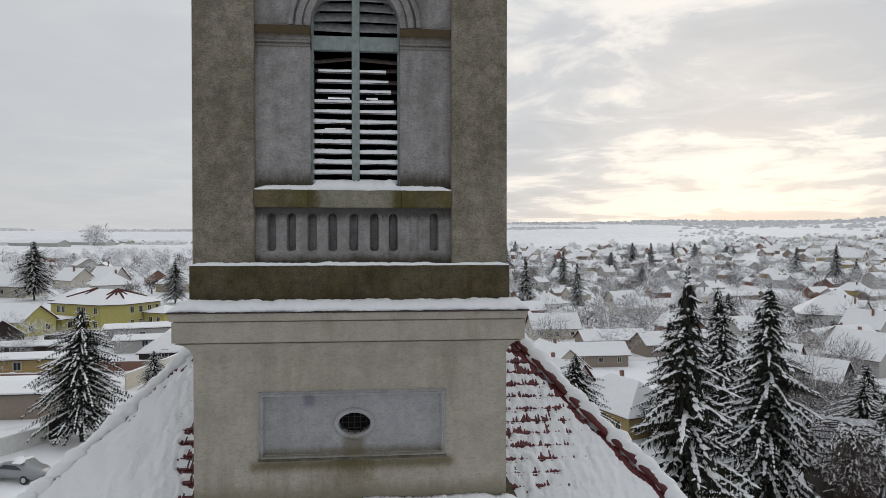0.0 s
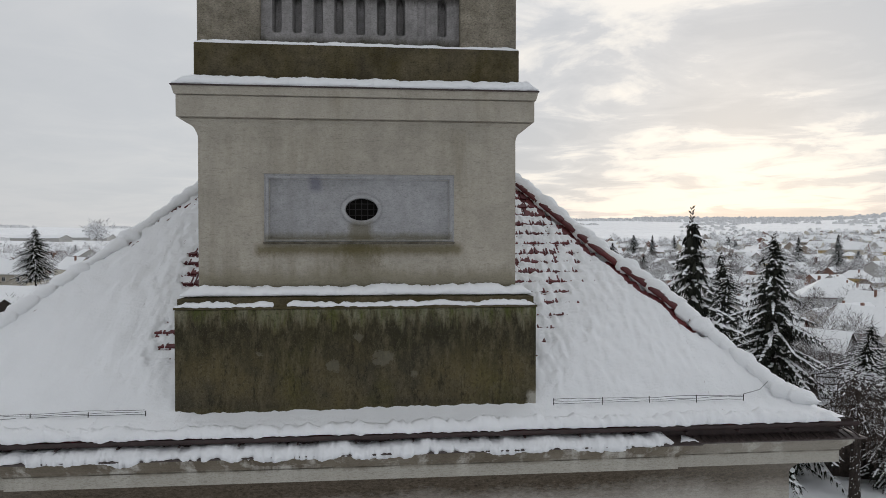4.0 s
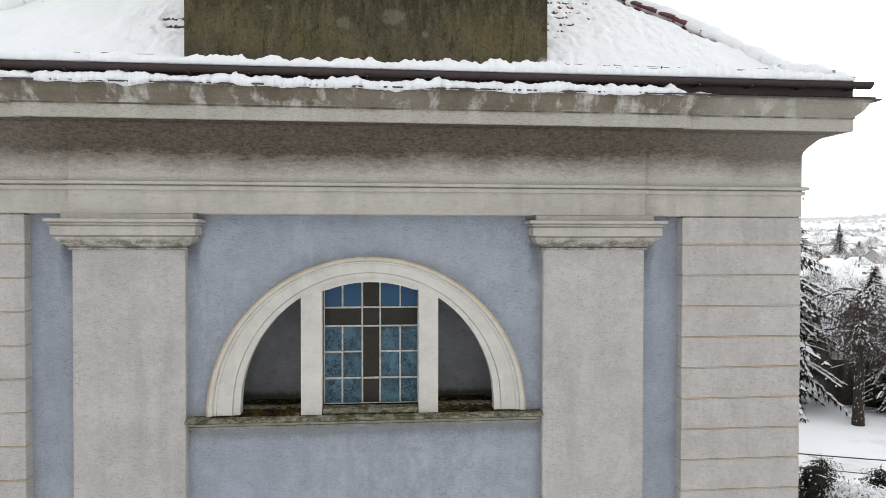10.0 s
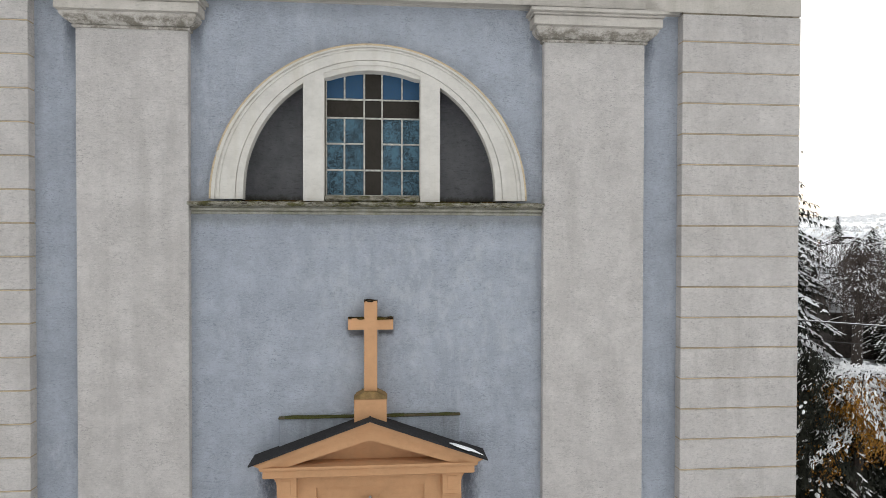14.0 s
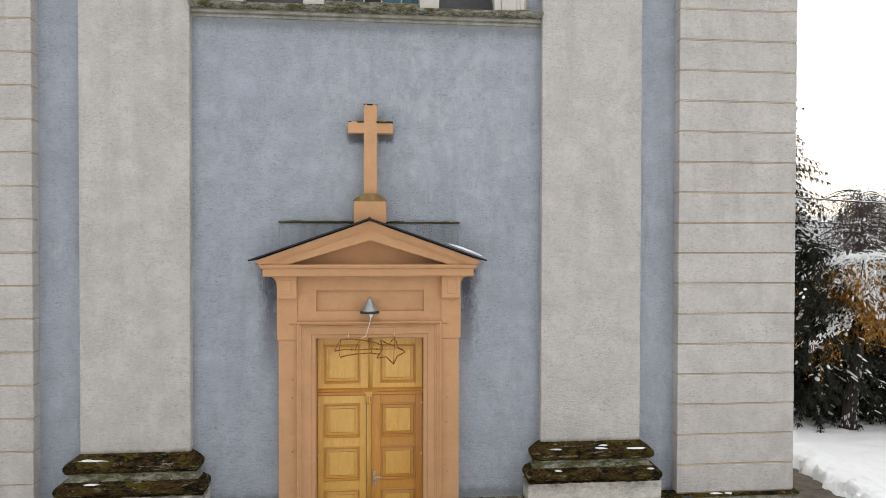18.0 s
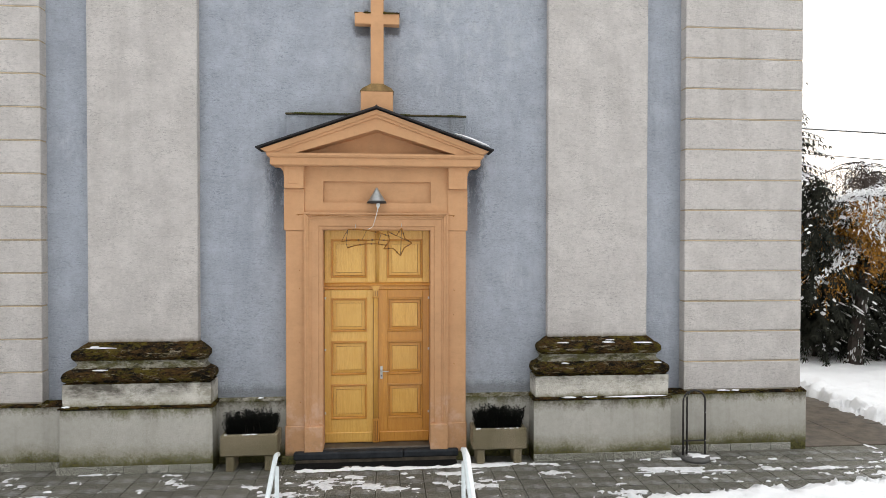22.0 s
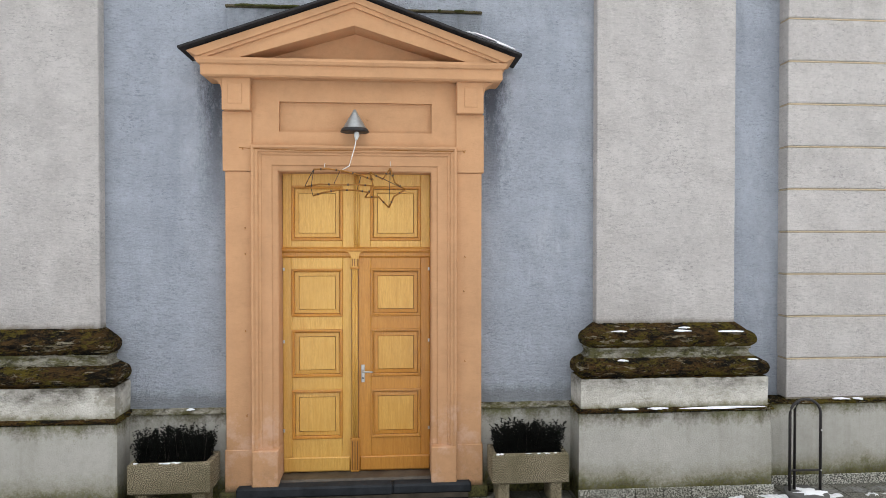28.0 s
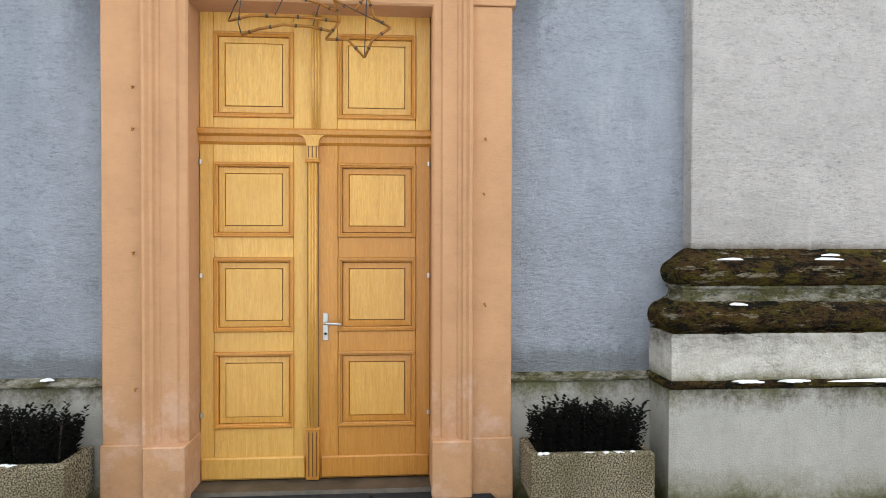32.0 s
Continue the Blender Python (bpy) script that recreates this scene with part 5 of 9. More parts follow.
part("deck", grid(-HIPX, HIPX, EAVE_Y, NAVE_Y + 0.5, 0.2, lambda x, y: roof_z(x, y) - 0.05), TILE, roof, "red tile underlay", True)


def bare(x, y):
    """0 where the snow lies deep, 1 where the tiles show."""
    d = max(abs(x) - 2.2, 0)
    up = (y - EAVE_Y) / 6.0
    m = math.exp(-d * (0.40 if x > 0 else 1.5)) * ((0.10 + 1.35 * up) * 1.25 if x > 0 else (0.34 + 1.0 * up) * 1.25)
    m = min(m, 0.95)
    hipd = (HIPX - abs(x)) * 2.1 / 1.6 + EAVE_Y - y
    if x > 0 and 0 <= hipd < 0.30 + 0.16 * noise.noise(Vector((x * 2.7, y * 2.7, 2))) and up > 0.24:
        m = max(m, 1.15)
    if x < 0 and 0 <= hipd < 0.05 + 0.06 * noise.noise(Vector((x * 3, y * 3, 8))):
        m = max(m, 1.15)
    return m


def roof_snow(x, y):
    b = bare(x, y)
    n = noise.fractal(Vector((x * 3.0, y * 3.0, 1.3)), 0.8, 2.0, 4)
    n2 = noise.fractal(Vector((x * 9.0, y * 5.0, 4.3)), 0.7, 2.0, 3)
    deep = 0.13 + 0.045 * n + 0.028 * n2
    ph = ((y - EAVE_Y - 0.15) / 0.205 + 0.25 * n) % 1.0
    thin = 0.092 + 0.05 * n2 + 0.035 * n - ((0.058 + 0.03 * noise.noise(Vector((x * 2.3, y * 4.9, 9)))) * (1 - ph / 0.34) if ph < 0.34 else 0.0)
    k = min(max((b + 0.35 * n - 0.25) / 0.35, 0), 1)
    t = deep * (1 - k) + thin * k
    if x < 0 and abs(x) < 2.8 + 0.5 * n and y > 0.5:
        t -= 0.034 + 0.03 * n2 + (0.03 if ph < 0.34 else 0.0)
    if b > 1.0:
        t = -0.08 + 0.06 * n2
    edge = min((y - EAVE_Y) / 0.9, 1)
    return roof_z(x, y) - 0.03 + t * max(edge, 0.5)


def on_roof(x, y):
    return not (abs(x) < 2.38 and -0.05 < y < 4.45)


for xa, xb, st in ((-HIPX - 0.02, -3.32, 0.055), (-3.32, -2.32, 0.03), (-2.32, 2.32, 0.055), (2.32, 5.0, 0.03), (5.0, HIPX + 0.02, 0.055)):
    part("roof_snow", grid(xa, xb, EAVE_Y - 0.03, 8.0, st, roof_snow, on_roof), SNOW, roof, "lumpy snow cover", True)
part("roof_snow", grid(-HIPX, HIPX, 8.0, NAVE_Y + 0.5, 0.4, lambda x, y: roof_z(x, y) + 0.1), SNOW, roof, "even snow cover", True)
part("eave_snow", snow_strip(-6.55, 6.5, -0.60, -0.75, 12.29, 0.10, 31, 0.01), SNOW, roof, "snow edge over the gutter", True)

# tiles that show through
tile_mesh = None
rng = random.Random(4)
pitch_a = math.atan2(1.5, 2.1)
for sx in (1, -1):
    for r in range(4, 25):
        y = EAVE_Y + 0.30 + r * 0.205
        for c in range(24):
            x = sx * (2.3 + c * 0.205 + (0.1 if r % 2 else 0))
            if abs(x) > HIPX - (y - EAVE_Y) * 1.6 / 2.1 - 0.05 or bare(x, y) < (0.42 if x > 0 else 0.20) or (abs(x) < 2.2):
                continue
            if tile_mesh is None:
                bm = bmesh.new()
                box(bm, -0.098, 0.098, -0.15, 0.15, -0.012, 0.012, bev=0.006)
                box(bm, -0.085, -0.06, -0.148, 0.15, 0.010, 0.022)
                box(bm, 0.06, 0.085, -0.148, 0.15, 0.010, 0.022)
                ob = part("roof_tile", bm, TILE, roof)
                tile_mesh = ob.data
            else:
                ob = new("roof_tile", tile_mesh)
                ob.parent = roof
            ob.matrix_basis = pose(x, y, roof_z(x, y) + 0.018, math.degrees(math.atan2(roof_z(x, y + 0.1) - roof_z(x, y - 0.1), 0.2)) - 6 + rng.uniform(-1, 1), rng.uniform(-1, 1), rng.uniform(-1.5, 1.5))

# hip caps and the snow on them
for sx in (1, -1):
    for i in range(7 if sx > 0 else 1, 26):
        t = (i + 0.5) / 26
        x, y, z = hips(t)
        x2, y2, z2 = hips(t + 0.02)
        bm = bmesh.new()
        L = 0.19
        for k in range(8):
            a0, a1 = math.pi * k / 8, math.pi * (k + 1) / 8
            q = [(-L, 0.105 * math.cos(a0), 0.085 * math.sin(a0)), (L, 0.085 * math.cos(a0), 0.07 * math.sin(a0)), (L, 0.085 * math.cos(a1), 0.07 * math.sin(a1)), (-L, 0.105 * math.cos(a1), 0.085 * math.sin(a1))]
            bm.faces.new([bm.verts.new(p) for p in q])
            q2 = [(-L, 0.105 * math.cos(a0), 0.085 * math.sin(a0)), (-L, 0.105 * math.cos(a1), 0.085 * math.sin(a1)), (-L, 0.08 * math.cos(a1), 0.06 * math.sin(a1)), (-L, 0.08 * math.cos(a0), 0.06 * math.sin(a0))]
            bm.faces.new([bm.verts.new(p) for p in q2])
        ob = part("hip_tile", bm, TILE, roof, "", True)
        d = Vector((sx * (x2 - x), y2 - y, z2 - z)).normalized()
        ob.matrix_basis = Matrix.Translation((sx * x, y, z + (0.05 if sx > 0 else -0.03))) @ d.to_track_quat("X", "Z").to_matrix().to_4x4()
    # snow riding on the hip, set to its outer side
    verts, faces, K, n = [], [], 8, 300
    for i in range(n + 1):
        t = 0.035 + 0.985 * i / n
        x, y, z = hips(max(t, 0))
        s = (1 + 0.4 * wob(t * 20, 1.0, 41 + sx) + 0.3 * wob(t * 20, 3.1, 44)) * min(1, 0.25 + i / 14) * (0.80 + 0.36 * abs(math.sin(math.pi * 26 * t)) ** 0.6)
        off = 0.055 if (sx > 0 and t > 0.3) else (0.015 if sx < 0 else 0.0)
        for k in range(K):
            a = 2 * math.pi * k / K
            jx = 0.12 * noise.noise(Vector((t * 120, k * 0.9, 3 + sx)))
            verts.append((sx * (x + off * 0.8 + (0.15 if sx > 0 else 0.12) * (s + jx) * math.cos(a)), y + off * 0.6, z + 0.11 + (0.11 if sx > 0 else 0.085) * (s + jx) * math.sin(a)))
    for i in range(n):
        for k in range(K):
            a, b = i * K + k, i * K + (k + 1) % K
            f = (a, b, b + K, a + K)
            faces.append(f if sx < 0 else f[::-1])
    part("hip_snow", (verts, faces), SNOW, roof, "rounded snow along the hip", True)

# rods added along the left hip to draw the tiles' shadow line
for k in range(24):
    t0, t1 = 0.05 + k * 0.038, 0.05 + k * 0.038 + 0.030 + 0.008 * wob(k, 2.3, 4)
    pts = [hips(t0), hips((t0 + t1) / 2), hips(t1)]
    part("hip_edge", rod(bmesh.new(), [(-x + 0.17, y - 0.02, z + 0.02) for x, y, z in pts], 0.035, 6), TILE, roof, "thin dark rods for the shadow line along the hip tiles")

# wire snow guards
for x0, x1 in ((2.68, 5.42), (-6.3, -2.75)):
    g = thing("snow_guard", "thin bent wire snow guard above the eave", "snow guard", "snow guards")
    y = -0.22
    z = roof_z(3, y) + 0.11
    n = max(round((x1 - x0) / 0.68), 2)
    for i in range(n + 1):
        x = x0 + (x1 - x0) * i / n
        part("post", rod(bmesh.new(), [(x, y, z - 0.14), (x + 0.03 * wob(i, 2.1, x0), y - 0.01, z + (0.035 if x0 > 0 else -0.005))], 0.006, 5), IRON, g)
    for k in range(3):
        part("wire", rod(bmesh.new(), [(x0 + (x1 - x0) * i / 24, y - 0.008, z - 0.035 + 0.028 * k - (0.0 if x0 > 0 else 0.055 - 0.045 * i / 24) + 0.016 * wob(i, 0.33, k + x0)) for i in range(25)], 0.003, 4), IRON, g)
    if x0 > 0:
        part("wire", rod(bmesh.new(), [(x1, y, z + 0.03), (x1 + 0.3, y + 0.08, z + 0.07), (x1 + 0.5, y + 0.2, z + 0.16), (x1 + 0.56, y + 0.3, z + 0.20)], 0.0045, 4), IRON, g)

# ---- the tower ----
tower = thing("church_tower", "square rendered church tower with louvred belfry opening", "church tower", kind="structure")
TX, TY, TH = 0.025, 0.13, 2.185
TD = 4.4


def ring(h, y, prof, name, mat, label="", smooth=False):
    return part(name, sweep([(TX - h, y + TD), (TX - h, y), (TX + h, y), (TX + h, y + TD)], prof), mat, tower, label, smooth)


def tbox(name, h, y, z0, z1, mat, label=""):
    return part(name, boxes((TX - h, TX + h, y, y + TD, z0, z1), bev=0.012), mat, tower, label)


tbox("tower_plinth", 2.425, -0.14, 12.2, 13.80, PLINTH_DARK, "dark moss-covered cement plinth")
ring(2.425, -0.14, [(-0.3, 13.79), (0.012, 13.80), (0.012, 13.83), (-0.03, 13.86), (-0.03, 13.90), (-0.03, 13.94), (-0.28, 14.0)], "plinth_cap", MOSSBAND, "stepped mossy plinth cap")
for b_ in ((TX - TH, -1.21, TY, TY + TD, 13.9, 16.5), (1.26, TX + TH, TY, TY + TD, 13.9, 16.5), (-1.21, 1.26, TY, TY + TD, 13.9, 14.74), (-1.21, 1.26, TY, TY + TD, 15.56, 16.5)):
    part("lower_wall", boxes(b_), TOWER_LOW, tower, "smooth grey-beige rendered tower wall")
# blue-grey sunk panel with an oval window
bm = bmesh.new()
oc, oz, orx, orz = 0.04, 15.15, 0.225, 0.155
PX0, PX1, PZ0, PZ1 = -1.215, 1.265, 14.735, 15.565
N = 40
inn = [(oc + orx * math.cos(2 * math.pi * k / N), oz + orz * math.sin(2 * math.pi * k / N)) for k in range(N)]
out = []
for k in range(N):
    c, s = math.cos(2 * math.pi * k / N), math.sin(2 * math.pi * k / N)
    f = min((PX1 - oc if c > 0 else oc - PX0) / max(abs(c), 1e-6), (PZ1 - oz if s > 0 else oz - PZ0) / max(abs(s), 1e-6))
    out.append((oc + c * f, oz + s * f))
yp = TY + 0.05
for k in range(N):
    j = (k + 1) % N
    bm.faces.new([bm.verts.new(p) for p in ((inn[k][0], yp, inn[k][1]), (inn[j][0], yp, inn[j][1]), (out[j][0], yp, out[j][1]), (out[k][0], yp, out[k][1]))][::-1])
    bm.faces.new([bm.verts.new(p) for p in ((inn[k][0], yp, inn[k][1]), (inn[j][0], yp, inn[j][1]), (inn[j][0], yp + 0.3, inn[j][1]), (inn[k][0], yp + 0.3, inn[k][1]))])
for qx, qz in ((PX0, PZ0), (PX1, PZ0), (PX1, PZ1), (PX0, PZ1)):
    bm.faces.new([bm.verts.new(p) for p in ((qx, yp, qz), (oc + (qx - oc) * 0.62, yp + 0.0004, qz), (qx, yp + 0.0004, oz + (qz - oz) * 0.6))])
bmesh.ops.recalc_face_normals(bm, faces=bm.faces)
part("sunk_panel", bm, PANEL_BLUE, tower, "faded blue-grey sunk panel")
for b_ in ((PX0, PX1, PZ0, oz - 0.26), (PX0, PX1, oz + 0.26, PZ1), (PX0, oc - 0.3, oz - 0.26, oz + 0.26), (oc + 0.3, PX1, oz - 0.26, oz + 0.26)):
    part("panel_back", boxes((b_[0], b_[1], yp + 0.012, yp + 0.02, b_[2], b_[3])), PANEL_BLUE, tower)
fr = sweep([(PX0, PZ0), (PX1, PZ0), (PX1, PZ1), (PX0, PZ1)], [(-0.045, -0.05), (-0.02, -0.045), (-0.005, -0.012), (0.0, 0.022), (0.012, 0.045), (0.03, 0.05), (0.036, 0.028), (0.055, 0.028), (0.062, 0.015), (0.07, -0.002)], True)
part("panel_frame", ([(x, TY - h, z) for x, z, h in fr[0]], [f[::-1] for f in fr[1]]), PANEL_BLUE, tower, "thin blue-grey moulded frame")
part("panel_sill", boxes((-1.29, 1.34, TY - 0.058, TY + 0.05, 14.667, 14.70), bev=0.01), SCOTIA, tower, "mossy lower edge of the panel")
bm = bmesh.new()
prof = [(0.0, 0.0), (0.0, 0.03), (0.03, 0.042), (0.06, 0.03), (0.065, 0.0)]
rings = [[bm.verts.new((oc + (orx + o) * math.cos(2 * math.pi * k / N), yp - h, oz + (orz + o) * math.sin(2 * math.pi * k / N))) for o, h in prof] for k in range(N)]
for k in range(N):
    a, b = rings[k], rings[(k + 1) % N]
    for j in range(len(prof) - 1):
        bm.faces.new((a[j], b[j], b[j + 1], a[j + 1]))
bmesh.ops.recalc_face_normals(bm, faces=bm.faces)
part("oval_surround", bm, PANEL_BLUE, tower, "blue-grey oval surround", True)
# sheet close behind the oval, with the opening's shade as its colour
part("oval_shade_sheet", boxes((oc - 0.3, oc + 0.3, yp + 0.16, yp + 0.2, oz - 0.25, oz + 0.25)), UNLIT_BLACK, tower, "black sheet for the shade inside the oval opening")
for k in range(-2, 3):
    part("oval_bar", rod(bmesh.new(), [(oc + k * 0.085, yp + 0.05, oz - 0.2), (oc + k * 0.085, yp + 0.05, oz + 0.2)], 0.006, 5), IRON, tower, "thin iron grille bar")
for k in (-1, 0, 1):
    part("oval_bar", rod(bmesh.new(), [(oc - 0.26, yp + 0.055, oz + k * 0.08), (oc + 0.26, yp + 0.055, oz + k * 0.08)], 0.006, 5), IRON, tower, "thin iron grille bar")
# tower cornice
ring(TH, TY, [(-0.2, 16.12), (0.0, 16.13), (0.01, 16.17), (0.04, 16.24), (0.10, 16.30), (0.17, 16.335), (0.19, 16.337), (0.165, 16.342), (0.165, 16.356), (0.22, 16.36), (0.22, 16.635), (0.195, 16.64), (0.195, 16.65), (0.24, 16.654), (0.25, 16.69), (0.26, 16.73), (0.26, 16.76), (-0.3, 16.80)], "tower_cornice", TOWER_LOW, "coved grey-beige cornice")
ring(TH, TY, [(0.0, 16.79), (0.275, 16.757), (0.28, 16.775), (0.0, 16.81)], "cornice_sheet", GUTTER, "dark sheet edge")
tbox("belt", 2.225, TY - 0.04, 16.7, 17.40, MOSSBAND, "moss-stained belt course")
# belfry stage: piers, sunk field, sill, slotted parapet field
SY = TY - 0.01
for x0, x1 in ((TX - 2.19, -1.335), (1.415, TX + 2.19)):
    part("corner_pier", boxes((x0, x1, SY, SY + TD, 17.38, 24.0), bev=0.015), TOWER, tower, "weathered grey-brown corner pier")
# belfry inside: shade painted near-black on its surfaces
part("belfry_floor", boxes((-1.34, 1.42, SY + 0.12, SY + TD, 17.3, 17.38)), UNLIT_BLACK, tower, "belfry floor painted black as unlit")
# linings added over the lighter pier faces to keep the inside dark
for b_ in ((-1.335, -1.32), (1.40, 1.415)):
    part("belfry_lining", boxes((b_[0], b_[1], SY + 0.52, SY + TD - 0.1, 17.38, 23.98)), UNLIT_BLACK, tower, "added lining painted black for the belfry's shade")
# rear wall in the same painted shade; daylight shows through the gaps of its louvre
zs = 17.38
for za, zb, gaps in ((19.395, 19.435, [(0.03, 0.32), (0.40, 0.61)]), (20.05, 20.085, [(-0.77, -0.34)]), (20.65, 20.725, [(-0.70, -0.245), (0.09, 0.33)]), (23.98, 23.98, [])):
    part("belfry_rear_wall", boxes((-1.335, 1.415, SY + TD - 0.12, SY + TD, zs, za)), UNLIT_BLACK, tower, "rear belfry wall painted black as unlit")
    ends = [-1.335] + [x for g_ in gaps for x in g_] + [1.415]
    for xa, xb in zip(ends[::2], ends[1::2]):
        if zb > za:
            part("rear_slat", boxes((xa, xb, SY + TD - 0.10, SY + TD - 0.02, za, zb)), UNLIT_BLACK, tower)
    zs = zb
part("top_slab", boxes((TX - 2.19, TX + 2.19, SY, SY + TD, 23.98, 24.2)), TOWER, tower, "plain flat top")
bm = bmesh.new()
SLOTS = [-1.12, -0.845, -0.555, -0.27, 0.03, 0.32, 0.59, 0.885, 1.175]
ys, wd = SY + 0.11, 0.066
z0, z1, zb, zt = 17.40, 18.22, 17.63, 18.06
xs = [-1.335]
for k, s in enumerate(SLOTS):
    bm.faces.new([bm.verts.new(p) for p in ((xs[-1], ys, z0), (s - wd, ys, z0), (s - wd, ys, z1), (xs[-1], ys, z1))])
    arc_t = [(s + wd * math.cos(radians(a)), zt + wd * math.sin(radians(a))) for a in range(180, -1, -20)]
    arc_b = [(s + wd * math.cos(radians(a)), zb + wd * 0.6 * math.sin(radians(a))) for a in range(180, 361, 20)]
    bm.faces.new([bm.verts.new((x, ys, z)) for x, z in [(s - wd, z1)] + arc_t + [(s + wd, z1)]][::-1])
    bm.faces.new([bm.verts.new((x, ys, z)) for x, z in [(s - wd, z0)] + arc_b + [(s + wd, z0)]])
    loop = arc_t + arc_b[::-1]
    dp = 0.15 if k != 7 else 0.03
    mid = [(s + (x - s) * 0.62, z) for x, z in loop]
    for i in range(len(loop)):
        j = (i + 1) % len(loop)
        bm.faces.new([bm.verts.new(p) for p in ((loop[i][0], ys, loop[i][1]), (loop[j][0], ys, loop[j][1]), (mid[j][0], ys + dp, mid[j][1]), (mid[i][0], ys + dp, mid[i][1]))])
    bm.faces.new([bm.verts.new((x, ys + dp, z)) for x, z in mid][::-1])
    xs.append(s + wd)
bm.faces.new([bm.verts.new(p) for p in ((xs[-1], ys, z0), (1.415, ys, z0), (1.415, ys, z1), (xs[-1], ys, z1))])
bmesh.ops.remove_doubles(bm, verts=bm.verts, dist=0.0005)
bmesh.ops.recalc_face_normals(bm, faces=bm.faces)
part("slotted_field", bm, TOWER_BLUE, tower, "blue-grey field with nine round-ended flutes")
SILLPALE = stucco("pale_mossy_sill", (0.33, 0.31, 0.245), 0.2, 70, 0.8, 0.8, (0.12, 0.10, 0.05), soot=0.5, moss=0.3, extra=chain(zone(-0.70, -0.47, 18, 19, (0.075, 0.066, 0.020), 0.9, 0.05, 0.16), zone(0.58, 0.8, 18, 19, (0.075, 0.066, 0.020), 0.9, 0.05, 0.16)), pits=0.5)
SILLGREEN = stucco("green_mossy_sill", (0.17, 0.145, 0.085), 0.4, 70, 1.2, 1.0, (0.05, 0.042, 0.024), moss=0.95, moss_col=(0.085, 0.078, 0.014), soot=0.6, pits=0.5)
for x0, x1 in ((-1.335, -0.60), (0.70, 1.415)):
    part("belfry_sill", boxes((x0, x1, SY - 0.02, SY + 0.5, 18.205, 18.455), bev=0.01), SILLGREEN, tower, "mossy sill")
part("belfry_sill_middle", boxes((-0.60, 0.70, SY - 0.022, SY + 0.5, 18.205, 18.458), bev=0.01), SILLPALE, tower, "paler middle of the sill")
LX0, LX1, LZ, SPZ = -0.575, 0.685, 18.5, 20.76
LC, LR = (LX0 + LX1) / 2, (LX1 - LX0) / 2
yw = SY + 0.13
IMPOST = stucco("stained_impost_render", (0.30, 0.285, 0.265), 0.2, 80, 0.9, 0.9, (0.10, 0.085, 0.06), soot=0.6, extra=zone(-3, 3, 20.61, 20.9, (0.075, 0.052, 0.024), 0.9, 0.02, 0.05), pits=0.5)
for x0, x1 in ((-1.335, LX0), (LX1, 1.415)):
    part("belfry_field", boxes((x0, x1, yw, SY + 0.5, 18.4, 20.56)), TOWER_BLUE, tower, "faded blue-grey rendered field")
    part("impost", sweep([(x0, yw), (x1, yw)], [(-0.1, 20.46), (0.0, 20.465), (0.025, 20.472), (0.025, 20.50), (0.004, 20.506), (0.004, 20.518), (0.04, 20.526), (0.04, 20.555), (0.02, 20.562), (0.03, 20.60), (0.085, 20.635), (0.085, 20.745), (0.04, 20.757), (-0.1, 20.76)]), IMPOST, tower, "stained moulded impost")
bm = bmesh.new()
pts = arc(LC, SPZ, LR, 180, 0, 32)
pts = [(-1.335, SPZ)] + pts + [(1.415, SPZ)]
for (xa, za), (xb, zb2) in zip(pts, pts[1:]):
    if abs(xb - xa) > 1e-5:
        bm.faces.new([bm.verts.new(p) for p in ((xa, yw, za), (xb, yw, zb2), (xb, yw, 23.9), (xa, yw, 23.9))])
    bm.faces.new([bm.verts.new(p) for p in ((xa, yw, za), (xa, yw + 0.35, za), (xb, yw + 0.35, zb2), (xb, yw, zb2))])
part("belfry_spandrel", bm, TOWER_BLUE, tower, "faded blue-grey rendered spandrel")
bm = bmesh.new()
prof = [(0.0, 0.0), (0.0, 0.055), (0.085, 0.06), (0.09, 0.028), (0.108, 0.028), (0.113, 0.06), (0.20, 0.065), (0.205, 0.022), (0.228, 0.022), (0.234, 0.085), (0.29, 0.09), (0.30, 0.0)]
rings = []
for k in range(41):
    a = math.pi * k / 40
    rings.append([bm.verts.new((LC + (LR + o) * math.cos(a), yw - h, SPZ + (LR + o) * math.sin(a))) for o, h in prof])
for a, b in zip(rings, rings[1:]):
    for j in range(len(prof) - 1):
        bm.faces.new((a[j], a[j + 1], b[j + 1], b[j]))
bmesh.ops.recalc_face_normals(bm, faces=bm.faces)
part("archivolt", bm, TOWER_BLUE, tower, "moulded blue-grey arch")

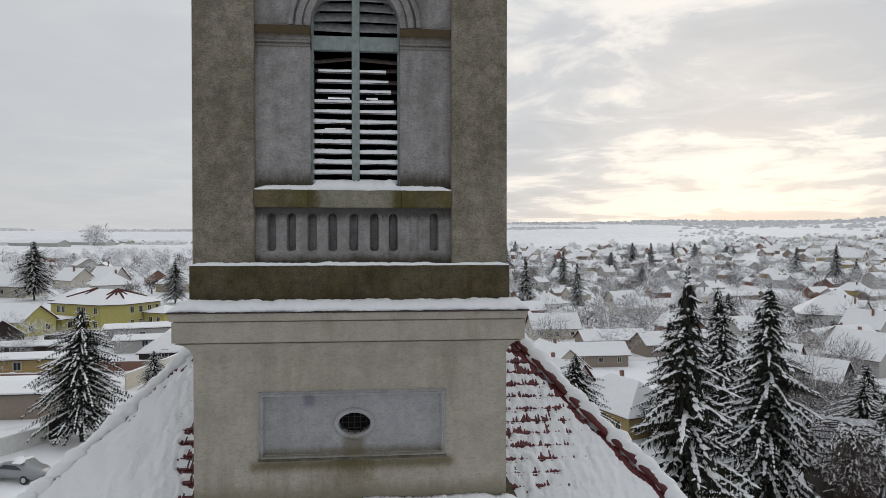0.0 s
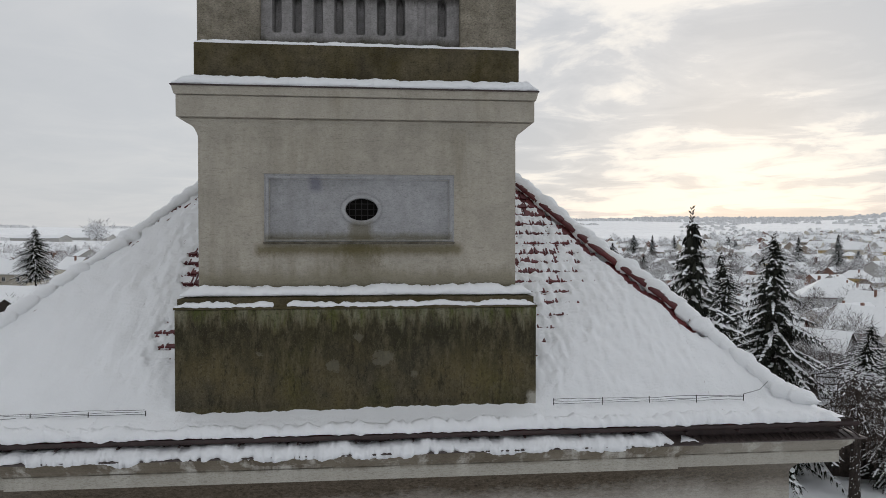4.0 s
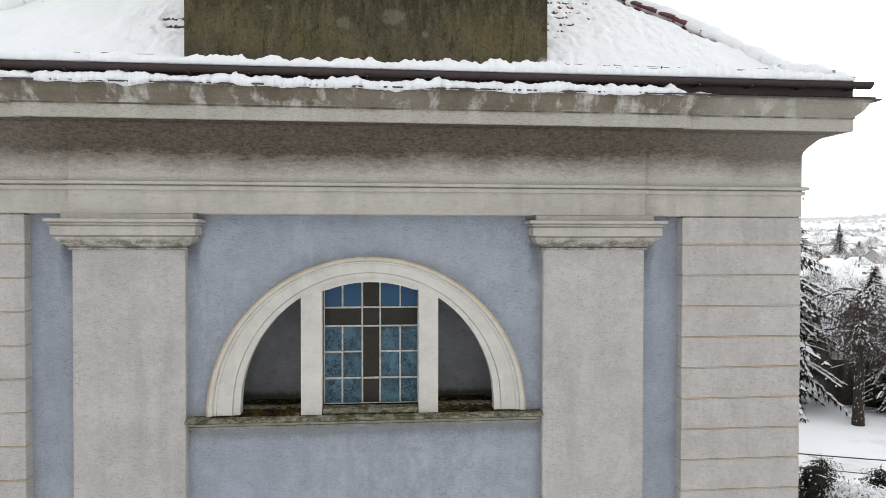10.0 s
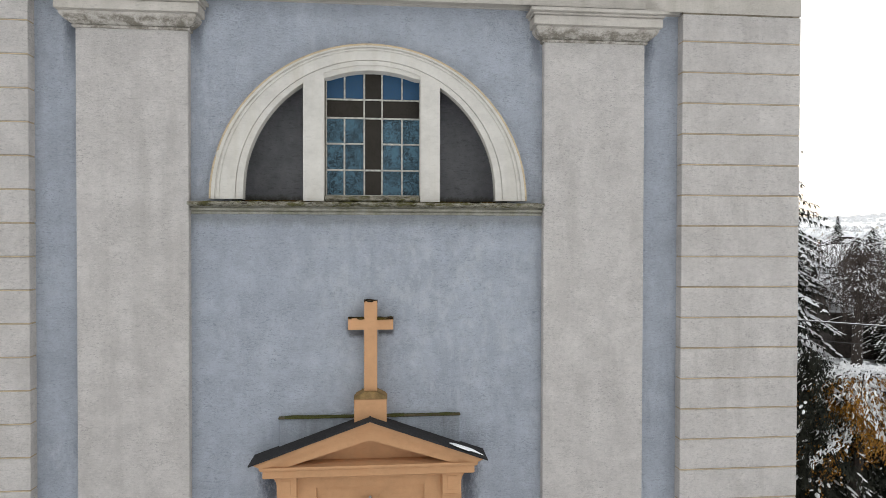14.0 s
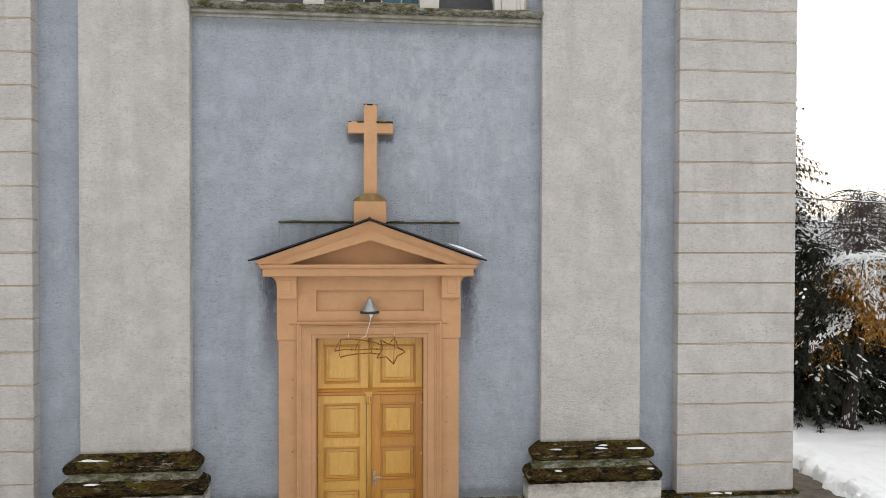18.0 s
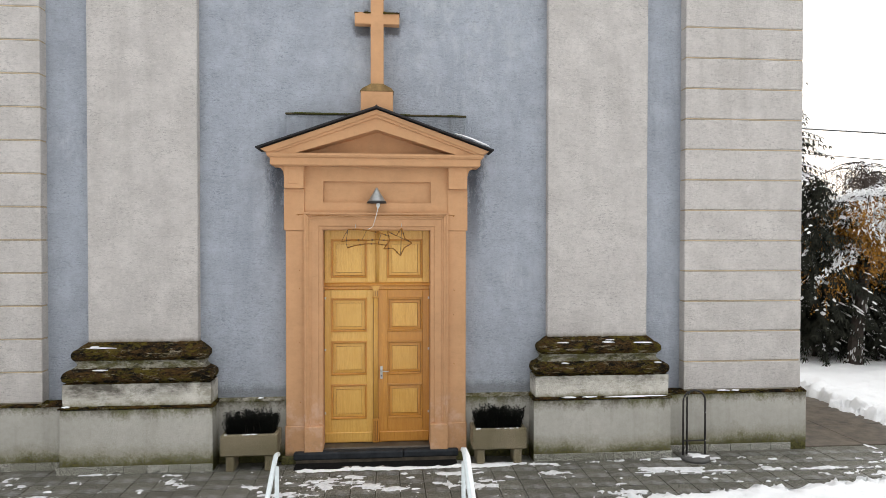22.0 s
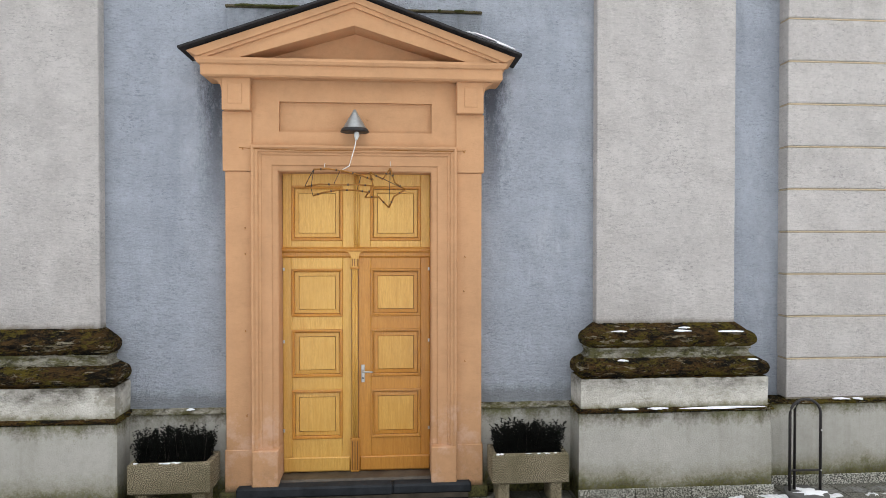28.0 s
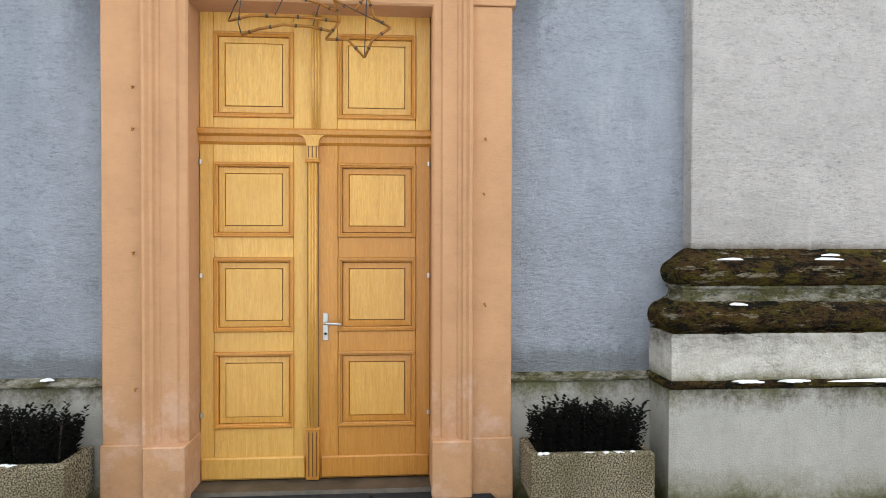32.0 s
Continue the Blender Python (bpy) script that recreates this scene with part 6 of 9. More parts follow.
shut = thing("louvre_shutter", "weathered grey-green wooden louvres with snow on the slats", "shutter")
sy = yw + 0.10
for x0 in (LX0, LX1 - 0.035):
    part("side_post", boxes((x0, x0 + 0.035, sy, sy + 0.08, LZ, 21.3)), SHUTTER, shut)
part("mullion", boxes((LC - 0.055, LC + 0.055, sy - 0.03, sy + 0.07, LZ, 21.4), bev=0.008), SHUTTER, shut)
part("cross_rail", boxes((LX0, LX1, sy - 0.02, sy + 0.07, 20.46, 20.665), bev=0.008), SHUTTER, shut)
rng = random.Random(8)
for side in (0, 1):
    a, b = ((LX0 + 0.03, LC - 0.05), (LC + 0.05, LX1 - 0.03))[side]
    for i in range(19):
        z = 18.56 + 0.146 * i
        if 20.40 < z < 20.62:
            continue
        tilt = rng.uniform(-0.012, 0.012) if z < 19.9 or z > 20.4 else rng.uniform(-0.05, 0.05)
        deep = z > 20.7
        o = 0.045 if z < 20.66 else 0.115
        if deep and abs(a if side == 0 else b) > 0 and z > SPZ:
            h = math.sqrt(max(LR ** 2 - (z - SPZ) ** 2, 0.01))
            a2, b2 = max(a, LC - h), min(b, LC + h)
        else:
            a2, b2 = a, b
        if b2 - a2 < 0.1:
            continue
        bm = bmesh.new()
        v = [bm.verts.new(p) for p in ((a2, sy + 0.0, z - 0.02 + tilt), (b2, sy, z - 0.02 - tilt), (b2, sy + 0.11, z + o - tilt), (a2, sy + 0.11, z + o + tilt))]
        w = [bm.verts.new(p.co + Vector((0, 0, 0.022))) for p in v]
        for f in ((3, 2, 1, 0), (4, 5, 6, 7), (0, 1, 5, 4), (1, 2, 6, 5), (2, 3, 7, 6), (3, 0, 4, 7)):
            bm.faces.new([(v + w)[k] for k in f])
        sl = part("slat", bm, SLAT if z < 20.66 else LOUVRE, shut, "dark weathered slat" if z < 20.66 else "broad grey slat")
        if z < 20.25:
            xa = a2 + (0.12 * max(0, (z - 19.6)) if side == 0 else 0)
            xb = b2 - (0.25 * max(0, (z - 19.5)) if side else 0)
            part("slat_snow", snow_strip(xa, xb, sy + 0.07, sy - 0.012, z + 0.006, 0.05 - 0.022 * max(0, z - 19), 50 + i + side * 30, 0.0, 0.04, 0, 0.35, False), SNOW, sl, "snow ledge", True)
part("latch_snow", snow_patch(LC, sy - 0.03, 0.05, 0.05, 18.47, 0.14, 77), SNOW, shut, "small heap of snow", True)

# snow lying on the tower's ledges
tsn = thing("ledge_snow", "strips of snow lying on the tower ledges", "snow", kind="stuff")
part("snow_strip", snow_strip(TX - 2.45, TX + 2.45, TY, TY - 0.26, 16.79, 0.13, 3, 0.01, lump=0.35), SNOW, tsn, "", True)
part("snow_strip", snow_strip(TX - 2.21, TX + 2.21, SY, TY - 0.035, 17.40, 0.032, 5, 0.004, lump=0.7), SNOW, tsn, "", True)
part("snow_strip", snow_strip(-1.33, 1.41, yw, SY - 0.02, 18.455, 0.06, 6, 0.004, lump=0.5), SNOW, tsn, "", True)
part("snow_strip", snow_strip(-0.59, 0.69, yw + 0.1, SY - 0.035, 18.46, 0.13, 7, 0.004, lump=0.4), SNOW, tsn, "", True)
part("snow_strip", snow_strip(TX - 2.38, TX + 2.38, TY, -0.06, 13.985, 0.11, 9, 0.004, lump=0.5), SNOW, tsn, "", True)
part("snow_strip", snow_strip(TX - 2.43, TX + 2.43, -0.08, -0.145, 13.835, 0.055, 10, 0.004, gaps=0.62), SNOW, tsn, "", True)
part("snow_strip", snow_strip(-6.6, 4.15, -0.42, -0.80, 12.055, 0.10, 12, 0.085, 0.02, 0.0, 0.8), SNOW, tsn, "", True)
part("snow_strip", snow_strip(4.25, 4.5, -0.50, -0.72, 12.05, 0.05, 14, 0.02), SNOW, tsn, "", True)


# ---- ground: one sheet that rises to far fields ----
def lift(x, y):
    """Height of the land: level round the church, rising to low hills far behind it."""
    r = math.hypot(x, y)
    az = math.degrees(math.atan2(x, y))
    if r < 160:
        return GZ - 0.03
    side = 1 / (1 + math.exp(-(az + 2) / 5.0)) if abs(az) < 100 else 0.4
    t = min((r - 160) / 2600, 1.0)
    h = (60 + 36 * side) * t ** 1.2
    h += (6 + 10 * side) * t * noise.noise(Vector((x / 420, y / 420, 0.3))) + 10 * side * max(t - 0.6, 0) * noise.noise(Vector((x / 900, y / 700, 4)))
    return GZ - 0.03 + h


def ground_mat():
    m = Mat("snow_fields", 0.85)
    c = m.mix(m.ramp(m.noise(0.02, 5), 0.35, 0.65), (0.80, 0.815, 0.84), (0.87, 0.885, 0.90))
    c = m.mix(m.ramp(m.noise(0.09, 7, 0.7), 0.54, 0.68, 0, 0.5), c, (0.32, 0.30, 0.28))
    m.color(c).bump(m.math("ADD", m.noise(0.8, 5), m.math("MULTIPLY", m.noise(9, 4), 0.25)), 0.5, 0.12)
    return m.m


radii = [0.0] + [6 * 1.135 ** k for k in range(54)]
NAZ = 120
verts = [(0, 0, GZ - 0.03)] + [(r * math.sin(2 * math.pi * k / NAZ), r * math.cos(2 * math.pi * k / NAZ), lift(r * math.sin(2 * math.pi * k / NAZ), r * math.cos(2 * math.pi * k / NAZ))) for r in radii[1:] for k in range(NAZ)]
faces = [(0, 1 + (k + 1) % NAZ, 1 + k) for k in range(NAZ)]
for i in range(len(radii) - 2):
    for k in range(NAZ):
        a, b = 1 + i * NAZ + k, 1 + i * NAZ + (k + 1) % NAZ
        faces.append((a, b, b + NAZ, a + NAZ))
tagged(part("ground", (verts, faces), ground_mat(), None, "", True), "snow-covered ground rising to distant white fields", "ground", kind="structure")


# ---- trees ----
def needle_mat():
    m = Mat("dark_needles", 0.8)
    m.color(m.mix(m.island(), (0.011, 0.013, 0.010), (0.034, 0.035, 0.026)))
    return m.m


NEEDLE, BARK = needle_mat(), plain("bark", (0.045, 0.037, 0.032), 0.9, 0, 0.4, 0.6, 9)
FROST = plain("frosted_twigs", (0.36, 0.355, 0.355), 0.9, 0, 0.35, 0, 3)
TWIG = plain("dark_twigs", (0.085, 0.072, 0.066), 0.9, 0, 0.4, 0, 3)


def sliver(V, F, p, d, up, L, w, droop):
    """One needle spray: a thin kite, bent downward at its tip."""
    s = d.cross(up).normalized() * w
    b = len(V)
    mid = p + d * L * 0.45
    tip = p + d * L + Vector((0, 0, -droop * L))
    V += [tuple(p), tuple(mid + s), tuple(tip), tuple(mid - s), tuple(mid + Vector((0, 0, w * 0.7)))]
    F += [(b, b + 1, b + 4), (b + 1, b + 2, b + 4), (b + 2, b + 3, b + 4), (b + 3, b, b + 4)]


def pad(V, F, p, d, L, w, h):
    """A pillow of snow on a bough: low, six-sided."""
    b = len(V)
    s = Vector((-d.y, d.x, 0)).normalized() * w
    t = Vector((0, 0, h))
    V += [tuple(p - d * L), tuple(p - d * L * 0.4 + s), tuple(p + d * L * 0.5 + s * 0.8), tuple(p + d * L), tuple(p + d * L * 0.5 - s * 0.8), tuple(p - d * L * 0.4 - s), tuple(p - d * L * 0.35 + t), tuple(p + d * L * 0.35 + t * 0.9)]
    F += [(b, b + 1, b + 6), (b + 1, b + 2, b + 7, b + 6), (b + 2, b + 3, b + 7), (b + 3, b + 4, b + 7), (b + 4, b + 5, b + 6, b + 7), (b + 5, b, b + 6)]


def spruce(h, seed, width=0.26, snowy=1.0, low=0.10, gap=0.0, dense=1.0, taper=0.85):
    """A spruce with whorls of drooping boughs; needles and the snow on the boughs are separate meshes."""
    rg = random.Random(seed)
    t = thing("spruce", "dark spruce with snow lying on its drooping boughs", "tree", "spruces")
    part("trunk", rod(bmesh.new(), [(0, 0, -0.3), (0.03 * h * 0.1, 0, h * 0.3), (0, 0, h * 0.97)], [h * 0.016, h * 0.011, 0.02], 7), BARK, t)
    V, F, SV, SF = [], [], [], []
    z = h * low
    while z < h * 0.985:
        k = 1 - z / h
        R = width * h * (k ** taper) * min(1.0, 0.62 + 1.6 * (z / h - low)) * rg.uniform(0.8, 1.15) + 0.12
        nb = max(int((4 + 5 * k) * dense), 4)
        a0 = rg.uniform(0, 6.3)
        for i in range(nb):
            if rg.random() < gap:
                continue
            a = a0 + 6.283 * i / nb + rg.uniform(-0.35, 0.35)
            L = R * rg.choice((rg.uniform(0.35, 0.8), rg.uniform(0.8, 1.2), rg.uniform(0.9, 1.45)))
            sag = rg.uniform(0.38, 0.85)
            d = Vector((math.cos(a), math.sin(a), 0))
            zb = z + h * rg.uniform(-0.022, 0.022) * (0.3 + k)
            rise = rg.uniform(0.05, 0.3) * (1 - k) + rg.uniform(-0.08, 0.1)
            n = max(int(L / (0.017 * h + 0.05)), 4)
            for j in range(n + 1):
                u = j / n
                p = Vector((0, 0, zb)) + d * L * u + Vector((0, 0, L * (rise * u - sag * u * u + 0.30 * sag * u ** 3)))
                slope = (d + Vector((0, 0, rise - 1.0 * u + 0.5 * u * u))).normalized()
                w = (0.024 * h * (0.55 + 0.6 * (1 - u)) + 0.04) * min(1.0, 0.34 + 2.6 * k)
                if u > 0.1:
                    for sgn in (-1, 1):
                        side = Vector((-d.y, d.x, 0)) * sgn
                        for q in range(5):
                            dd = (slope * rg.uniform(0.2, 0.7) + side * rg.uniform(0.5, 1.0) + Vector((0, 0, rg.uniform(-0.35, 0.0)))).normalized()
                            sliver(V, F, p, dd, Vector((0, 0, 1)), w * rg.uniform(0.8, 1.8), w * 0.085, rg.uniform(0.15, 0.6))
                        sliver(V, F, p, (side * 0.25 + slope * 0.2 + Vector((0, 0, -0.8))).normalized(), d, w * rg.uniform(0.9, 1.8), w * 0.14, 0.2)
                    if u > 0.2 and rg.random() < 1.0 * snowy:
                        pad(SV, SF, p + Vector((0, 0, w * 0.05)), slope, L / n * rg.uniform(0.55, 0.85), w * rg.uniform(0.22, 0.42), w * rg.uniform(0.2, 0.4))
                    if rg.random() < 0.6 * snowy:
                        pw = w * rg.uniform(0.14, 0.46)
                        pad(SV, SF, p + Vector((0, 0, w * 0.06)) + Vector((-d.y, d.x, 0)) * rg.uniform(-0.5, 0.5) * w, slope, L / n * rg.uniform(0.6, 1.1), pw, pw * rg.uniform(0.4, 0.75))
                        if rg.random() < 0.6:
                            side = Vector((-d.y, d.x, 0)) * rg.choice((-1, 1))
                            pad(SV, SF, p + side * w * 0.8 - Vector((0, 0, w * 0.12)), (side + slope * 0.6).normalized(), w * 0.5, w * 0.22, w * 0.2)
            sliver(V, F, p, slope, Vector((0, 0, 1)), w * 1.6, w * 0.25, 0.3)
        # hanging dead twigs and shade needles round the trunk
        for i in range(int(26 * dense * (0.3 + k))):
            a, rr = rg.uniform(0, 6.283), R * rg.uniform(0.1, 0.62)
            c = Vector((math.cos(a) * rr, math.sin(a) * rr, z - rr * 0.3 + h * rg.uniform(-0.03, 0.02)))
            sliver(V, F, c, Vector((rg.uniform(-0.5, 0.5), rg.uniform(-0.5, 0.5), -0.8)).normalized(), Vector((math.cos(a), math.sin(a), 0.1)), h * rg.uniform(0.03, 0.06), h * 0.007, 0.1)
        z += h * rg.uniform(0.026, 0.050) * (0.75 + 0.7 * k)
    for i in range(14):
        a = 2.4 * i
        sliver(V, F, Vector((0, 0, h * (0.95 + 0.004 * i))), Vector((math.cos(a) * 0.5, math.sin(a) * 0.5, 0.7)).normalized(), Vector((math.sin(a), -math.cos(a), 0.2)), h * 0.018, h * 0.003, 0.1)
    tagged(part("crown", (V, F), NEEDLE, t, "dark green needles"), kind="stuff")
    tagged(part("snow_cover", (SV, SF), SNOW, t, "snow on the boughs"), kind="stuff")
    return t


def frost_tree(h, seed, spread=0.5, mat=None, depth=5, snow=True, trunk=0.2):
    """A bare tree or shrub whose twigs are furred with snow."""
    rg = random.Random(seed)
    t = thing("bare_tree", "bare branching tree with snow-furred twigs", "tree", "bare trees")
    bm = bmesh.new()
    V, F = [], []

    def grow(p, d, L, r, lev):
        q = p + d * L
        mid = p + d * L * 0.5 + Vector((rg.uniform(-1, 1), rg.uniform(-1, 1), 0)) * L * 0.06
        if lev < 3:
            rod(bm, [p, mid, q], [r, r * 0.8, r * 0.65], 5)
        else:
            s = d.orthogonal().normalized() * max(r * 0.8, 0.022 + h * 0.0016)
            s2 = d.cross(s)
            b = len(V)
            V.extend([tuple(p + s), tuple(p - s * 0.5 + s2), tuple(p - s * 0.5 - s2), tuple(q + s * 0.5), tuple(q)])
            F.extend([(b, b + 1, b + 4, b + 3), (b + 1, b + 2, b + 4), (b + 2, b, b + 3, b + 4)])
        if lev >= depth:
            return
        for i in range(rg.choice((2, 3, 3)) if lev else 4):
            nd = (d + Vector((rg.uniform(-1, 1), rg.uniform(-1, 1), rg.uniform(-0.35, 0.75))) * (0.55 + spread * 0.6)).normalized()
            grow(p + d * L * rg.uniform(0.55, 1.0), nd, L * rg.uniform(0.55, 0.8), r * 0.62, lev + 1)

    grow(Vector((0, 0, -0.1)), Vector((rg.uniform(-0.1, 0.1), 0, 1)), h * trunk, h * 0.02, 0)
    part("trunk", bm, BARK, t)
    tagged(part("twig_mass", (V, F), mat or FROST, t, "snow-furred twigs"), kind="stuff")
    return t


def put(ob, x, y, s=1.0, rz=0.0, z=None):
    ob.matrix_basis = pose(x, y, lift(x, y) if z is None else z, 0, 0, rz) @ Matrix.Diagonal((s, s, s, 1))
    return ob


def again(ob, x, y, s=1.0, rz=0.0, label=""):
    c = copy_thing(ob, pose(x, y, lift(x, y), 0, 0, rz))
    c.scale = (s, s, s * (0.95 + 0.1 * ((x * 7.3 + y * 3.1) % 1)))
    if label:
        c["label"] = label
    return c


sp1 = put(spruce(14.0, 1, 0.31, 0.9, 0.05, 0.15, 1.7, 0.75), 28.8, 41.8, 0.84)
sp2 = put(spruce(16.3, 2, 0.27, 0.95, 0.04, 0.18, 1.7, 0.95), 16.0, 22.4, 1.0)
sp3 = put(spruce(15.0, 3, 0.32, 0.9, 0.04, 0.14, 1.8, 0.75), 24.7, 29.0, 1.0)
sp4 = put(spruce(12.0, 4, 0.40, 0.72, 0.18, 0.20, 2.9, 0.60), -26.4, 50.0, 0.98, 40)
again(sp3, 30.6, 46.0, 0.86, 90), again(sp1, 35.5, 47.5, 0.82, 310), again(sp3, 25.4, 44.5, 0.74, 150), again(sp4, 14.6, 37.0, 0.80, 250)
again(sp4, 34.0, 32.6, 0.67, 20), again(sp4, 37.5, 36.5, 0.66, 130), again(sp4, 14.2, 58.0, 0.72, 80)
again(sp4, -101.5, 186, 1.42, 30), again(sp4, -58.5, 176, 1.0, 10), again(sp4, -26.4, 67.8, 0.42, 90), again(sp4, -24.0, 66.0, 0.36, 10)
rng = random.Random(21)
for i in range(22):
    az, r = radians(rng.uniform(2, 40)), rng.uniform(110, 480)
    again(rng.choice((sp1, sp3, sp4)), r * math.sin(az), r * math.cos(az), rng.uniform(0.55, 1.0), rng.uniform(0, 360))
for i in range(8):
    az, r = radians(rng.uniform(-40, -10)), rng.uniform(150, 420)
    again(rng.choice((sp1, sp3, sp4)), r * math.sin(az), r * math.cos(az), rng.uniform(0.4, 0.7), rng.uniform(0, 360))

# bare trees and shrubs
ft = [put(frost_tree(7.0, 5, 0.6, None, 6), 19.2, 52.0), put(frost_tree(9.0, 6, 0.5, None, 6), 60.0, 92.0, 1.1), put(frost_tree(4.0, 7, 0.9, None, 6, True, 0.12), 16.5, 47.5)]
fd = [put(frost_tree(8.0, 9, 0.55, TWIG, 6), 73.0, 96.0, 1.2)]
again(fd[0], 18.3, 49.0, 0.75, 40), again(ft[0], 15.4, 66.0, 0.8, 60), again(fd[0], -75, 205, 1.3, 0, "bare reddish-brown tree behind the houses")
rng = random.Random(33)
for i in range(60):
    az, r = radians(rng.uniform(5, 43)), 58 + 150 * rng.random()
    again(rng.choice(ft + ft + fd), r * math.sin(az), r * math.cos(az), rng.uniform(0.35, 0.85), rng.uniform(0, 360))
for i in range(24):
    az, r = radians(rng.uniform(-46, -9)), 130 + 190 * rng.random()
    again(rng.choice(ft + ft + fd), r * math.sin(az), r * math.cos(az), rng.uniform(0.3, 0.75), rng.uniform(0, 360))


again(ft[1], -352, 800, 3.6, 0)
# woods along the far ridges: a closed belt on the skyline, a spur, open copses on the slope
rng = random.Random(61)
V, F = [], []
for i in range(5200):
    az_d = rng.uniform(-48, 52)
    az, u = radians(az_d), rng.random()
    if az_d < -8:
        r = rng.uniform(2300, 2500) if u < 0.5 else rng.uniform(880, 960)
        gap = -0.05
    elif 9 < az_d < 19 and u < 0.25:
        r, gap = rng.uniform(1420, 1640) + 22 * abs(az_d - 13), -0.3
    elif az_d > 26 and u < 0.35:
        r, gap = rng.uniform(1000, 2100), 0.0
    else:
        r, gap = rng.uniform(2250, 2740), -0.42 if az_d > 22 else -0.18
    if noise.noise(Vector((az_d / 4.0, r / 500, 0))) < gap:
        continue
    x, y = r * math.sin(az), r * math.cos(az)
    z, w, h, b = lift(x, y), rng.uniform(6, 12) * r / 2000, rng.uniform(3, 9) * r / 2200, len(V)
    V += [(x - w, y, z - 1), (x + w, y, z - 1), (x, y - w, z - 1), (x - w * 0.6, y, z + h * 0.7), (x + w * 0.7, y, z + h * 0.6), (x, y - w * 0.5, z + h)]
    F += [(b, b + 2, b + 5, b + 3), (b + 2, b + 1, b + 4, b + 5), (b + 1, b, b + 3, b + 4), (b + 3, b + 5, b + 4)]
# paled well beyond their frost: distance haze is put into the colour
tagged(part("far_woods", (V, F), plain("hazed_winter_wood", (0.70, 0.705, 0.715), 0.95, 0, 0.15, 0, 0.05)), "grey winter woods along the far ridges, paled for haze", "woods", kind="stuff")

# ---- town ----
ROOF_SNOW = snow_mat("roof_snow_far", (0.87, 0.885, 0.90))
WALLS = [plain("wall_" + n, c, 0.9, 0, 0.12, 0.2, 4) for n, c in (("cream", (0.56, 0.52, 0.44)), ("grey", (0.46, 0.45, 0.43)), ("brown", (0.30, 0.25, 0.21)), ("white", (0.66, 0.66, 0.64)), ("ochre", (0.40, 0.30, 0.14)), ("brick", (0.24, 0.14, 0.11)))]
YELLOW = plain("yellow_wall", (0.46, 0.415, 0.155), 0.9, 0, 0.1, 0.2, 4)
WIN = plain("dark_window_glass", (0.03, 0.035, 0.04), 0.2, 0, 0.3, 0)
FRAMEW = plain("white_window_frame", (0.62, 0.62, 0.60), 0.6, 0, 0.05, 0)
BROWNROOF = plain("brown_tiles", (0.10, 0.035, 0.03), 0.8, 0, 0.3, 0.3, 8)
TIMBER = plain("dark_timber", (0.055, 0.045, 0.04), 0.85, 0, 0.35, 0.3, 5)


def window(par, x, y, z, w, h, axis="y", sgn=-1):
    """A window with a frame and a pane, proud of the wall; axis: the way it faces."""
    d = 0.05 * sgn
    def b(u0, u1, d0, d1, v0, v1):
        lo, hi = sorted((d0, d1))
        return (x + u0, x + u1, y + lo, y + hi, z + v0, z + v1) if axis == "y" else (x + lo, x + hi, y + u0, y + u1, z + v0, z + v1)
    wn_ = part("window", boxes(b(-w / 2, w / 2, -d * 0.5, d, -h / 2, h / 2)), FRAMEW, par, "white framed window")
    part("pane", boxes(b(-w / 2 + 0.09, -0.03, 0, d * 1.15, -h / 2 + 0.09, h / 2 - 0.09), b(0.03, w / 2 - 0.09, 0, d * 1.15, -h / 2 + 0.09, h / 2 - 0.09)), WIN, wn_)


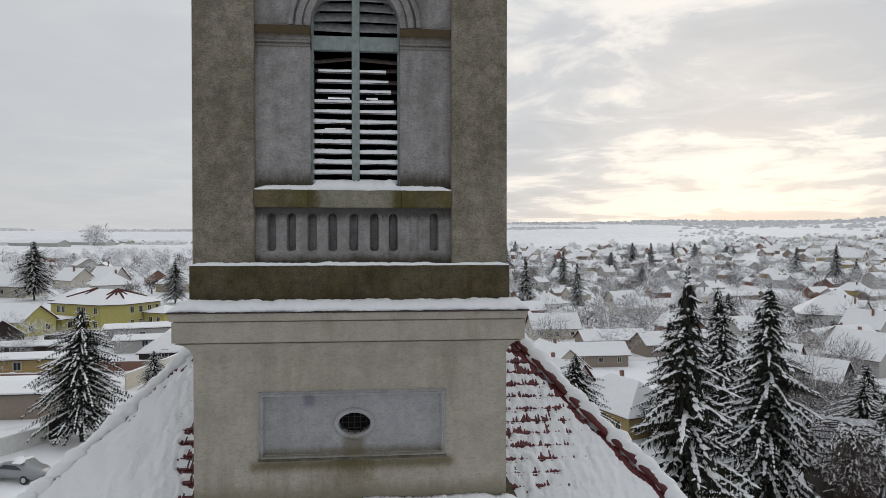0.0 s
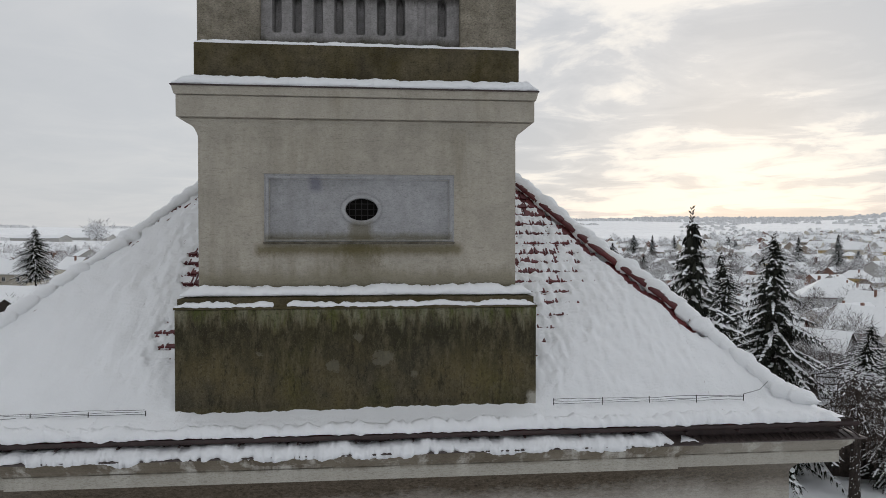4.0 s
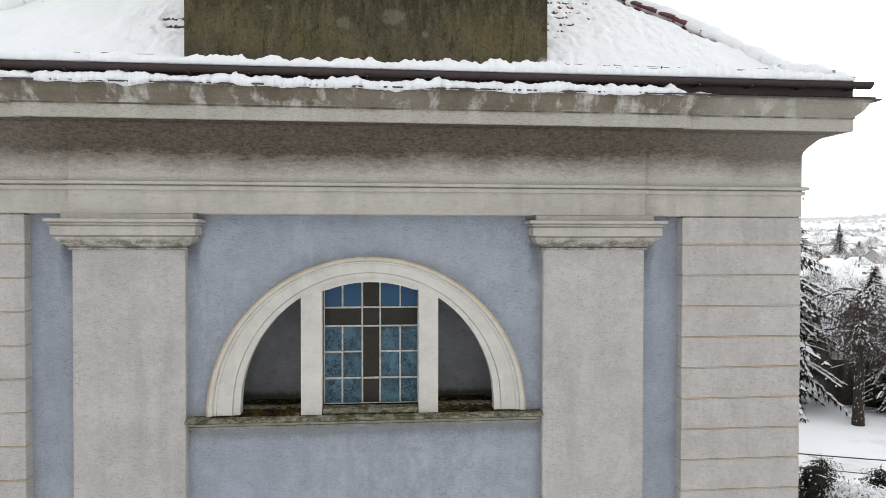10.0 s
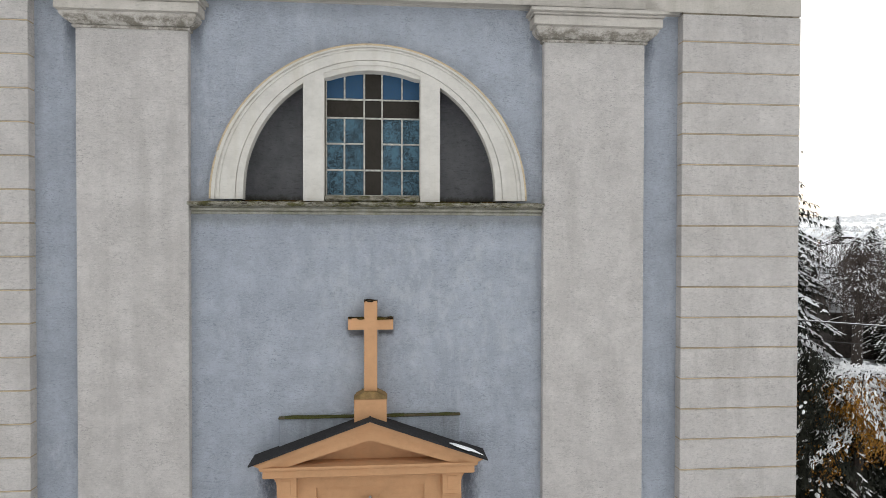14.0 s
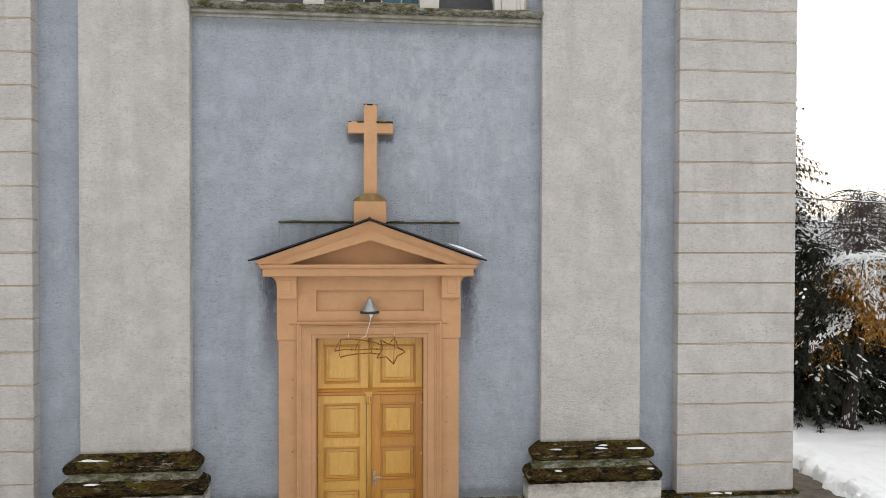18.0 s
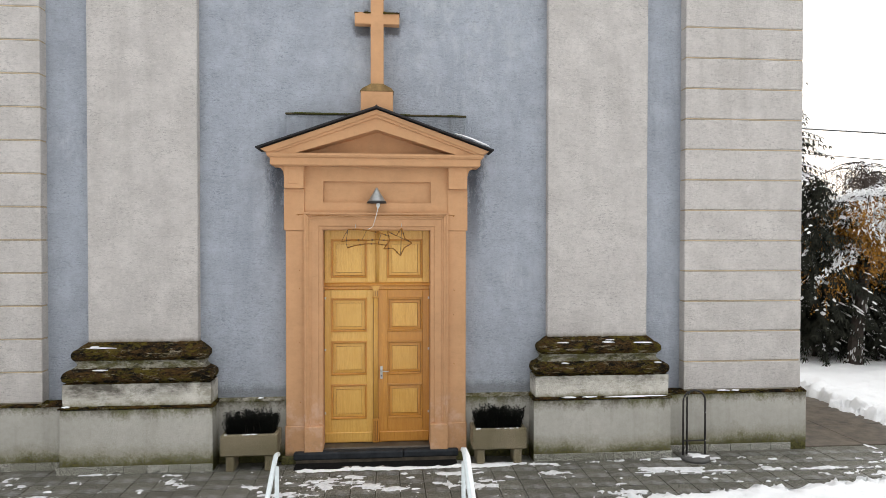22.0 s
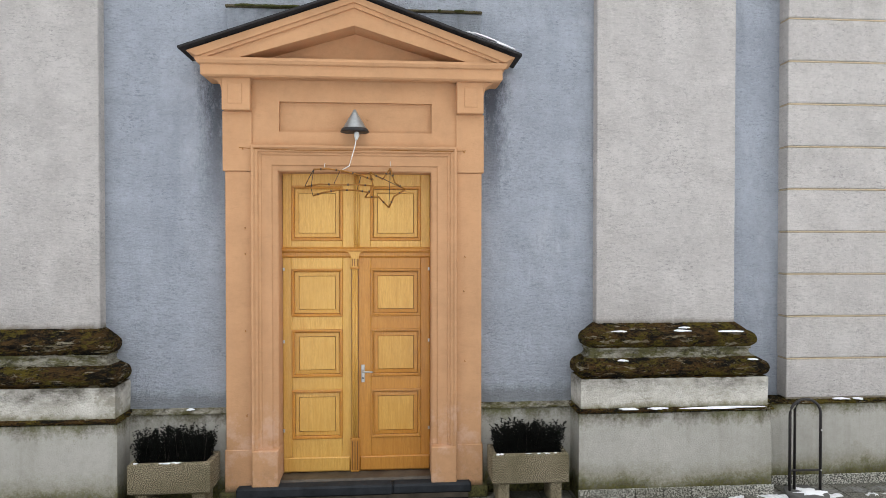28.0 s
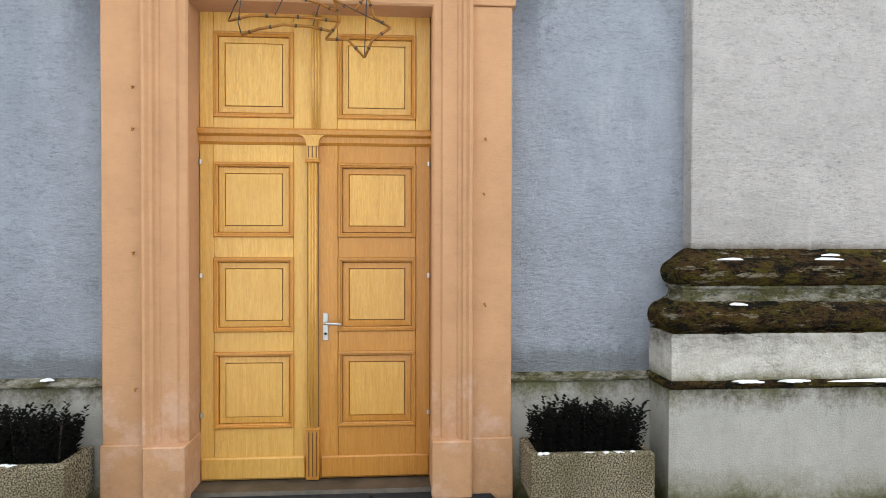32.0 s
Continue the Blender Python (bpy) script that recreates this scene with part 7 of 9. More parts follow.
def house(label, w, l, hw, hr, wall, hip=0.0, chim=True, wins=3, roofmat=None, eave=0.45, category="house", storeys=1):
    """A house: walls, gabled or hipped snowy roof with overhang, chimney, windows on the sides that face the church."""
    t = thing("house", label, category, "town houses")
    bm = bmesh.new()
    X, Y = w / 2, l / 2
    vs = [bm.verts.new(p) for p in ((-X, -Y, -0.6), (X, -Y, -0.6), (X, Y, -0.6), (-X, Y, -0.6), (-X, -Y, hw), (X, -Y, hw), (X, Y, hw), (-X, Y, hw))]
    for f in ((0, 1, 5, 4), (1, 2, 6, 5), (2, 3, 7, 6), (3, 0, 4, 7)):
        bm.faces.new([vs[k] for k in f])
    if hip == 0:
        for y, a, b in ((-Y, 4, 5), (Y, 6, 7)):
            p = bm.verts.new((0, y, hr))
            bm.faces.new((vs[a], vs[b], p))
    part("wall", bm, wall, t)
    e = eave
    s = (hr - hw) / X
    ze = hw - e * s
    def shell(off, th):
        b2 = bmesh.new()
        r0, r1 = (-Y - e + hip, Y + e - hip)
        P = [(-X - e, -Y - e, ze + off), (X + e, -Y - e, ze + off), (X + e, Y + e, ze + off), (-X - e, Y + e, ze + off), (0, r0, hr + off), (0, r1, hr + off)]
        top = [b2.verts.new((x, y, z + th)) for x, y, z in P]
        bot = [b2.verts.new(p) for p in P]
        for f in ((0, 1, 4), (1, 2, 5, 4), (2, 3, 5), (3, 0, 4, 5)):
            if hip == 0 and len(f) == 3:
                continue
            b2.faces.new([top[k] for k in f])
            b2.faces.new([bot[k] for k in f][::-1])
        loop = (0, 1, 2, 3) if hip else (0, 4, 1, 2, 5, 3)
        for i in range(len(loop)):
            a, c = loop[i], loop[(i + 1) % len(loop)]
            b2.faces.new((bot[a], bot[c], top[c], top[a]))
        return b2
    rf = part("roof", shell(0.02, 0.10), roofmat or BROWNROOF, t, "tiled roof edge")
    part("roof_snow", shell(0.125, 0.16), ROOF_SNOW, rf, "thick snow on the roof")
    if chim:
        part("chimney", boxes((X * 0.25, X * 0.25 + 0.5, Y * 0.3, Y * 0.3 + 0.5, hw, hr + 0.7), bev=0.03), WALLS[5], t)
    for st in range(storeys):
        z = 1.5 + 2.7 * st
        for i in range(wins):
            u = -X + w * (i + 0.5) / wins
            window(t, u, -Y, z, 1.0, 1.2)
        m = max(int(l / 3.5), 1) if wins > 1 else 1
        for i in range(m):
            v = -Y + l * (i + 0.5) / m
            window(t, -X, v, z, 1.0, 1.2, "x", -1)
    return t


protos = [
    house("low cream house with a snowy gabled roof", 8, 13, 3.0, 6.4, WALLS[0]),
    house("grey rendered house with a steep snowy roof", 8.5, 10, 3.4, 7.6, WALLS[1], 0, True, 2),
    house("white house with a snowy hipped roof", 10, 11, 3.2, 6.4, WALLS[3], 4.5),
    house("long brown outbuilding under snow", 6, 16, 2.6, 4.6, WALLS[2], 0, False, 2),
    house("ochre house with a snowy hipped roof", 9, 12, 3.2, 6.6, WALLS[4], 3.5),
    house("two-storey grey house with a snowy roof", 9, 10, 5.4, 8.4, WALLS[1], 0, True, 3, None, 0.4, "house", 2),
    house("brick barn with a snowy roof", 7, 12, 3.0, 5.6, WALLS[5], 0, False, 1),
]
homes = [(0, 31.5, 106, 92), (3, 29.5, 80, 92), (2, 118, 146, 12), (1, 48.5, 66, 40), (4, 23.6, 50.5, 20), (3, 76, 93, 118), (6, 75, 118, 100), (0, 60, 140, 95), (2, 42, 150, 30), (4, 28, 126, 80), (5, 30, 160, 10), (3, 38, 93.5, 95), (1, 18.4, 56, 35), (0, 22.5, 72, 10), (3, 46, 88, 100), (6, 55, 104, 15)]
for p, (k, x, y, rz) in enumerate(homes):
    if p < 7:
        used = [h for h in homes[:p] if h[0] == k]
        if not used:
            put(protos[k], x, y, 0.68, rz)
            continue
    again(protos[k], x, y, 0.68 if k != 3 or y > 90 else 0.74, rz)
for k, x, y, rz in ((5, 30, 160, 10),):
    put(protos[k], x, y, 0.75, rz)
rng = random.Random(52)
placed = [(x, y) for _, x, y, _ in homes] + [(-54, 125), (-62, 132), (-44, 136), (-75, 116), (-36, 96), (-87, 203), (-97, 226), (-104, 238), (-88, 246), (-114, 199), (-70, 214), (-62, 238), (-101, 186), (-58, 176), (-66, 120), (-48, 128), (-60, 140), (23, 45), (26, 34), (17, 34), (34, 31), (48, 55)]


def settle(n, az0, az1, r0, r1, p=1.0, s0=0.85, s1=1.1, clear=11.0):
    k = 0
    for _ in range(n * 8):
        az, r = radians(rng.uniform(az0, az1)), r0 + (r1 - r0) * rng.random() ** p
        x, y = r * math.sin(az), r * math.cos(az)
        if any((x - a) ** 2 + (y - b) ** 2 < clear ** 2 for a, b in placed):
            continue
        placed.append((x, y))
        street = 25 + 40 * noise.noise(Vector((x / 160, y / 160, 2)))
        again(rng.choice(protos), x, y, rng.uniform(s0, s1), street + rng.choice((0, 90, 90, 180, 270)) + rng.uniform(-6, 6))
        k += 1
        if k >= n:
            break


def town_edge(az):
    """Where the streets end below the open field, further up the slope to the east."""
    return 545 + 380 * min(max((math.degrees(az) - 24) / 8, 0), 1) + 25 * math.sin(az * 40)


def far_town(n):
    """Small gabled houses of the far streets, past counting: walls, dark windows and snowy roofs."""
    t = thing("far_town", "small snowy-roofed houses of the distant streets", "houses", kind="stuff")
    g = random.Random(77)
    W = [([], []) for _ in range(4)]
    snow, glass = ([], []), ([], [])
    k = 0
    while k < n:
        az, r = (radians(g.uniform(1, 42)), 400 + 560 * g.random() ** 1.2) if k < n - 30 else (radians(g.uniform(-24, -16)), g.uniform(900, 1000))
        if az > 0 and r > town_edge(az):
            continue
        x, y = r * math.sin(az), r * math.cos(az)
        if any((x - a) ** 2 + (y - b) ** 2 < 81 for a, b in placed):
            continue
        placed.append((x, y))
        k += 1
        w, l, hw, hr = g.uniform(2.4, 3.4), g.uniform(3.0, 5.0), g.uniform(2.0, 2.8), g.uniform(4.2, 5.6)
        m = pose(x, y, lift(x, y), 0, 0, 25 + 40 * noise.noise(Vector((x / 160, y / 160, 2))) + g.choice((0, 90)) + g.uniform(-6, 6))

        def add(buf, pts, fs):
            b = len(buf[0])
            buf[0].extend(tuple(m @ Vector(p)) for p in pts)
            buf[1].extend(tuple(b + q for q in f) for f in fs)
        add(g.choice(W), [(-w, -l, -1), (w, -l, -1), (w, l, -1), (-w, l, -1), (-w, -l, hw), (w, -l, hw), (w, l, hw), (-w, l, hw), (0, -l, hr), (0, l, hr)],
            [(0, 1, 5, 8, 4), (1, 2, 6, 5), (2, 3, 7, 9, 6), (3, 0, 4, 7)])
        e, th = 0.35, 0.22
        ze = hw - e * (hr - hw) / w
        P = [(-w - e, -l - e, ze), (0, -l - e, hr), (w + e, -l - e, ze), (-w - e, l + e, ze), (0, l + e, hr), (w + e, l + e, ze)]
        add(snow, [(a, b, c + 0.03) for a, b, c in P] + [(a, b, c + th) for a, b, c in P],
            [(6, 7, 10, 9), (7, 8, 11, 10), (0, 3, 4, 1), (1, 4, 5, 2), (0, 1, 7, 6), (1, 2, 8, 7), (3, 9, 10, 4), (4, 10, 11, 5), (0, 6, 9, 3), (2, 5, 11, 8)])
        for u in (-0.45, 0.45):
            add(glass, [(u * w - 0.4, -l - 0.03, 0.9), (u * w + 0.4, -l - 0.03, 0.9), (u * w + 0.4, -l - 0.03, 1.9), (u * w - 0.4, -l - 0.03, 1.9)], [(0, 1, 2, 3)])
            add(glass, [(-w - 0.03, u * l - 0.4, 0.9), (-w - 0.03, u * l - 0.4, 1.9), (-w - 0.03, u * l + 0.4, 1.9), (-w - 0.03, u * l + 0.4, 0.9)], [(0, 1, 2, 3)])
    for buf, mt in zip(W, (WALLS[0], WALLS[1], WALLS[2], WALLS[5])):
        tagged(part("wall", buf, mt, t), kind="stuff")
    tagged(part("roof_snow", snow, ROOF_SNOW, t), kind="stuff"), tagged(part("window", glass, WIN, t), kind="stuff")


settle(16, 6, 42, 105, 175, 1.0, 0.5, 0.7)
settle(125, 2, 42, 165, 420, 0.85, 0.46, 0.64, 8)
far_town(190)
settle(16, -46, -14, 215, 330, 1.0)
settle(8, -44, -12, 330, 480, 1.0)

again(protos[2], 92.0, 114.0, 1.05, 60), again(protos[1], 66.0, 72.0, 0.75, 20)

# the yellow house with broken roofs, and its low wing
yel = thing("yellow_house", "yellow two-storey house with snowy hipped roofs", "house")
yel.matrix_basis = pose(-52.6, 120.4, GZ, 0, 0, -26.8)


def yblock(x0, x1, y0, y1, hw, hr, name="wing", wins=()):
    b = boxes((x0, x1, y0, y1, -0.5, hw))
    w_ = part(name, b, YELLOW, yel, "yellow rendered wing")
    bm = bmesh.new()
    e = 0.5
    cxm, cym = (x0 + x1) / 2, (y0 + y1) / 2
    hx, hy = max((x1 - x0) / 2 - (y1 - y0) / 2, 0), max((y1 - y0) / 2 - (x1 - x0) / 2, 0)
    for off, mt, nm in ((0.0, BROWNROOF, "roof"), (0.14, ROOF_SNOW, "roof_snow")):
        bm = bmesh.new()
        k = 0 if off == 0 else 0.12
        P = [bm.verts.new(p) for p in ((x0 - e, y0 - e, hw + off), (x1 + e, y0 - e, hw + off), (x1 + e, y1 + e, hw + off), (x0 - e, y1 + e, hw + off), (cxm - hx, cym - hy, hr + off - k), (cxm + hx, cym + hy, hr + off - k))]
        for f in (((0, 1, 5, 4), (1, 2, 5), (2, 3, 4, 5), (3, 0, 4)) if hx >= hy else ((0, 1, 4), (1, 2, 5, 4), (2, 3, 5), (3, 0, 4, 5))):
            try:
                bm.faces.new([P[q] for q in f])
            except ValueError:
                pass
        bm.faces.new((P[3], P[2], P[1], P[0]))
        bmesh.ops.remove_doubles(bm, verts=bm.verts, dist=0.001)
        part(nm, bm, mt, w_, "snowy hipped roof" if off else "brown tiled hip")
    for u, z in wins:
        window(w_, u, y0, z, 1.0, 1.4)
    for z in sorted({z for _, z in wins}):
        window(w_, x1, (y0 + y1) / 2, z, 1.2, 1.4, "x", 1)


# main block: a corner cut off towards the church, low hipped roof with bare hips
PLANY = [(-17, 0), (-3.2, 0), (0, 3.2), (0, 12), (-17, 12)]
bm = bmesh.new()
lo, hi = [bm.verts.new((x, y, -0.5)) for x, y in PLANY], [bm.verts.new((x, y, 5.1)) for x, y in PLANY]
for k in range(5):
    bm.faces.new((lo[k], lo[(k + 1) % 5], hi[(k + 1) % 5], hi[k]))
main = part("main_block", bm, YELLOW, yel, "yellow rendered two-storey block")
EAVES = [(-17.6, -0.6), (-3.0, -0.6), (0.6, 3.0), (0.6, 12.6), (-17.6, 12.6)]
R1, R2 = (-11.5, 6.2), (-5.6, 6.2)
for off, mt, nm, lb in ((0.0, BROWNROOF, "roof", "brown tiled hipped roof"), (0.14, ROOF_SNOW, "roof_snow", "snow on the hipped roof")):
    bm = bmesh.new()
    e = [bm.verts.new((x, y, 5.0 + off)) for x, y in EAVES]
    r1, r2 = bm.verts.new((*R1, 7.6 + off)), bm.verts.new((*R2, 7.6 + off))
    for f in ((e[0], e[1], r2, r1), (e[1], e[2], r2), (e[2], e[3], r2), (e[3], e[4], r1, r2), (e[4], e[0], r1), tuple(e[::-1])):
        bm.faces.new(f)
    part(nm, bm, mt, main, lb)
for (tx, ty), ends in ((R2, EAVES[1:4] + [(-1.2, 1.0), (-6, -0.6), (0.6, 6.5)]), (R1, [EAVES[0], EAVES[4], (-12, -0.6), (-17.6, 3)])):
    for ex, ey in ends:
        f = 0.62 if (ex, ey) in EAVES else 0.38
        part("bare_hip", rod(bmesh.new(), [(tx, ty, 7.75), (tx + (ex - tx) * f, ty + (ey - ty) * f, 7.75 - 2.6 * f + 0.02)], [0.30, 0.16], 5), BROWNROOF, main, "bare brown hip tiles")
for x in (-15, -13.6, -9.2, -7.8, -4.6):
    window(main, x, 0, 3.9, 1.0, 1.4), window(main, x, 0, 1.2, 1.0, 1.4)
for y in (4.6, 6.8, 9.0, 11.0):
    window(main, 0, y, 3.9, 1.0, 1.4, "x", 1), window(main, 0, y, 1.2, 1.0, 1.4, "x", 1)
yblock(-24, -16.9, 5, 15, 4.9, 7.4, "rear_block", [(-22.5, 3.6), (-20.2, 3.6)])
yblock(0.2, 5.5, 7.5, 13.5, 3.0, 4.4, "low_wing", [(2, 1.6), (4, 1.6)])
yblock(-17.5, -9.5, -3.4, -0.1, 2.3, 2.9, "porch", [(-15, 1.2), (-12, 1.2)])
put(house("long yellow gabled house under snow", 7, 24, 3.0, 5.6, YELLOW, 0, False, 2), -75.4, 121.6, 1.0, 66.5)
for k_, x, y, s_, rz in ((2, -87, 203, 1.15, 30), (1, -97, 226, 1.0, 70), (5, -104, 238, 1.0, 15), (6, -88, 246, 1.0, 25), (0, -114, 199, 1.15, 75), (4, -70, 214, 0.9, 60), (0, -62, 238, 0.9, 100), (1, -78, 262, 1.0, 40)):
    again(protos[k_], x, y, s_, rz)
for az, r, rz in ((-27.5, 860, 62), (-24.6, 900, 70)):
    put(house("long low farm shed on the far field", 16, 84, 3.5, 7.0, WALLS[1], 0, False, 1, TIMBER, 0.6, "barn"), r * math.sin(radians(az)), r * math.cos(radians(az)), 1.0, rz)

# sheds, yard walls and garages below the yellow house
for lab, x, y, w, l, hw, hr, wall, rz, hp in (("small hipped shed under deep snow", -32.0, 90.5, 7, 8, 1.7, 4.2, TIMBER, 8, 3.2), ("low flat-roofed grey garage under snow", -42.5, 109.0, 7, 12, 2.6, 3.0, WALLS[1], 106, 0), ("ochre shed with a dark open front under a flat snowy roof", -47.5, 80.6, 5, 11, 2.3, 2.6, WALLS[4], 97, 0),
                                          ("brown walled yard shed with a flat snowy roof", -42, 61.5, 8, 19, 2.5, 2.8, WALLS[2], 92, 0), ("small dark gabled shed under snow", -63.5, 102, 6, 9, 2.6, 5.0, TIMBER, 40, 0), ("long low sheds with a thin snowy roof", -55, 93, 4, 16, 2.0, 2.4, TIMBER, 95, 0), ("grey lean-to under snow", -38, 98, 4, 9, 2.0, 2.5, WALLS[1], 100, 0)):
    put(house(lab, w, l, hw, hr, wall, hp, False, 1, TIMBER, 0.35, "shed"), x, y, 1.0, rz)
for lab, wmat, h_, (xa, ya), (xb, yb) in (("low brick yard wall under snow", WALLS[5], 1.6, (-60, 73.0), (-40.5, 72.7)), ("low brick yard wall under snow", WALLS[5], 1.3, (-39.5, 81.4), (-31.2, 81.8)), ("long cream yard wall under snow", WALLS[0], 2.0, (-30.3, 69.5), (-27.6, 88.5)),
                                          ("dark board fence between the yards", TIMBER, 1.6, (-60, 88), (-40, 87)), ("dark board fence between the yards", TIMBER, 1.5, (-40, 87), (-38.5, 81.5)), ("dark board fence between the yards", TIMBER, 1.6, (-58, 106), (-48, 106.5))):
    f_ = thing("yard_fence", lab, "fence", "yard fences")
    L_ = math.hypot(xb - xa, yb - ya)
    part("panel", boxes((0, L_, -0.08, 0.08, -0.2, h_)), wmat, f_)
    part("snow_cap", snow_strip(0, L_, 0.11, -0.11, h_, 0.10, 61 + xa, 0, 0.3), SNOW, f_, "", True)
    put(f_, xa, ya, 1.0, math.degrees(math.atan2(yb - ya, xb - xa)))
wl2 = thing("garden_wall", "white garden wall with a dark metal gate", "wall", "yard walls")
part("wall", boxes((-0.15, 0.15, -14, 3.0, -0.3, 1.5), bev=0.02), WALLS[3], wl2)
part("pillar", boxes((-0.25, 0.25, 3.0, 3.5, -0.3, 2.2), (-0.25, 0.25, 5.6, 6.1, -0.3, 2.2), bev=0.02), WALLS[3], wl2)
part("gate", boxes((-0.04, 0.04, 3.5, 5.6, 0.1, 1.9)), TIMBER, wl2)
put(wl2, -31, 47, 1.0, -28)


def grove(n, az0, az1, r0, r1, seed, mat, label, h0, h1, clear=5.5, frac=1.0):
    """Bare trees and bushes filling the gardens: crowns of many fine twigs, past counting, in one mesh."""
    g = np.random.default_rng(seed)
    P, Q, W = [], [], []
    for _ in range(n):
        az, r = radians(g.uniform(az0, az1)), r0 + (r1 - r0) * g.random() ** 0.9
        x, y = r * math.sin(az), r * math.cos(az)
        if az > 0 and r > town_edge(az) + 20:
            continue
        if any((x - a) ** 2 + (y - b) ** 2 < clear ** 2 for a, b in placed) or noise.noise(Vector((x / 45, y / 45, 7))) < -0.22:
            continue
        h = g.uniform(h0, h1)
        k = int(240 * min(1.0, 190 / r) * frac) + 50
        u = g.normal(size=(k, 3))
        u /= np.linalg.norm(u, axis=1)[:, None]
        rad = g.random(k) ** 0.45
        c = np.array((x, y, lift(x, y) + h * 0.56))
        sx = h * g.uniform(0.34, 0.5)
        p = c + u * rad[:, None] * np.array((sx, sx, h * 0.44))
        d = u * 0.7 + g.normal(size=(k, 3)) * 0.5 + np.array((0, 0, 0.35))
        d /= np.linalg.norm(d, axis=1)[:, None]
        P.append(p)
        Q.append(p + d * (h * g.uniform(0.10, 0.24, k))[:, None])
        W.append(np.full(k, max(0.022, 0.00030 * r) * (h / 5) ** 0.4))
    P, Q, W = np.concatenate(P), np.concatenate(Q), np.concatenate(W)
    s = np.cross(Q - P, g.normal(size=P.shape))
    s *= (W / np.maximum(np.linalg.norm(s, axis=1), 1e-6))[:, None]
    V = np.stack([P - s, P + s, Q], 1).reshape(-1, 3)
    F = np.arange(len(V)).reshape(-1, 3)
    return tagged(part("garden_thicket", (V.tolist(), F.tolist()), mat), label, "trees", kind="stuff")


def hoar():
    m = Mat("hoar_twigs", 0.9)
    m.color(m.mix(m.ramp(m.island(), 0.25, 0.5), (0.19, 0.18, 0.175), (0.80, 0.81, 0.83)))
    return m.m


def russet():
    m = Mat("bare_brown_twigs", 0.9)
    m.color(m.mix(m.ramp(m.island(), 0.6, 0.9), (0.075, 0.058, 0.052), (0.50, 0.50, 0.51)))
    return m.m


# hoar twigs for far trees, with distance haze put into paler tones
def hazed_hoar():
    m = Mat("hazed_far_twigs", 0.9)
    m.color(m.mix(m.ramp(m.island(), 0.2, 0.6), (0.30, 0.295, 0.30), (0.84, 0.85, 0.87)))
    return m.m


HOAR, RUSSET, HAZEHOAR = hoar(), russet(), hazed_hoar()
grove(26, -34, -19, 84, 118, 9, HOAR, "snow-dusted shrubs behind the sheds", 2.0, 4.5, 3.0)
grove(26, -34, -19, 84, 118, 19, RUSSET, "brown shrubs along the yard walls", 1.5, 3.0, 2.0)
grove(14, -24.4, -23.0, 780, 830, 37, HAZEHOAR, "tall frosted trees on the far field, paled for haze", 18, 27, 2.0)
grove(200, -34, -12, 250, 520, 29, HAZEHOAR, "frosted trees between the far fields, paled for haze", 5, 9, 6.0)
grove(760, 3, 43, 62, 340, 3, HOAR, "snow-dusted bare garden trees between the houses", 2.5, 6.5, 4.6)
grove(330, 3, 43, 62, 340, 4, RUSSET, "brown bare garden trees between the houses", 2.5, 6.0, 4.6)
grove(60, 31, 43, 50, 80, 23, RUSSET, "brown thicket behind the barn", 2.5, 5.5, 3.0)
grove(30, 31, 43, 50, 80, 24, HOAR, "snow-dusted thicket behind the barn", 2.5, 5.0, 3.0)
grove(700, 2, 43, 330, 900, 5, HAZEHOAR, "distant snow-dusted trees among the roofs, paled for haze", 4, 8, 7.0)
grove(240, -47, -9, 95, 420, 6, HOAR, "snow-dusted bare garden trees between the houses", 2.5, 6.0)
grove(120, -47, -9, 130, 420, 7, RUSSET, "brown bare garden trees between the houses", 3, 7.0)

# parked car
def car():
    t = thing("car", "silver saloon car parked in the snow", "car")
    paint = plain("silver_paint", (0.30, 0.31, 0.32), 0.4, 0.2, 0.05, 0)
    prof = [(-2.2, 0.35), (-2.2, 0.75), (-1.95, 0.95), (-1.35, 1.05), (-0.75, 1.42), (0.35, 1.46), (1.05, 1.08), (1.9, 0.95), (2.2, 0.72), (2.25, 0.35)]
    bm = bmesh.new()
    prism(bm, prof[::1][::-1], -0.85, 0.85)
    bmesh.ops.recalc_face_normals(bm, faces=bm.faces)
    bmesh.ops.bevel(bm, geom=list(bm.edges), offset=0.09, segments=2, affect="EDGES")
    part("body", bm, paint, t, "", True)
    for s in (-1, 1):
        bm = prism(bmesh.new(), [(-1.15, 1.06), (0.85, 1.06), (0.32, 1.38), (-0.7, 1.36)], -0.872 if s < 0 else 0.85, -0.85 if s < 0 else 0.872)
        bmesh.ops.recalc_face_normals(bm, faces=bm.faces)
        part("side_window", bm, WIN, t)
        for x in (-1.35, 1.35):
            wh = part("wheel", rod(bmesh.new(), [(x, s * 0.72, 0.32), (x, s * 0.9, 0.32)], 0.32, 18), IRON, t, "dark tyre", True)
            part("rim", rod(bmesh.new(), [(x, s * 0.88, 0.32), (x, s * 0.91, 0.32)], 0.2, 12), STEEL, wh)
    for s in (-0.6, 0.6):
        part("headlight", boxes((2.12, 2.24, s - 0.2, s + 0.2, 0.68, 0.8), bev=0.02), WHITE, t)
    part("roof_snow", snow_patch(-0.2, 0, 0.6, 0.7, 1.45, 0.07, 5), SNOW, t, "thin snow on the roof", True)
    return t


put(car(), -26.9, 41.0, 1.0, 165)

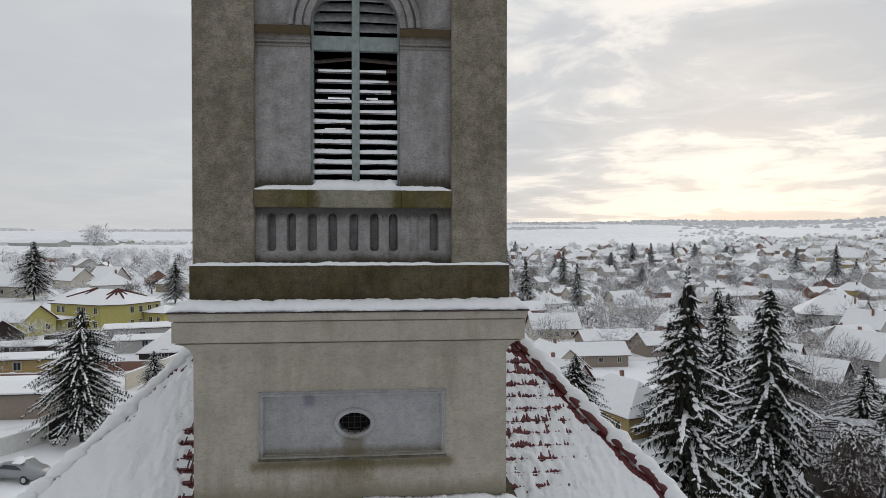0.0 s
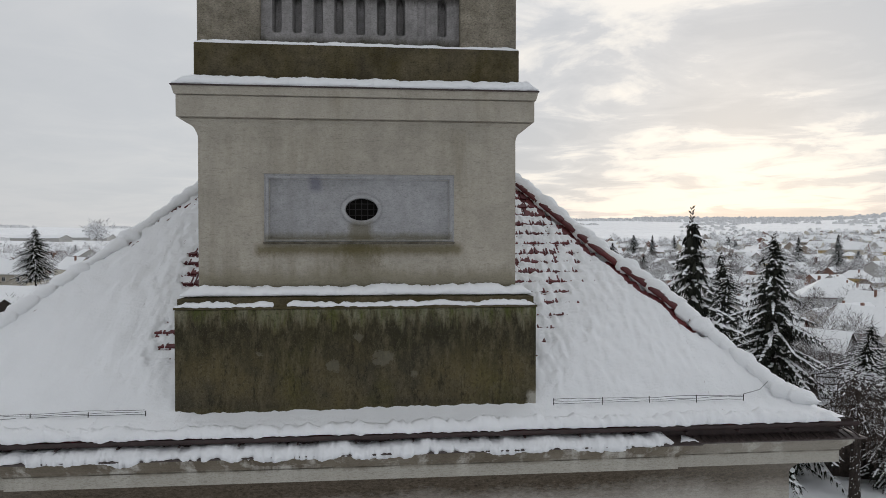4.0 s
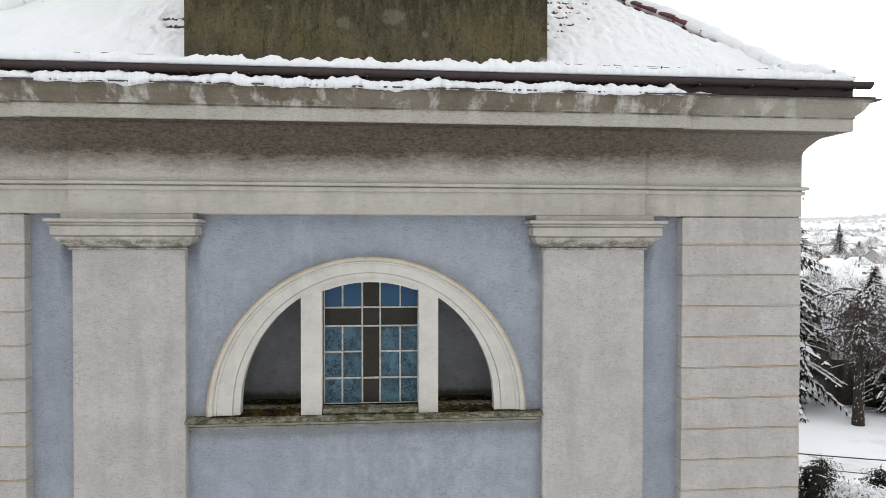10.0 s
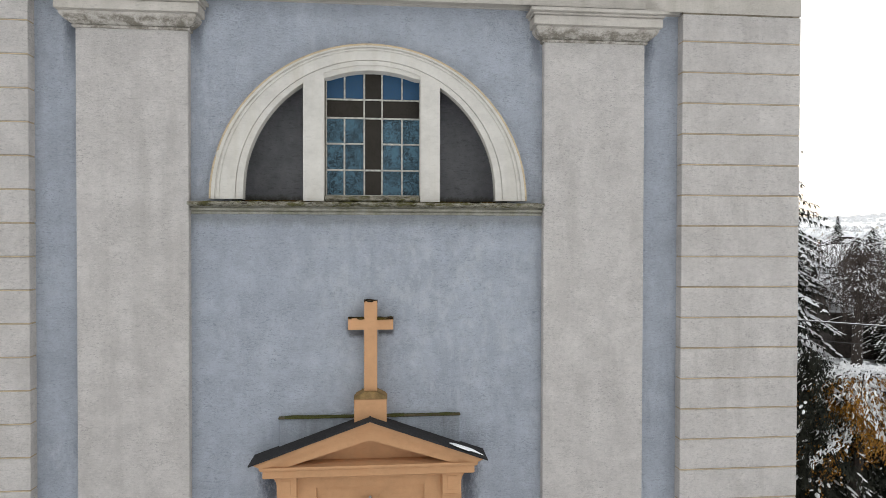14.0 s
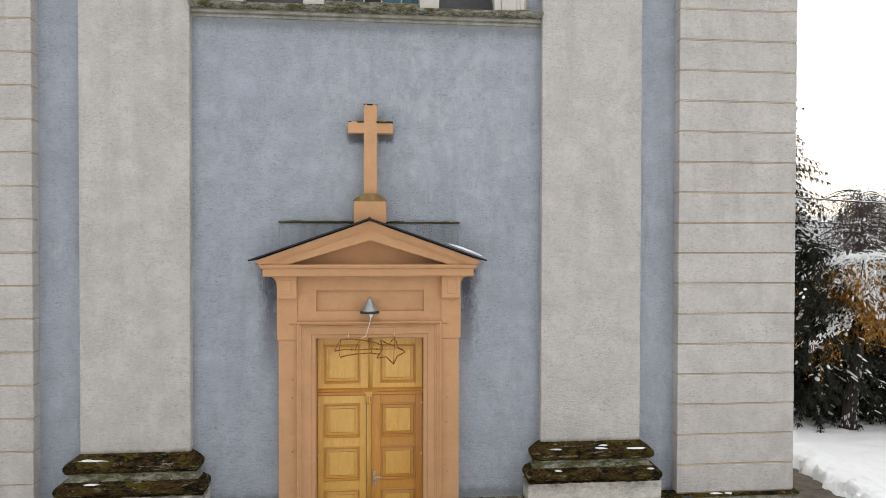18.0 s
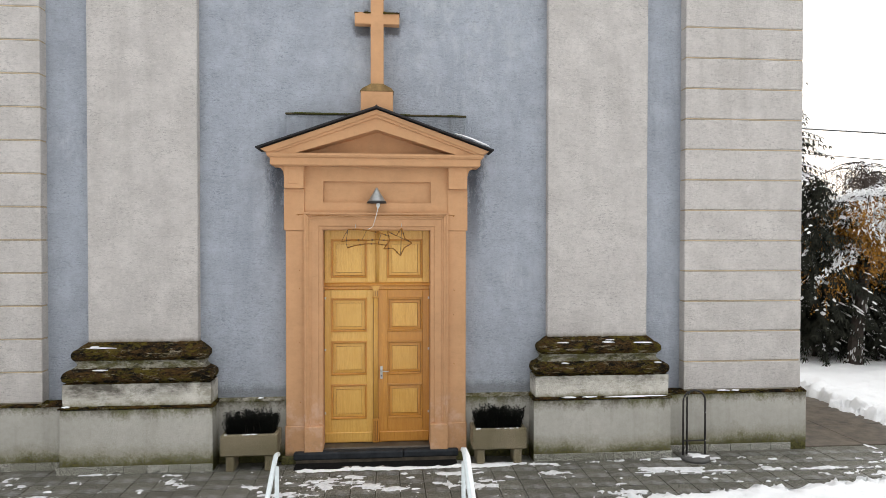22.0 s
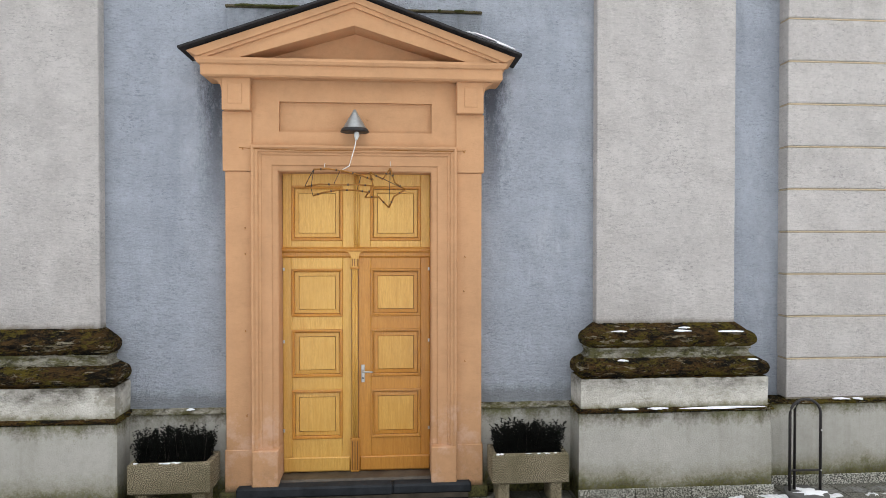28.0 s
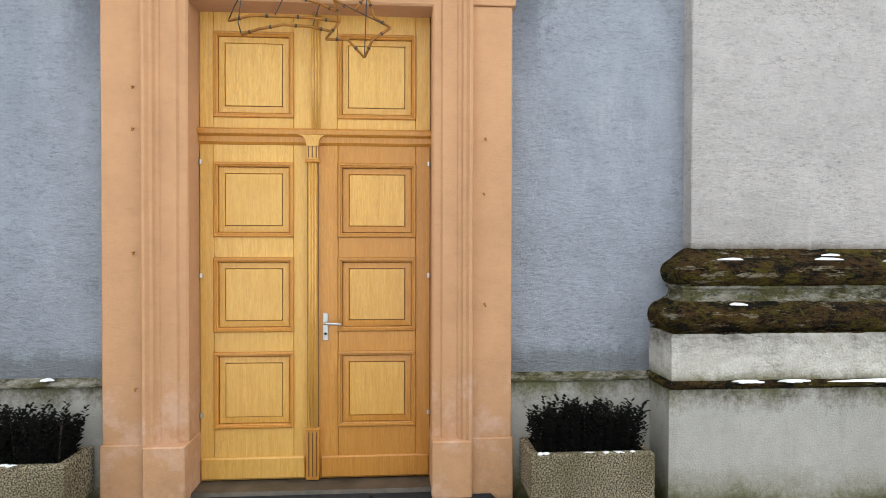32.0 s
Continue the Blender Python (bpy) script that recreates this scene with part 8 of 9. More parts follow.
# ---- forecourt ----
def pave_mat():
    m = Mat("washed_concrete_tile", 0.55)
    peb, big = m.noise(62, 3, 0.85, (1, 0.8, 1)), m.noise(27, 5, 0.85, (1, 0.8, 1))
    c = m.mix(m.ramp(peb, 0.44, 0.58), (0.040, 0.038, 0.029), (0.34, 0.33, 0.275))
    c = m.mix(m.ramp(big, 0.55, 0.64, 0, 0.75), c, (0.42, 0.41, 0.36))
    c = m.mix(m.ramp(big, 0.46, 0.38, 0, 0.7), c, (0.020, 0.019, 0.015))
    c = m.mix(m.ramp(m.chance(), 0, 1, 0.1, 0.55), c, (0.060, 0.056, 0.046))
    c = m.mix(m.ramp(m.noise(1.4, 5, 0.6), 0.5, 0.66, 0, 0.45), c, (0.050, 0.046, 0.038))
    # rime and half-melted slush
    c = m.mix(m.ramp(m.noise(2.6, 8, 0.78, (0.7, 1.4, 1)), 0.53, 0.70, 0, 0.65), c, (0.50, 0.51, 0.53))
    m.b.inputs["Specular IOR Level"].default_value = 0.3
    m.color(c).rough(m.ramp(m.noise(1.4, 5, 0.6), 0.45, 0.65, 0.75, 0.38)).bump(m.math("ADD", peb, big), 1.0, 0.014)
    return m.m


PAVE = pave_mat()
forecourt = thing("pavement", "wet washed-concrete tile pavement with patches of snow", "pavement", kind="structure")
part("bedding", boxes((-11, 8.4, -16, -0.05, GZ - 0.12, GZ - 0.012), (6.2, 8.4, -0.05, 27, GZ - 0.12, GZ - 0.012)), plain("sandy_joint", (0.055, 0.050, 0.040), 0.9, 0, 0.3, 0.3, 8), forecourt, "dark joints")
tm = None
rng = random.Random(71)
S = 0.305
for r in range(6):
    for c in range(-23, 27):
        x, y = (c + 0.5) * S, -0.33 - (r + 0.5) * S + 0.30
        if tm is None:
            ob = part("paving_tile", boxes((-S / 2 + 0.006, S / 2 - 0.006, -S / 2 + 0.006, S / 2 - 0.006, -0.03, 0.0), bev=0.004), PAVE, forecourt)
            tm = ob.data
        else:
            ob = new("paving_tile", tm)
            ob.parent = forecourt
        ob.matrix_basis = pose(x, y, GZ + rng.uniform(-0.003, 0.003), rng.uniform(-0.5, 0.5), rng.uniform(-0.5, 0.5), 0)
V, F = [], []
for r in range(6, 50):
    for c in range(-34, 27):
        x, y, b = (c + 0.5) * S, -0.03 - (r + 0.5) * S, len(V)
        z = GZ + rng.uniform(-0.003, 0.003)
        h = S / 2 - 0.004
        V += [(x - h, y - h, z), (x + h, y - h, z), (x + h, y + h, z), (x - h, y + h, z)]
        F += [(b, b + 1, b + 2, b + 3)]
tagged(part("far_tiles", (V, F), PAVE, forecourt), kind="stuff")
# brown slabs along the side of the church
SLAB = plain("brown_wet_slab", (0.090, 0.073, 0.055), 0.5, 0, 0.6, 0.5, 5)
SLAB.node_tree.nodes["Principled BSDF"].inputs["Specular IOR Level"].default_value = 0.25
for k in range(15):
    y0 = -0.02 + k * 1.02
    for x0, x1 in ((6.22, 7.28), (7.29, 8.42)):
        part("side_slab", boxes((x0, x1, y0 + 0.006, y0 + 1.014, GZ - 0.04, GZ + 0.002 + 0.004 * wob(k + x0, 1.7, 3)), bev=0.004), SLAB, forecourt)


# ---- snow lying about the forecourt ----
def bank(x0, x1, y0, y1, hmax, seed, step=0.07, edge=None):
    """A shovelled bank of snow with a lumpy ragged edge; edge(x, y) gives the way in from its rim."""
    def fz(x, y):
        d = edge(x, y) + 0.22 * noise.fractal(Vector((x * 4.4, y * 4.4, seed)), 0.45, 2.0, 6)
        lump = 1 + (0.15 + 0.4 * math.exp(-abs(d) / 0.35)) * noise.fractal(Vector((x * 3.6, y * 3.6, seed + 2)), 0.7, 2.0, 5)
        return GZ - 0.05 + (0.05 + hmax * min(d / 0.22, 1.0) ** 0.5 * lump if d > 0 else 0.0)
    V, F = grid(x0, x1, y0, y1, step, fz)
    low = GZ - 0.045
    return V, [f for f in F if max(V[k][2] for k in f) > low]


banks = thing("snow_banks", "shovelled banks and patches of trodden snow", "snow", kind="stuff")
part("side_bank", bank(7.9, 13.5, -1.3, 14, 0.20, 3, 0.05, lambda x, y: min(x - 8.40, 3.0)), SNOW, banks, "ragged shovelled bank", True)
part("front_bank", bank(1.0, 13.5, -3.6, -0.95, 0.13, 5, 0.04, lambda x, y: -1.62 - y + 0.12 * (x - 4.6) / 1.5), SNOW, banks, "ragged shovelled bank", True)
part("front_bank", bank(-11, -1.1, -3.6, -1.0, 0.07, 8, 0.05, lambda x, y: -1.78 - y), SNOW, banks, "ragged shovelled bank", True)


# out-of-view snow, added to close the yard and bounce light onto the front
for xa, xb, yb in ((1.0, 13.5, -3.55), (-11, -1.1, -3.55), (-1.12, 1.02, -3.9)):
    part("unseen_yard_snow", grid(xa, xb, -16, yb, 0.2, lambda x, y: GZ + 0.08 + 0.05 * noise.fractal(Vector((x, y, 3.3)), 0.8, 2.0, 4)), SNOW, banks, "even snow added over the unseen yard", True)


def trodden(x, y):
    """Thin ragged remains of snow: more before the door and towards the banks."""
    n = noise.fractal(Vector((x * 1.5, y * 4.2, 7.7)), 0.6, 2.0, 6) + 0.45 * noise.fractal(Vector((x * 7, y * 12, 1.7)), 0.5, 2.0, 5)
    near = 0.16 * math.exp(-((x - 0.2) / 1.1) ** 2 - ((y + 1.05) / 0.30) ** 2) + 0.22 * math.exp(-((y + 0.68) / 0.05) ** 2) * (1.2 if -0.4 < x < 1.2 else 0.1) + 0.10 * max(0, -1.15 - y)
    if 1.2 < x < 5.3:
        near += (0.55 if x > 2.5 else 0.38) * math.exp(-((y + 0.385 + 0.02 * math.sin(x * 3)) / 0.055) ** 2) + 0.42 * math.exp(-((y + 0.75) / 0.05) ** 2 - ((x - 4.0) / 0.42) ** 2)
    near += 0.07 * min(max((x - 1.5) / 3, 0), 1)
    if 3.0 < x < 7.5:
        near += 0.33 * math.exp(-((y + 0.87 + 0.02 * (x - 5)) / 0.018) ** 2)
    for px_, py_ in ((2.6, -1.15), (1.3, -1.1), (3.2, -1.2), (-1.5, -0.9), (-3.2, -0.75)):
        near += 0.22 * math.exp(-((x - px_) / 0.28) ** 2 - ((y - py_) / 0.07) ** 2)
    d = n * 0.46 + near - 0.31
    return GZ - 0.012 + (0.013 + 0.020 * min(d / 0.25, 1) ** 0.8 if d > 0 else 0)


V, F = grid(-7.0, 8.4, -1.75, -0.315, 0.026, trodden)
part("trodden_snow", (V, [f for f in F if max(V[k][2] for k in f) > GZ - 0.005]), SLUSH, banks, "ragged remains of trodden snow", True)
V, F = grid(6.3, 8.5, -0.3, 9.0, 0.03, lambda x, y: GZ - 0.004 + 0.025 * min(0.6, max(0.0, 0.55 * noise.fractal(Vector((x * 1.6, y * 1.1, 5.5)), 0.6, 2.0, 6) + 0.35 * math.exp(-((x - 7.28 + 0.1 * math.sin(y * 3)) / 0.05) ** 2) - 0.10)))
part("path_snow", (V, [f for f in F if max(V[k][2] for k in f) > GZ + 0.006]), SLUSH, banks, "ragged snow left on the side path", True)
rng = random.Random(90)
for i in range(40):
    x, y = rng.uniform(-5, 7.5), rng.uniform(-1.4, -0.6)
    part("snow_crumb", snow_patch(x, y, rng.uniform(0.015, 0.06), rng.uniform(0.012, 0.03), GZ, rng.uniform(0.01, 0.025), i, 8), SNOW, banks, "", True)

# little pats left on the mouldings
for i, (x, y, z, rx) in enumerate(((-3.62, -0.16, 1.575, 0.16), (-3.70, -0.20, 1.60, 0.07), (-3.62, -0.27, 1.30, 0.10), (2.62, -0.20, 1.575, 0.07), (3.25, -0.20, 1.575, 0.09), (3.30, -0.15, 1.60, 0.06), (3.75, -0.21, 1.565, 0.14),
                                   (2.62, -0.28, 1.30, 0.06), (3.95, -0.28, 1.295, 0.06), (2.66, -0.33, 0.835, 0.09), (2.95, -0.33, 0.835, 0.10), (3.62, -0.335, 0.835, 0.42), (-4.02, -0.31, 0.835, 0.05), (5.0, -0.10, 0.835, 0.10), (5.2, -0.10, 0.835, 0.05),
                                   (-1.6, -0.02, 0.835, 0.04))):
    part("moulding_snow", snow_patch(x, y, rx * 0.85, 0.03, z, 0.016, 200 + i, 20), SNOW, banks, "", True)
part("pediment_snow", snow_patch(1.28, -0.33, 0.22, 0.04, 4.385, 0.03, 240, 14), SNOW, banks, "", True).matrix_basis = Matrix.Translation((1.28, 0, 4.385)) @ pose(0, 0, 0, 0, 20, 0) @ Matrix.Translation((-1.28, 0, -4.385))

# ---- threshold, mat, planters, rack, rails ----
STONE = plain("dark_wet_stone", (0.070, 0.058, 0.044), 0.42, 0, 0.5, 0.5, 6)
STONE.node_tree.nodes["Principled BSDF"].inputs["Specular IOR Level"].default_value = 0.3
thr = thing("threshold", "dark wet stone threshold before the door", "doorstep", kind="structure")
part("slab", boxes((-1.05, 1.05, -0.06, 0.2, GZ, 0.132), bev=0.02), STONE, thr)
part("riser", boxes((-1.10, 1.10, -0.185, -0.05, GZ, 0.018)), STONE, thr)
part("front_edge", boxes((-1.13, 0.36, -0.205, -0.05, 0.015, 0.116), (0.364, 1.13, -0.198, -0.05, 0.015, 0.112), bev=0.018), plain("blue_grey_stone", (0.022, 0.025, 0.029), 0.75, 0, 0.4, 0.5, 7), thr, "blue-grey worn stone edge")
for sx in (-1, 1):
    part("side_block", boxes((*sorted((sx * 0.90, sx * 1.30)), -0.16, 0.2, GZ, 0.055), bev=0.01), PLINTH, thr, "pale stone block")
mat_ = thing("door_mat", "black ribbed rubber door mat edged with snow", "door mat")
RUBBER = plain("black_rubber", (0.008, 0.008, 0.008), 0.8, 0, 0.3, 0.2)
part("backing", boxes((-1.10, 1.10, -0.405, -0.187, GZ, GZ + 0.02), bev=0.004), RUBBER, mat_)
for k in range(7):
    part("rib", boxes((-1.08, 1.08, -0.40 + k * 0.03, -0.382 + k * 0.03, GZ + 0.02, GZ + 0.028)), RUBBER, mat_)
part("snow_edge", snow_strip(-1.08, 1.9, -0.365, -0.46, GZ + 0.004, 0.016, 77, 0, 0.012, 0.35, 1.5), SNOW, mat_, "ridge of snow along the mat", True)


def aggregate():
    m = Mat("exposed_aggregate", 0.8)
    n = m.noise(105, 3, 0.75)
    m.color(m.mix(m.ramp(m.noise(3, 4), 0.4, 0.65, 0, 0.5), m.mix(m.ramp(n, 0.42, 0.60), (0.022, 0.018, 0.009), (0.50, 0.425, 0.29)), (0.10, 0.085, 0.04))).bump(n, 1.0, 0.016)
    return m.m


AGG = aggregate()
LEAFD = plain("dark_evergreen_leaf", (0.0045, 0.005, 0.004), 0.95, 0, 0.5, 0, 6)

LEAFD.node_tree.nodes["Principled BSDF"].inputs["Specular IOR Level"].default_value = 0.12


def planter(x0, x1, seed):
    t = thing("planter", "rough exposed-aggregate concrete trough with a dark evergreen shrub", "planter", "planters by the door")
    y0, y1, z0, z1 = -0.40, -0.05, 0.155, 0.445
    w = 0.045
    V, F = sweep([(x0, y0), (x1, y0), (x1, y1), (x0, y1)], [(-0.03, z0), (0.0, z0 + 0.02), (0.0, z1 - 0.012), (-0.012, z1), (-w, z1), (-w, z0 + 0.1)], True)
    k_ = 6
    F += [(18, 12, 6, 0), (5, 11, 17, 23)]
    part("trough", (V, F), AGG, t)
    for x in (x0 + 0.06, x1 - 0.17):
        part("foot", boxes((x, x + 0.11, y0 + 0.03, y1 - 0.03, GZ, z0), bev=0.01), AGG, t)
    part("soil", boxes((x0 + w, x1 - w, y0 + w, y1 - w, z1 - 0.08, z1 - 0.03)), MOSSY, t)
    sh = thing("shrub", "clipped dark evergreen shrub in a concrete trough", "shrub", "planters by the door")
    rg = random.Random(seed)
    V, F = [], []
    for _ in range(260):
        px_, py_ = rg.uniform(x0 + 0.06, x1 - 0.06), rg.uniform(y0 + 0.06, y1 - 0.06)
        H = rg.uniform(0.20, 0.34) * (1 - 0.35 * abs((px_ - (x0 + x1) / 2) / (x1 - x0)) * 2 * rg.random())
        lean = Vector((rg.uniform(-0.25, 0.25) + (px_ - (x0 + x1) / 2) * 0.35, rg.uniform(-0.3, 0.2), 1)).normalized()
        for k in range(26):
            u = (k + 1) / 26
            p = Vector((px_, py_, z1 - 0.04)) + lean * H * u
            a = rg.uniform(0, 6.3)
            d = (Vector((math.cos(a), math.sin(a), rg.uniform(0.1, 0.9)))).normalized()
            sliver(V, F, p, d, Vector((0, 0, 1)), rg.uniform(0.022, 0.042), 0.010, 0.0)
    part("foliage", (V, F), LEAFD, sh, "dark evergreen leaves")
    for _ in range(14):
        px_ = rg.uniform(x0 + 0.08, x1 - 0.08)
        part("stem", rod(bmesh.new(), [(px_, -0.28, z1 - 0.05), (px_ + rg.uniform(-0.05, 0.05), -0.28 + rg.uniform(-0.05, 0.05), z1 + 0.22)], [0.007, 0.003], 4), BARK, sh)
    for k in range(6):
        part("rim_snow", snow_patch(rg.uniform(x0 + 0.05, x1 - 0.05), y0 + 0.022, rg.uniform(0.012, 0.035), 0.014, z1 - 0.003, rg.uniform(0.006, 0.014), seed + k, 10), SNOW, t, "crumb of snow on the rim", True)


planter(1.305, 2.045, 5), planter(-2.045, -1.31, 6)

rack = thing("bicycle_stand", "dark steel hoop bicycle stand on a round weighted foot", "bicycle stand")
hy = -0.36
part("foot", rod(bmesh.new(), [(4.44, -0.40, GZ), (4.44, -0.40, GZ + 0.045), (4.44, -0.40, GZ + 0.05)], [0.20, 0.20, 0.18], 24), plain("grey_rubber", (0.09, 0.088, 0.085), 0.7), rack, "grey weighted foot", True)
part("hoop", rod(bmesh.new(), [(4.29, hy, GZ + 0.04), (4.29, hy, 0.76)] + [(4.45 + 0.16 * math.cos(radians(a)), hy, 0.76 + 0.15 * math.sin(radians(a))) for a in range(170, 0, -15)] + [(4.61, hy, 0.76), (4.61, hy, GZ + 0.04)], 0.014, 8), IRON, rack, "", True)
part("inner_bar", rod(bmesh.new(), [(4.36, hy + 0.03, GZ + 0.04), (4.36, hy + 0.03, 0.80), (4.385, hy + 0.015, 0.88)], 0.013, 8), IRON, rack, "", True)
part("cross_bar", rod(bmesh.new(), [(4.29, hy, 0.20), (4.61, hy, 0.20)], 0.011, 6), IRON, rack, "", True)
for z in (0.60, 0.20):
    part("bolt", rod(bmesh.new(), [(4.61, hy - 0.02, z), (4.61, hy, z)], 0.008, 6), STEEL, rack)
part("foot_snow", snow_patch(4.47, -0.41, 0.15, 0.10, GZ + 0.045, 0.02, 300, 16), SNOW, rack, "snow on the foot", True)

for sx in (-1, 1):
    t = thing("handrail", "pale painted steel handrail rimed with snow", "handrail", "handrails")
    x = sx * 0.92 - 0.01
    part("post", rod(bmesh.new(), [(x, -2.62, GZ), (x, -2.62, 0.80)], 0.022, 10), PALEBLUE, t, "", True)
    part("rail", rod(bmesh.new(), [(x, -2.55, 0.90), (x, -2.66, 0.92), (x, -2.75, 0.885), (x, -4.2, 0.10)], 0.024, 10), PALEBLUE, t, "", True)
    part("lower_post", rod(bmesh.new(), [(x, -4.1, GZ), (x, -4.1, 0.16)], 0.022, 10), PALEBLUE, t, "", True)
    if sx > 0:
        part("rail_snow", rod(bmesh.new(), [(x + 0.02, -2.6, 0.925), (x + 0.025, -2.75, 0.90), (x + 0.025, -3.3, 0.61)], [0.014, 0.024, 0.02], 8), SNOW, t, "snow along the rail", True)

# ---- lamp, cable, wire stars, hooks ----
lamp = thing("wall_lamp", "grey cone-shaped enamel lamp with a white bulb", "wall lamp")
LXc, LYc = 0.0, -0.20
part("shade", rod(bmesh.new(), [(LXc, LYc, 3.735), (LXc, LYc, 3.70), (LXc, LYc, 3.55), (LXc, LYc, 3.525), (LXc, LYc, 3.53)], [0.012, 0.028, 0.118, 0.132, 0.10], 24), LAMP_GREY, lamp, "grey cone shade", True)
part("shade_rim", rod(bmesh.new(), [(LXc, LYc, 3.552), (LXc, LYc, 3.522)], [0.124, 0.137], 24), IRON, lamp, "dark rim", True)
part("arm", rod(bmesh.new(), [(LXc, -0.05, 3.66), (LXc, -0.14, 3.68), (LXc, LYc, 3.72)], 0.012, 6), IRON, lamp)
part("bulb", rod(bmesh.new(), [(LXc + 0.02, LYc, 3.53), (LXc + 0.02, LYc, 3.49), (LXc + 0.015, LYc, 3.45)], [0.02, 0.026, 0.012], 10), WHITE, lamp, "white bulb holder", True)
for x in (-0.11, 0.12):
    part("bolt", rod(bmesh.new(), [(x, -0.06, 3.675), (x, -0.04, 3.675)], 0.013, 8), APRICOT, lamp)
cable = thing("cable", "thin white cable hanging from the lamp to the stars", "cable")
part("wire", rod(bmesh.new(), [(LXc + 0.015, LYc, 3.46), (0.0, -0.19, 3.38), (-0.03, -0.18, 3.28), (-0.055, -0.17, 3.20), (-0.12, -0.165, 3.165)], 0.005, 6), WHITE, cable, "", True)
WIRE = plain("amber_light_tube", (0.270, 0.110, 0.014), 0.45, 0.4, 0.3, 0)


def wires(t, name, runs, r):
    for run in runs:
        pts = [(x, -0.17 - 0.03 * math.sin(7 * x + 3 * z), z - 0.022) for x, z in run]
        part(name, rod(bmesh.new(), pts, r, 6), WIRE if name == "light_tube" else IRON, t, "", True)
        if name == "light_tube":
            for p, q in zip(pts, pts[1:]):
                part("cable_tie", rod(bmesh.new(), [Vector(p).lerp(Vector(q), 0.46), Vector(p).lerp(Vector(q), 0.54)], r * 1.35, 6), IRON, t)


comet = thing("wire_star", "amber light-tube shooting star on a wire frame over the door", "star decoration")
outer = [(0.34, 3.205), (0.485, 3.0), (0.325, 2.825), (0.095, 2.92), (0.145, 3.165)]
inner = [(0.385, 3.065), (0.375, 2.935), (0.225, 2.93), (0.175, 3.035), (0.265, 3.10)]
wires(comet, "light_tube", [[outer[k], inner[k], outer[(k + 1) % 5]] for k in range(5)], 0.0085)
wires(comet, "light_tube", [[(0.175, 3.09), (0.06, 3.135), (-0.10, 3.17), (-0.25, 3.19), (-0.39, 3.185)], [(0.175, 3.035), (0.02, 3.045), (-0.15, 3.04), (-0.34, 3.045), (-0.48, 3.02)],
                            [(0.14, 2.97), (0.0, 2.99), (-0.15, 2.99), (-0.30, 2.965), (-0.40, 2.935)]], 0.0085)
wires(comet, "frame_wire", [[(-0.39, 3.185), (-0.44, 3.10), (-0.48, 3.02)], [(-0.39, 3.185), (-0.42, 3.01), (-0.40, 2.935)], [(-0.14, 3.172), (-0.20, 3.04)], [(0.06, 3.135), (0.02, 2.99)], [(0.34, 3.205), (0.325, 2.825)], [(0.145, 3.165), (0.485, 3.0)]], 0.0035)
for x, z in ((-0.29, 3.185), (0.34, 3.205)):
    part("hanger", rod(bmesh.new(), [(x, -0.10, z + 0.05), (x, -0.15, z + 0.03), (x, -0.17, z)], 0.004, 5), STEEL, comet)
for x, z in ((-1.05, 2.61), (-1.05, 2.36), (-1.05, 1.62), (-1.04, 0.80), (1.07, 2.33), (1.06, 1.99), (1.07, 1.30), (-1.07, 3.37), (1.06, 3.36)):
    tagged(part("hook", rod(bmesh.new(), [(x, -0.09, z), (x, -0.125, z - 0.003), (x + 0.006, -0.128, z - 0.016)], 0.0055, 5), WIRE), "small rusty iron hook in the door surround", "hook", "hooks")
conduit = thing("cable_thin", "thin dark cable tacked across the lintel", "cable")
part("wire", rod(bmesh.new(), [(-1.1, -0.13, 3.372), (-0.95, -0.15, 3.36), (-0.4, -0.155, 3.345), (0.2, -0.155, 3.36), (0.9, -0.15, 3.352), (1.08, -0.13, 3.365)], 0.003, 4), WIRE, conduit)

# ---- garden beside the church ----
wire2 = thing("overhead_cable", "dark overhead cable dusted with snow", "cable", "overhead cables")
def sagged(a, b, sag, n=24):
    a, b = Vector(a), Vector(b)
    return [a.lerp(b, i / n) - Vector((0, 0, sag * 4 * (i / n) * (1 - i / n))) for i in range(n + 1)]
part("line", rod(bmesh.new(), sagged((6.2, 4.7, 5.72), (34, 1.0, 5.9), 0.7), 0.014, 5), IRON, wire2)
part("line", rod(bmesh.new(), sagged((6.2, 5.2, 5.35), (34, 1.6, 5.2), 0.8), 0.010, 5), IRON, wire2)
part("line_snow", rod(bmesh.new(), [p + Vector((0, 0, 0.016)) for p in sagged((6.2, 4.7, 5.72), (34, 1.0, 5.9), 0.7)], 0.009, 4), SNOW, wire2, "snow along the cable")


def leaf_mat():
    m = Mat("yellow_birch_leaf", 0.7)
    m.color(m.mix(m.island(), (0.46, 0.22, 0.02), (0.19, 0.075, 0.012)))
    return m.m


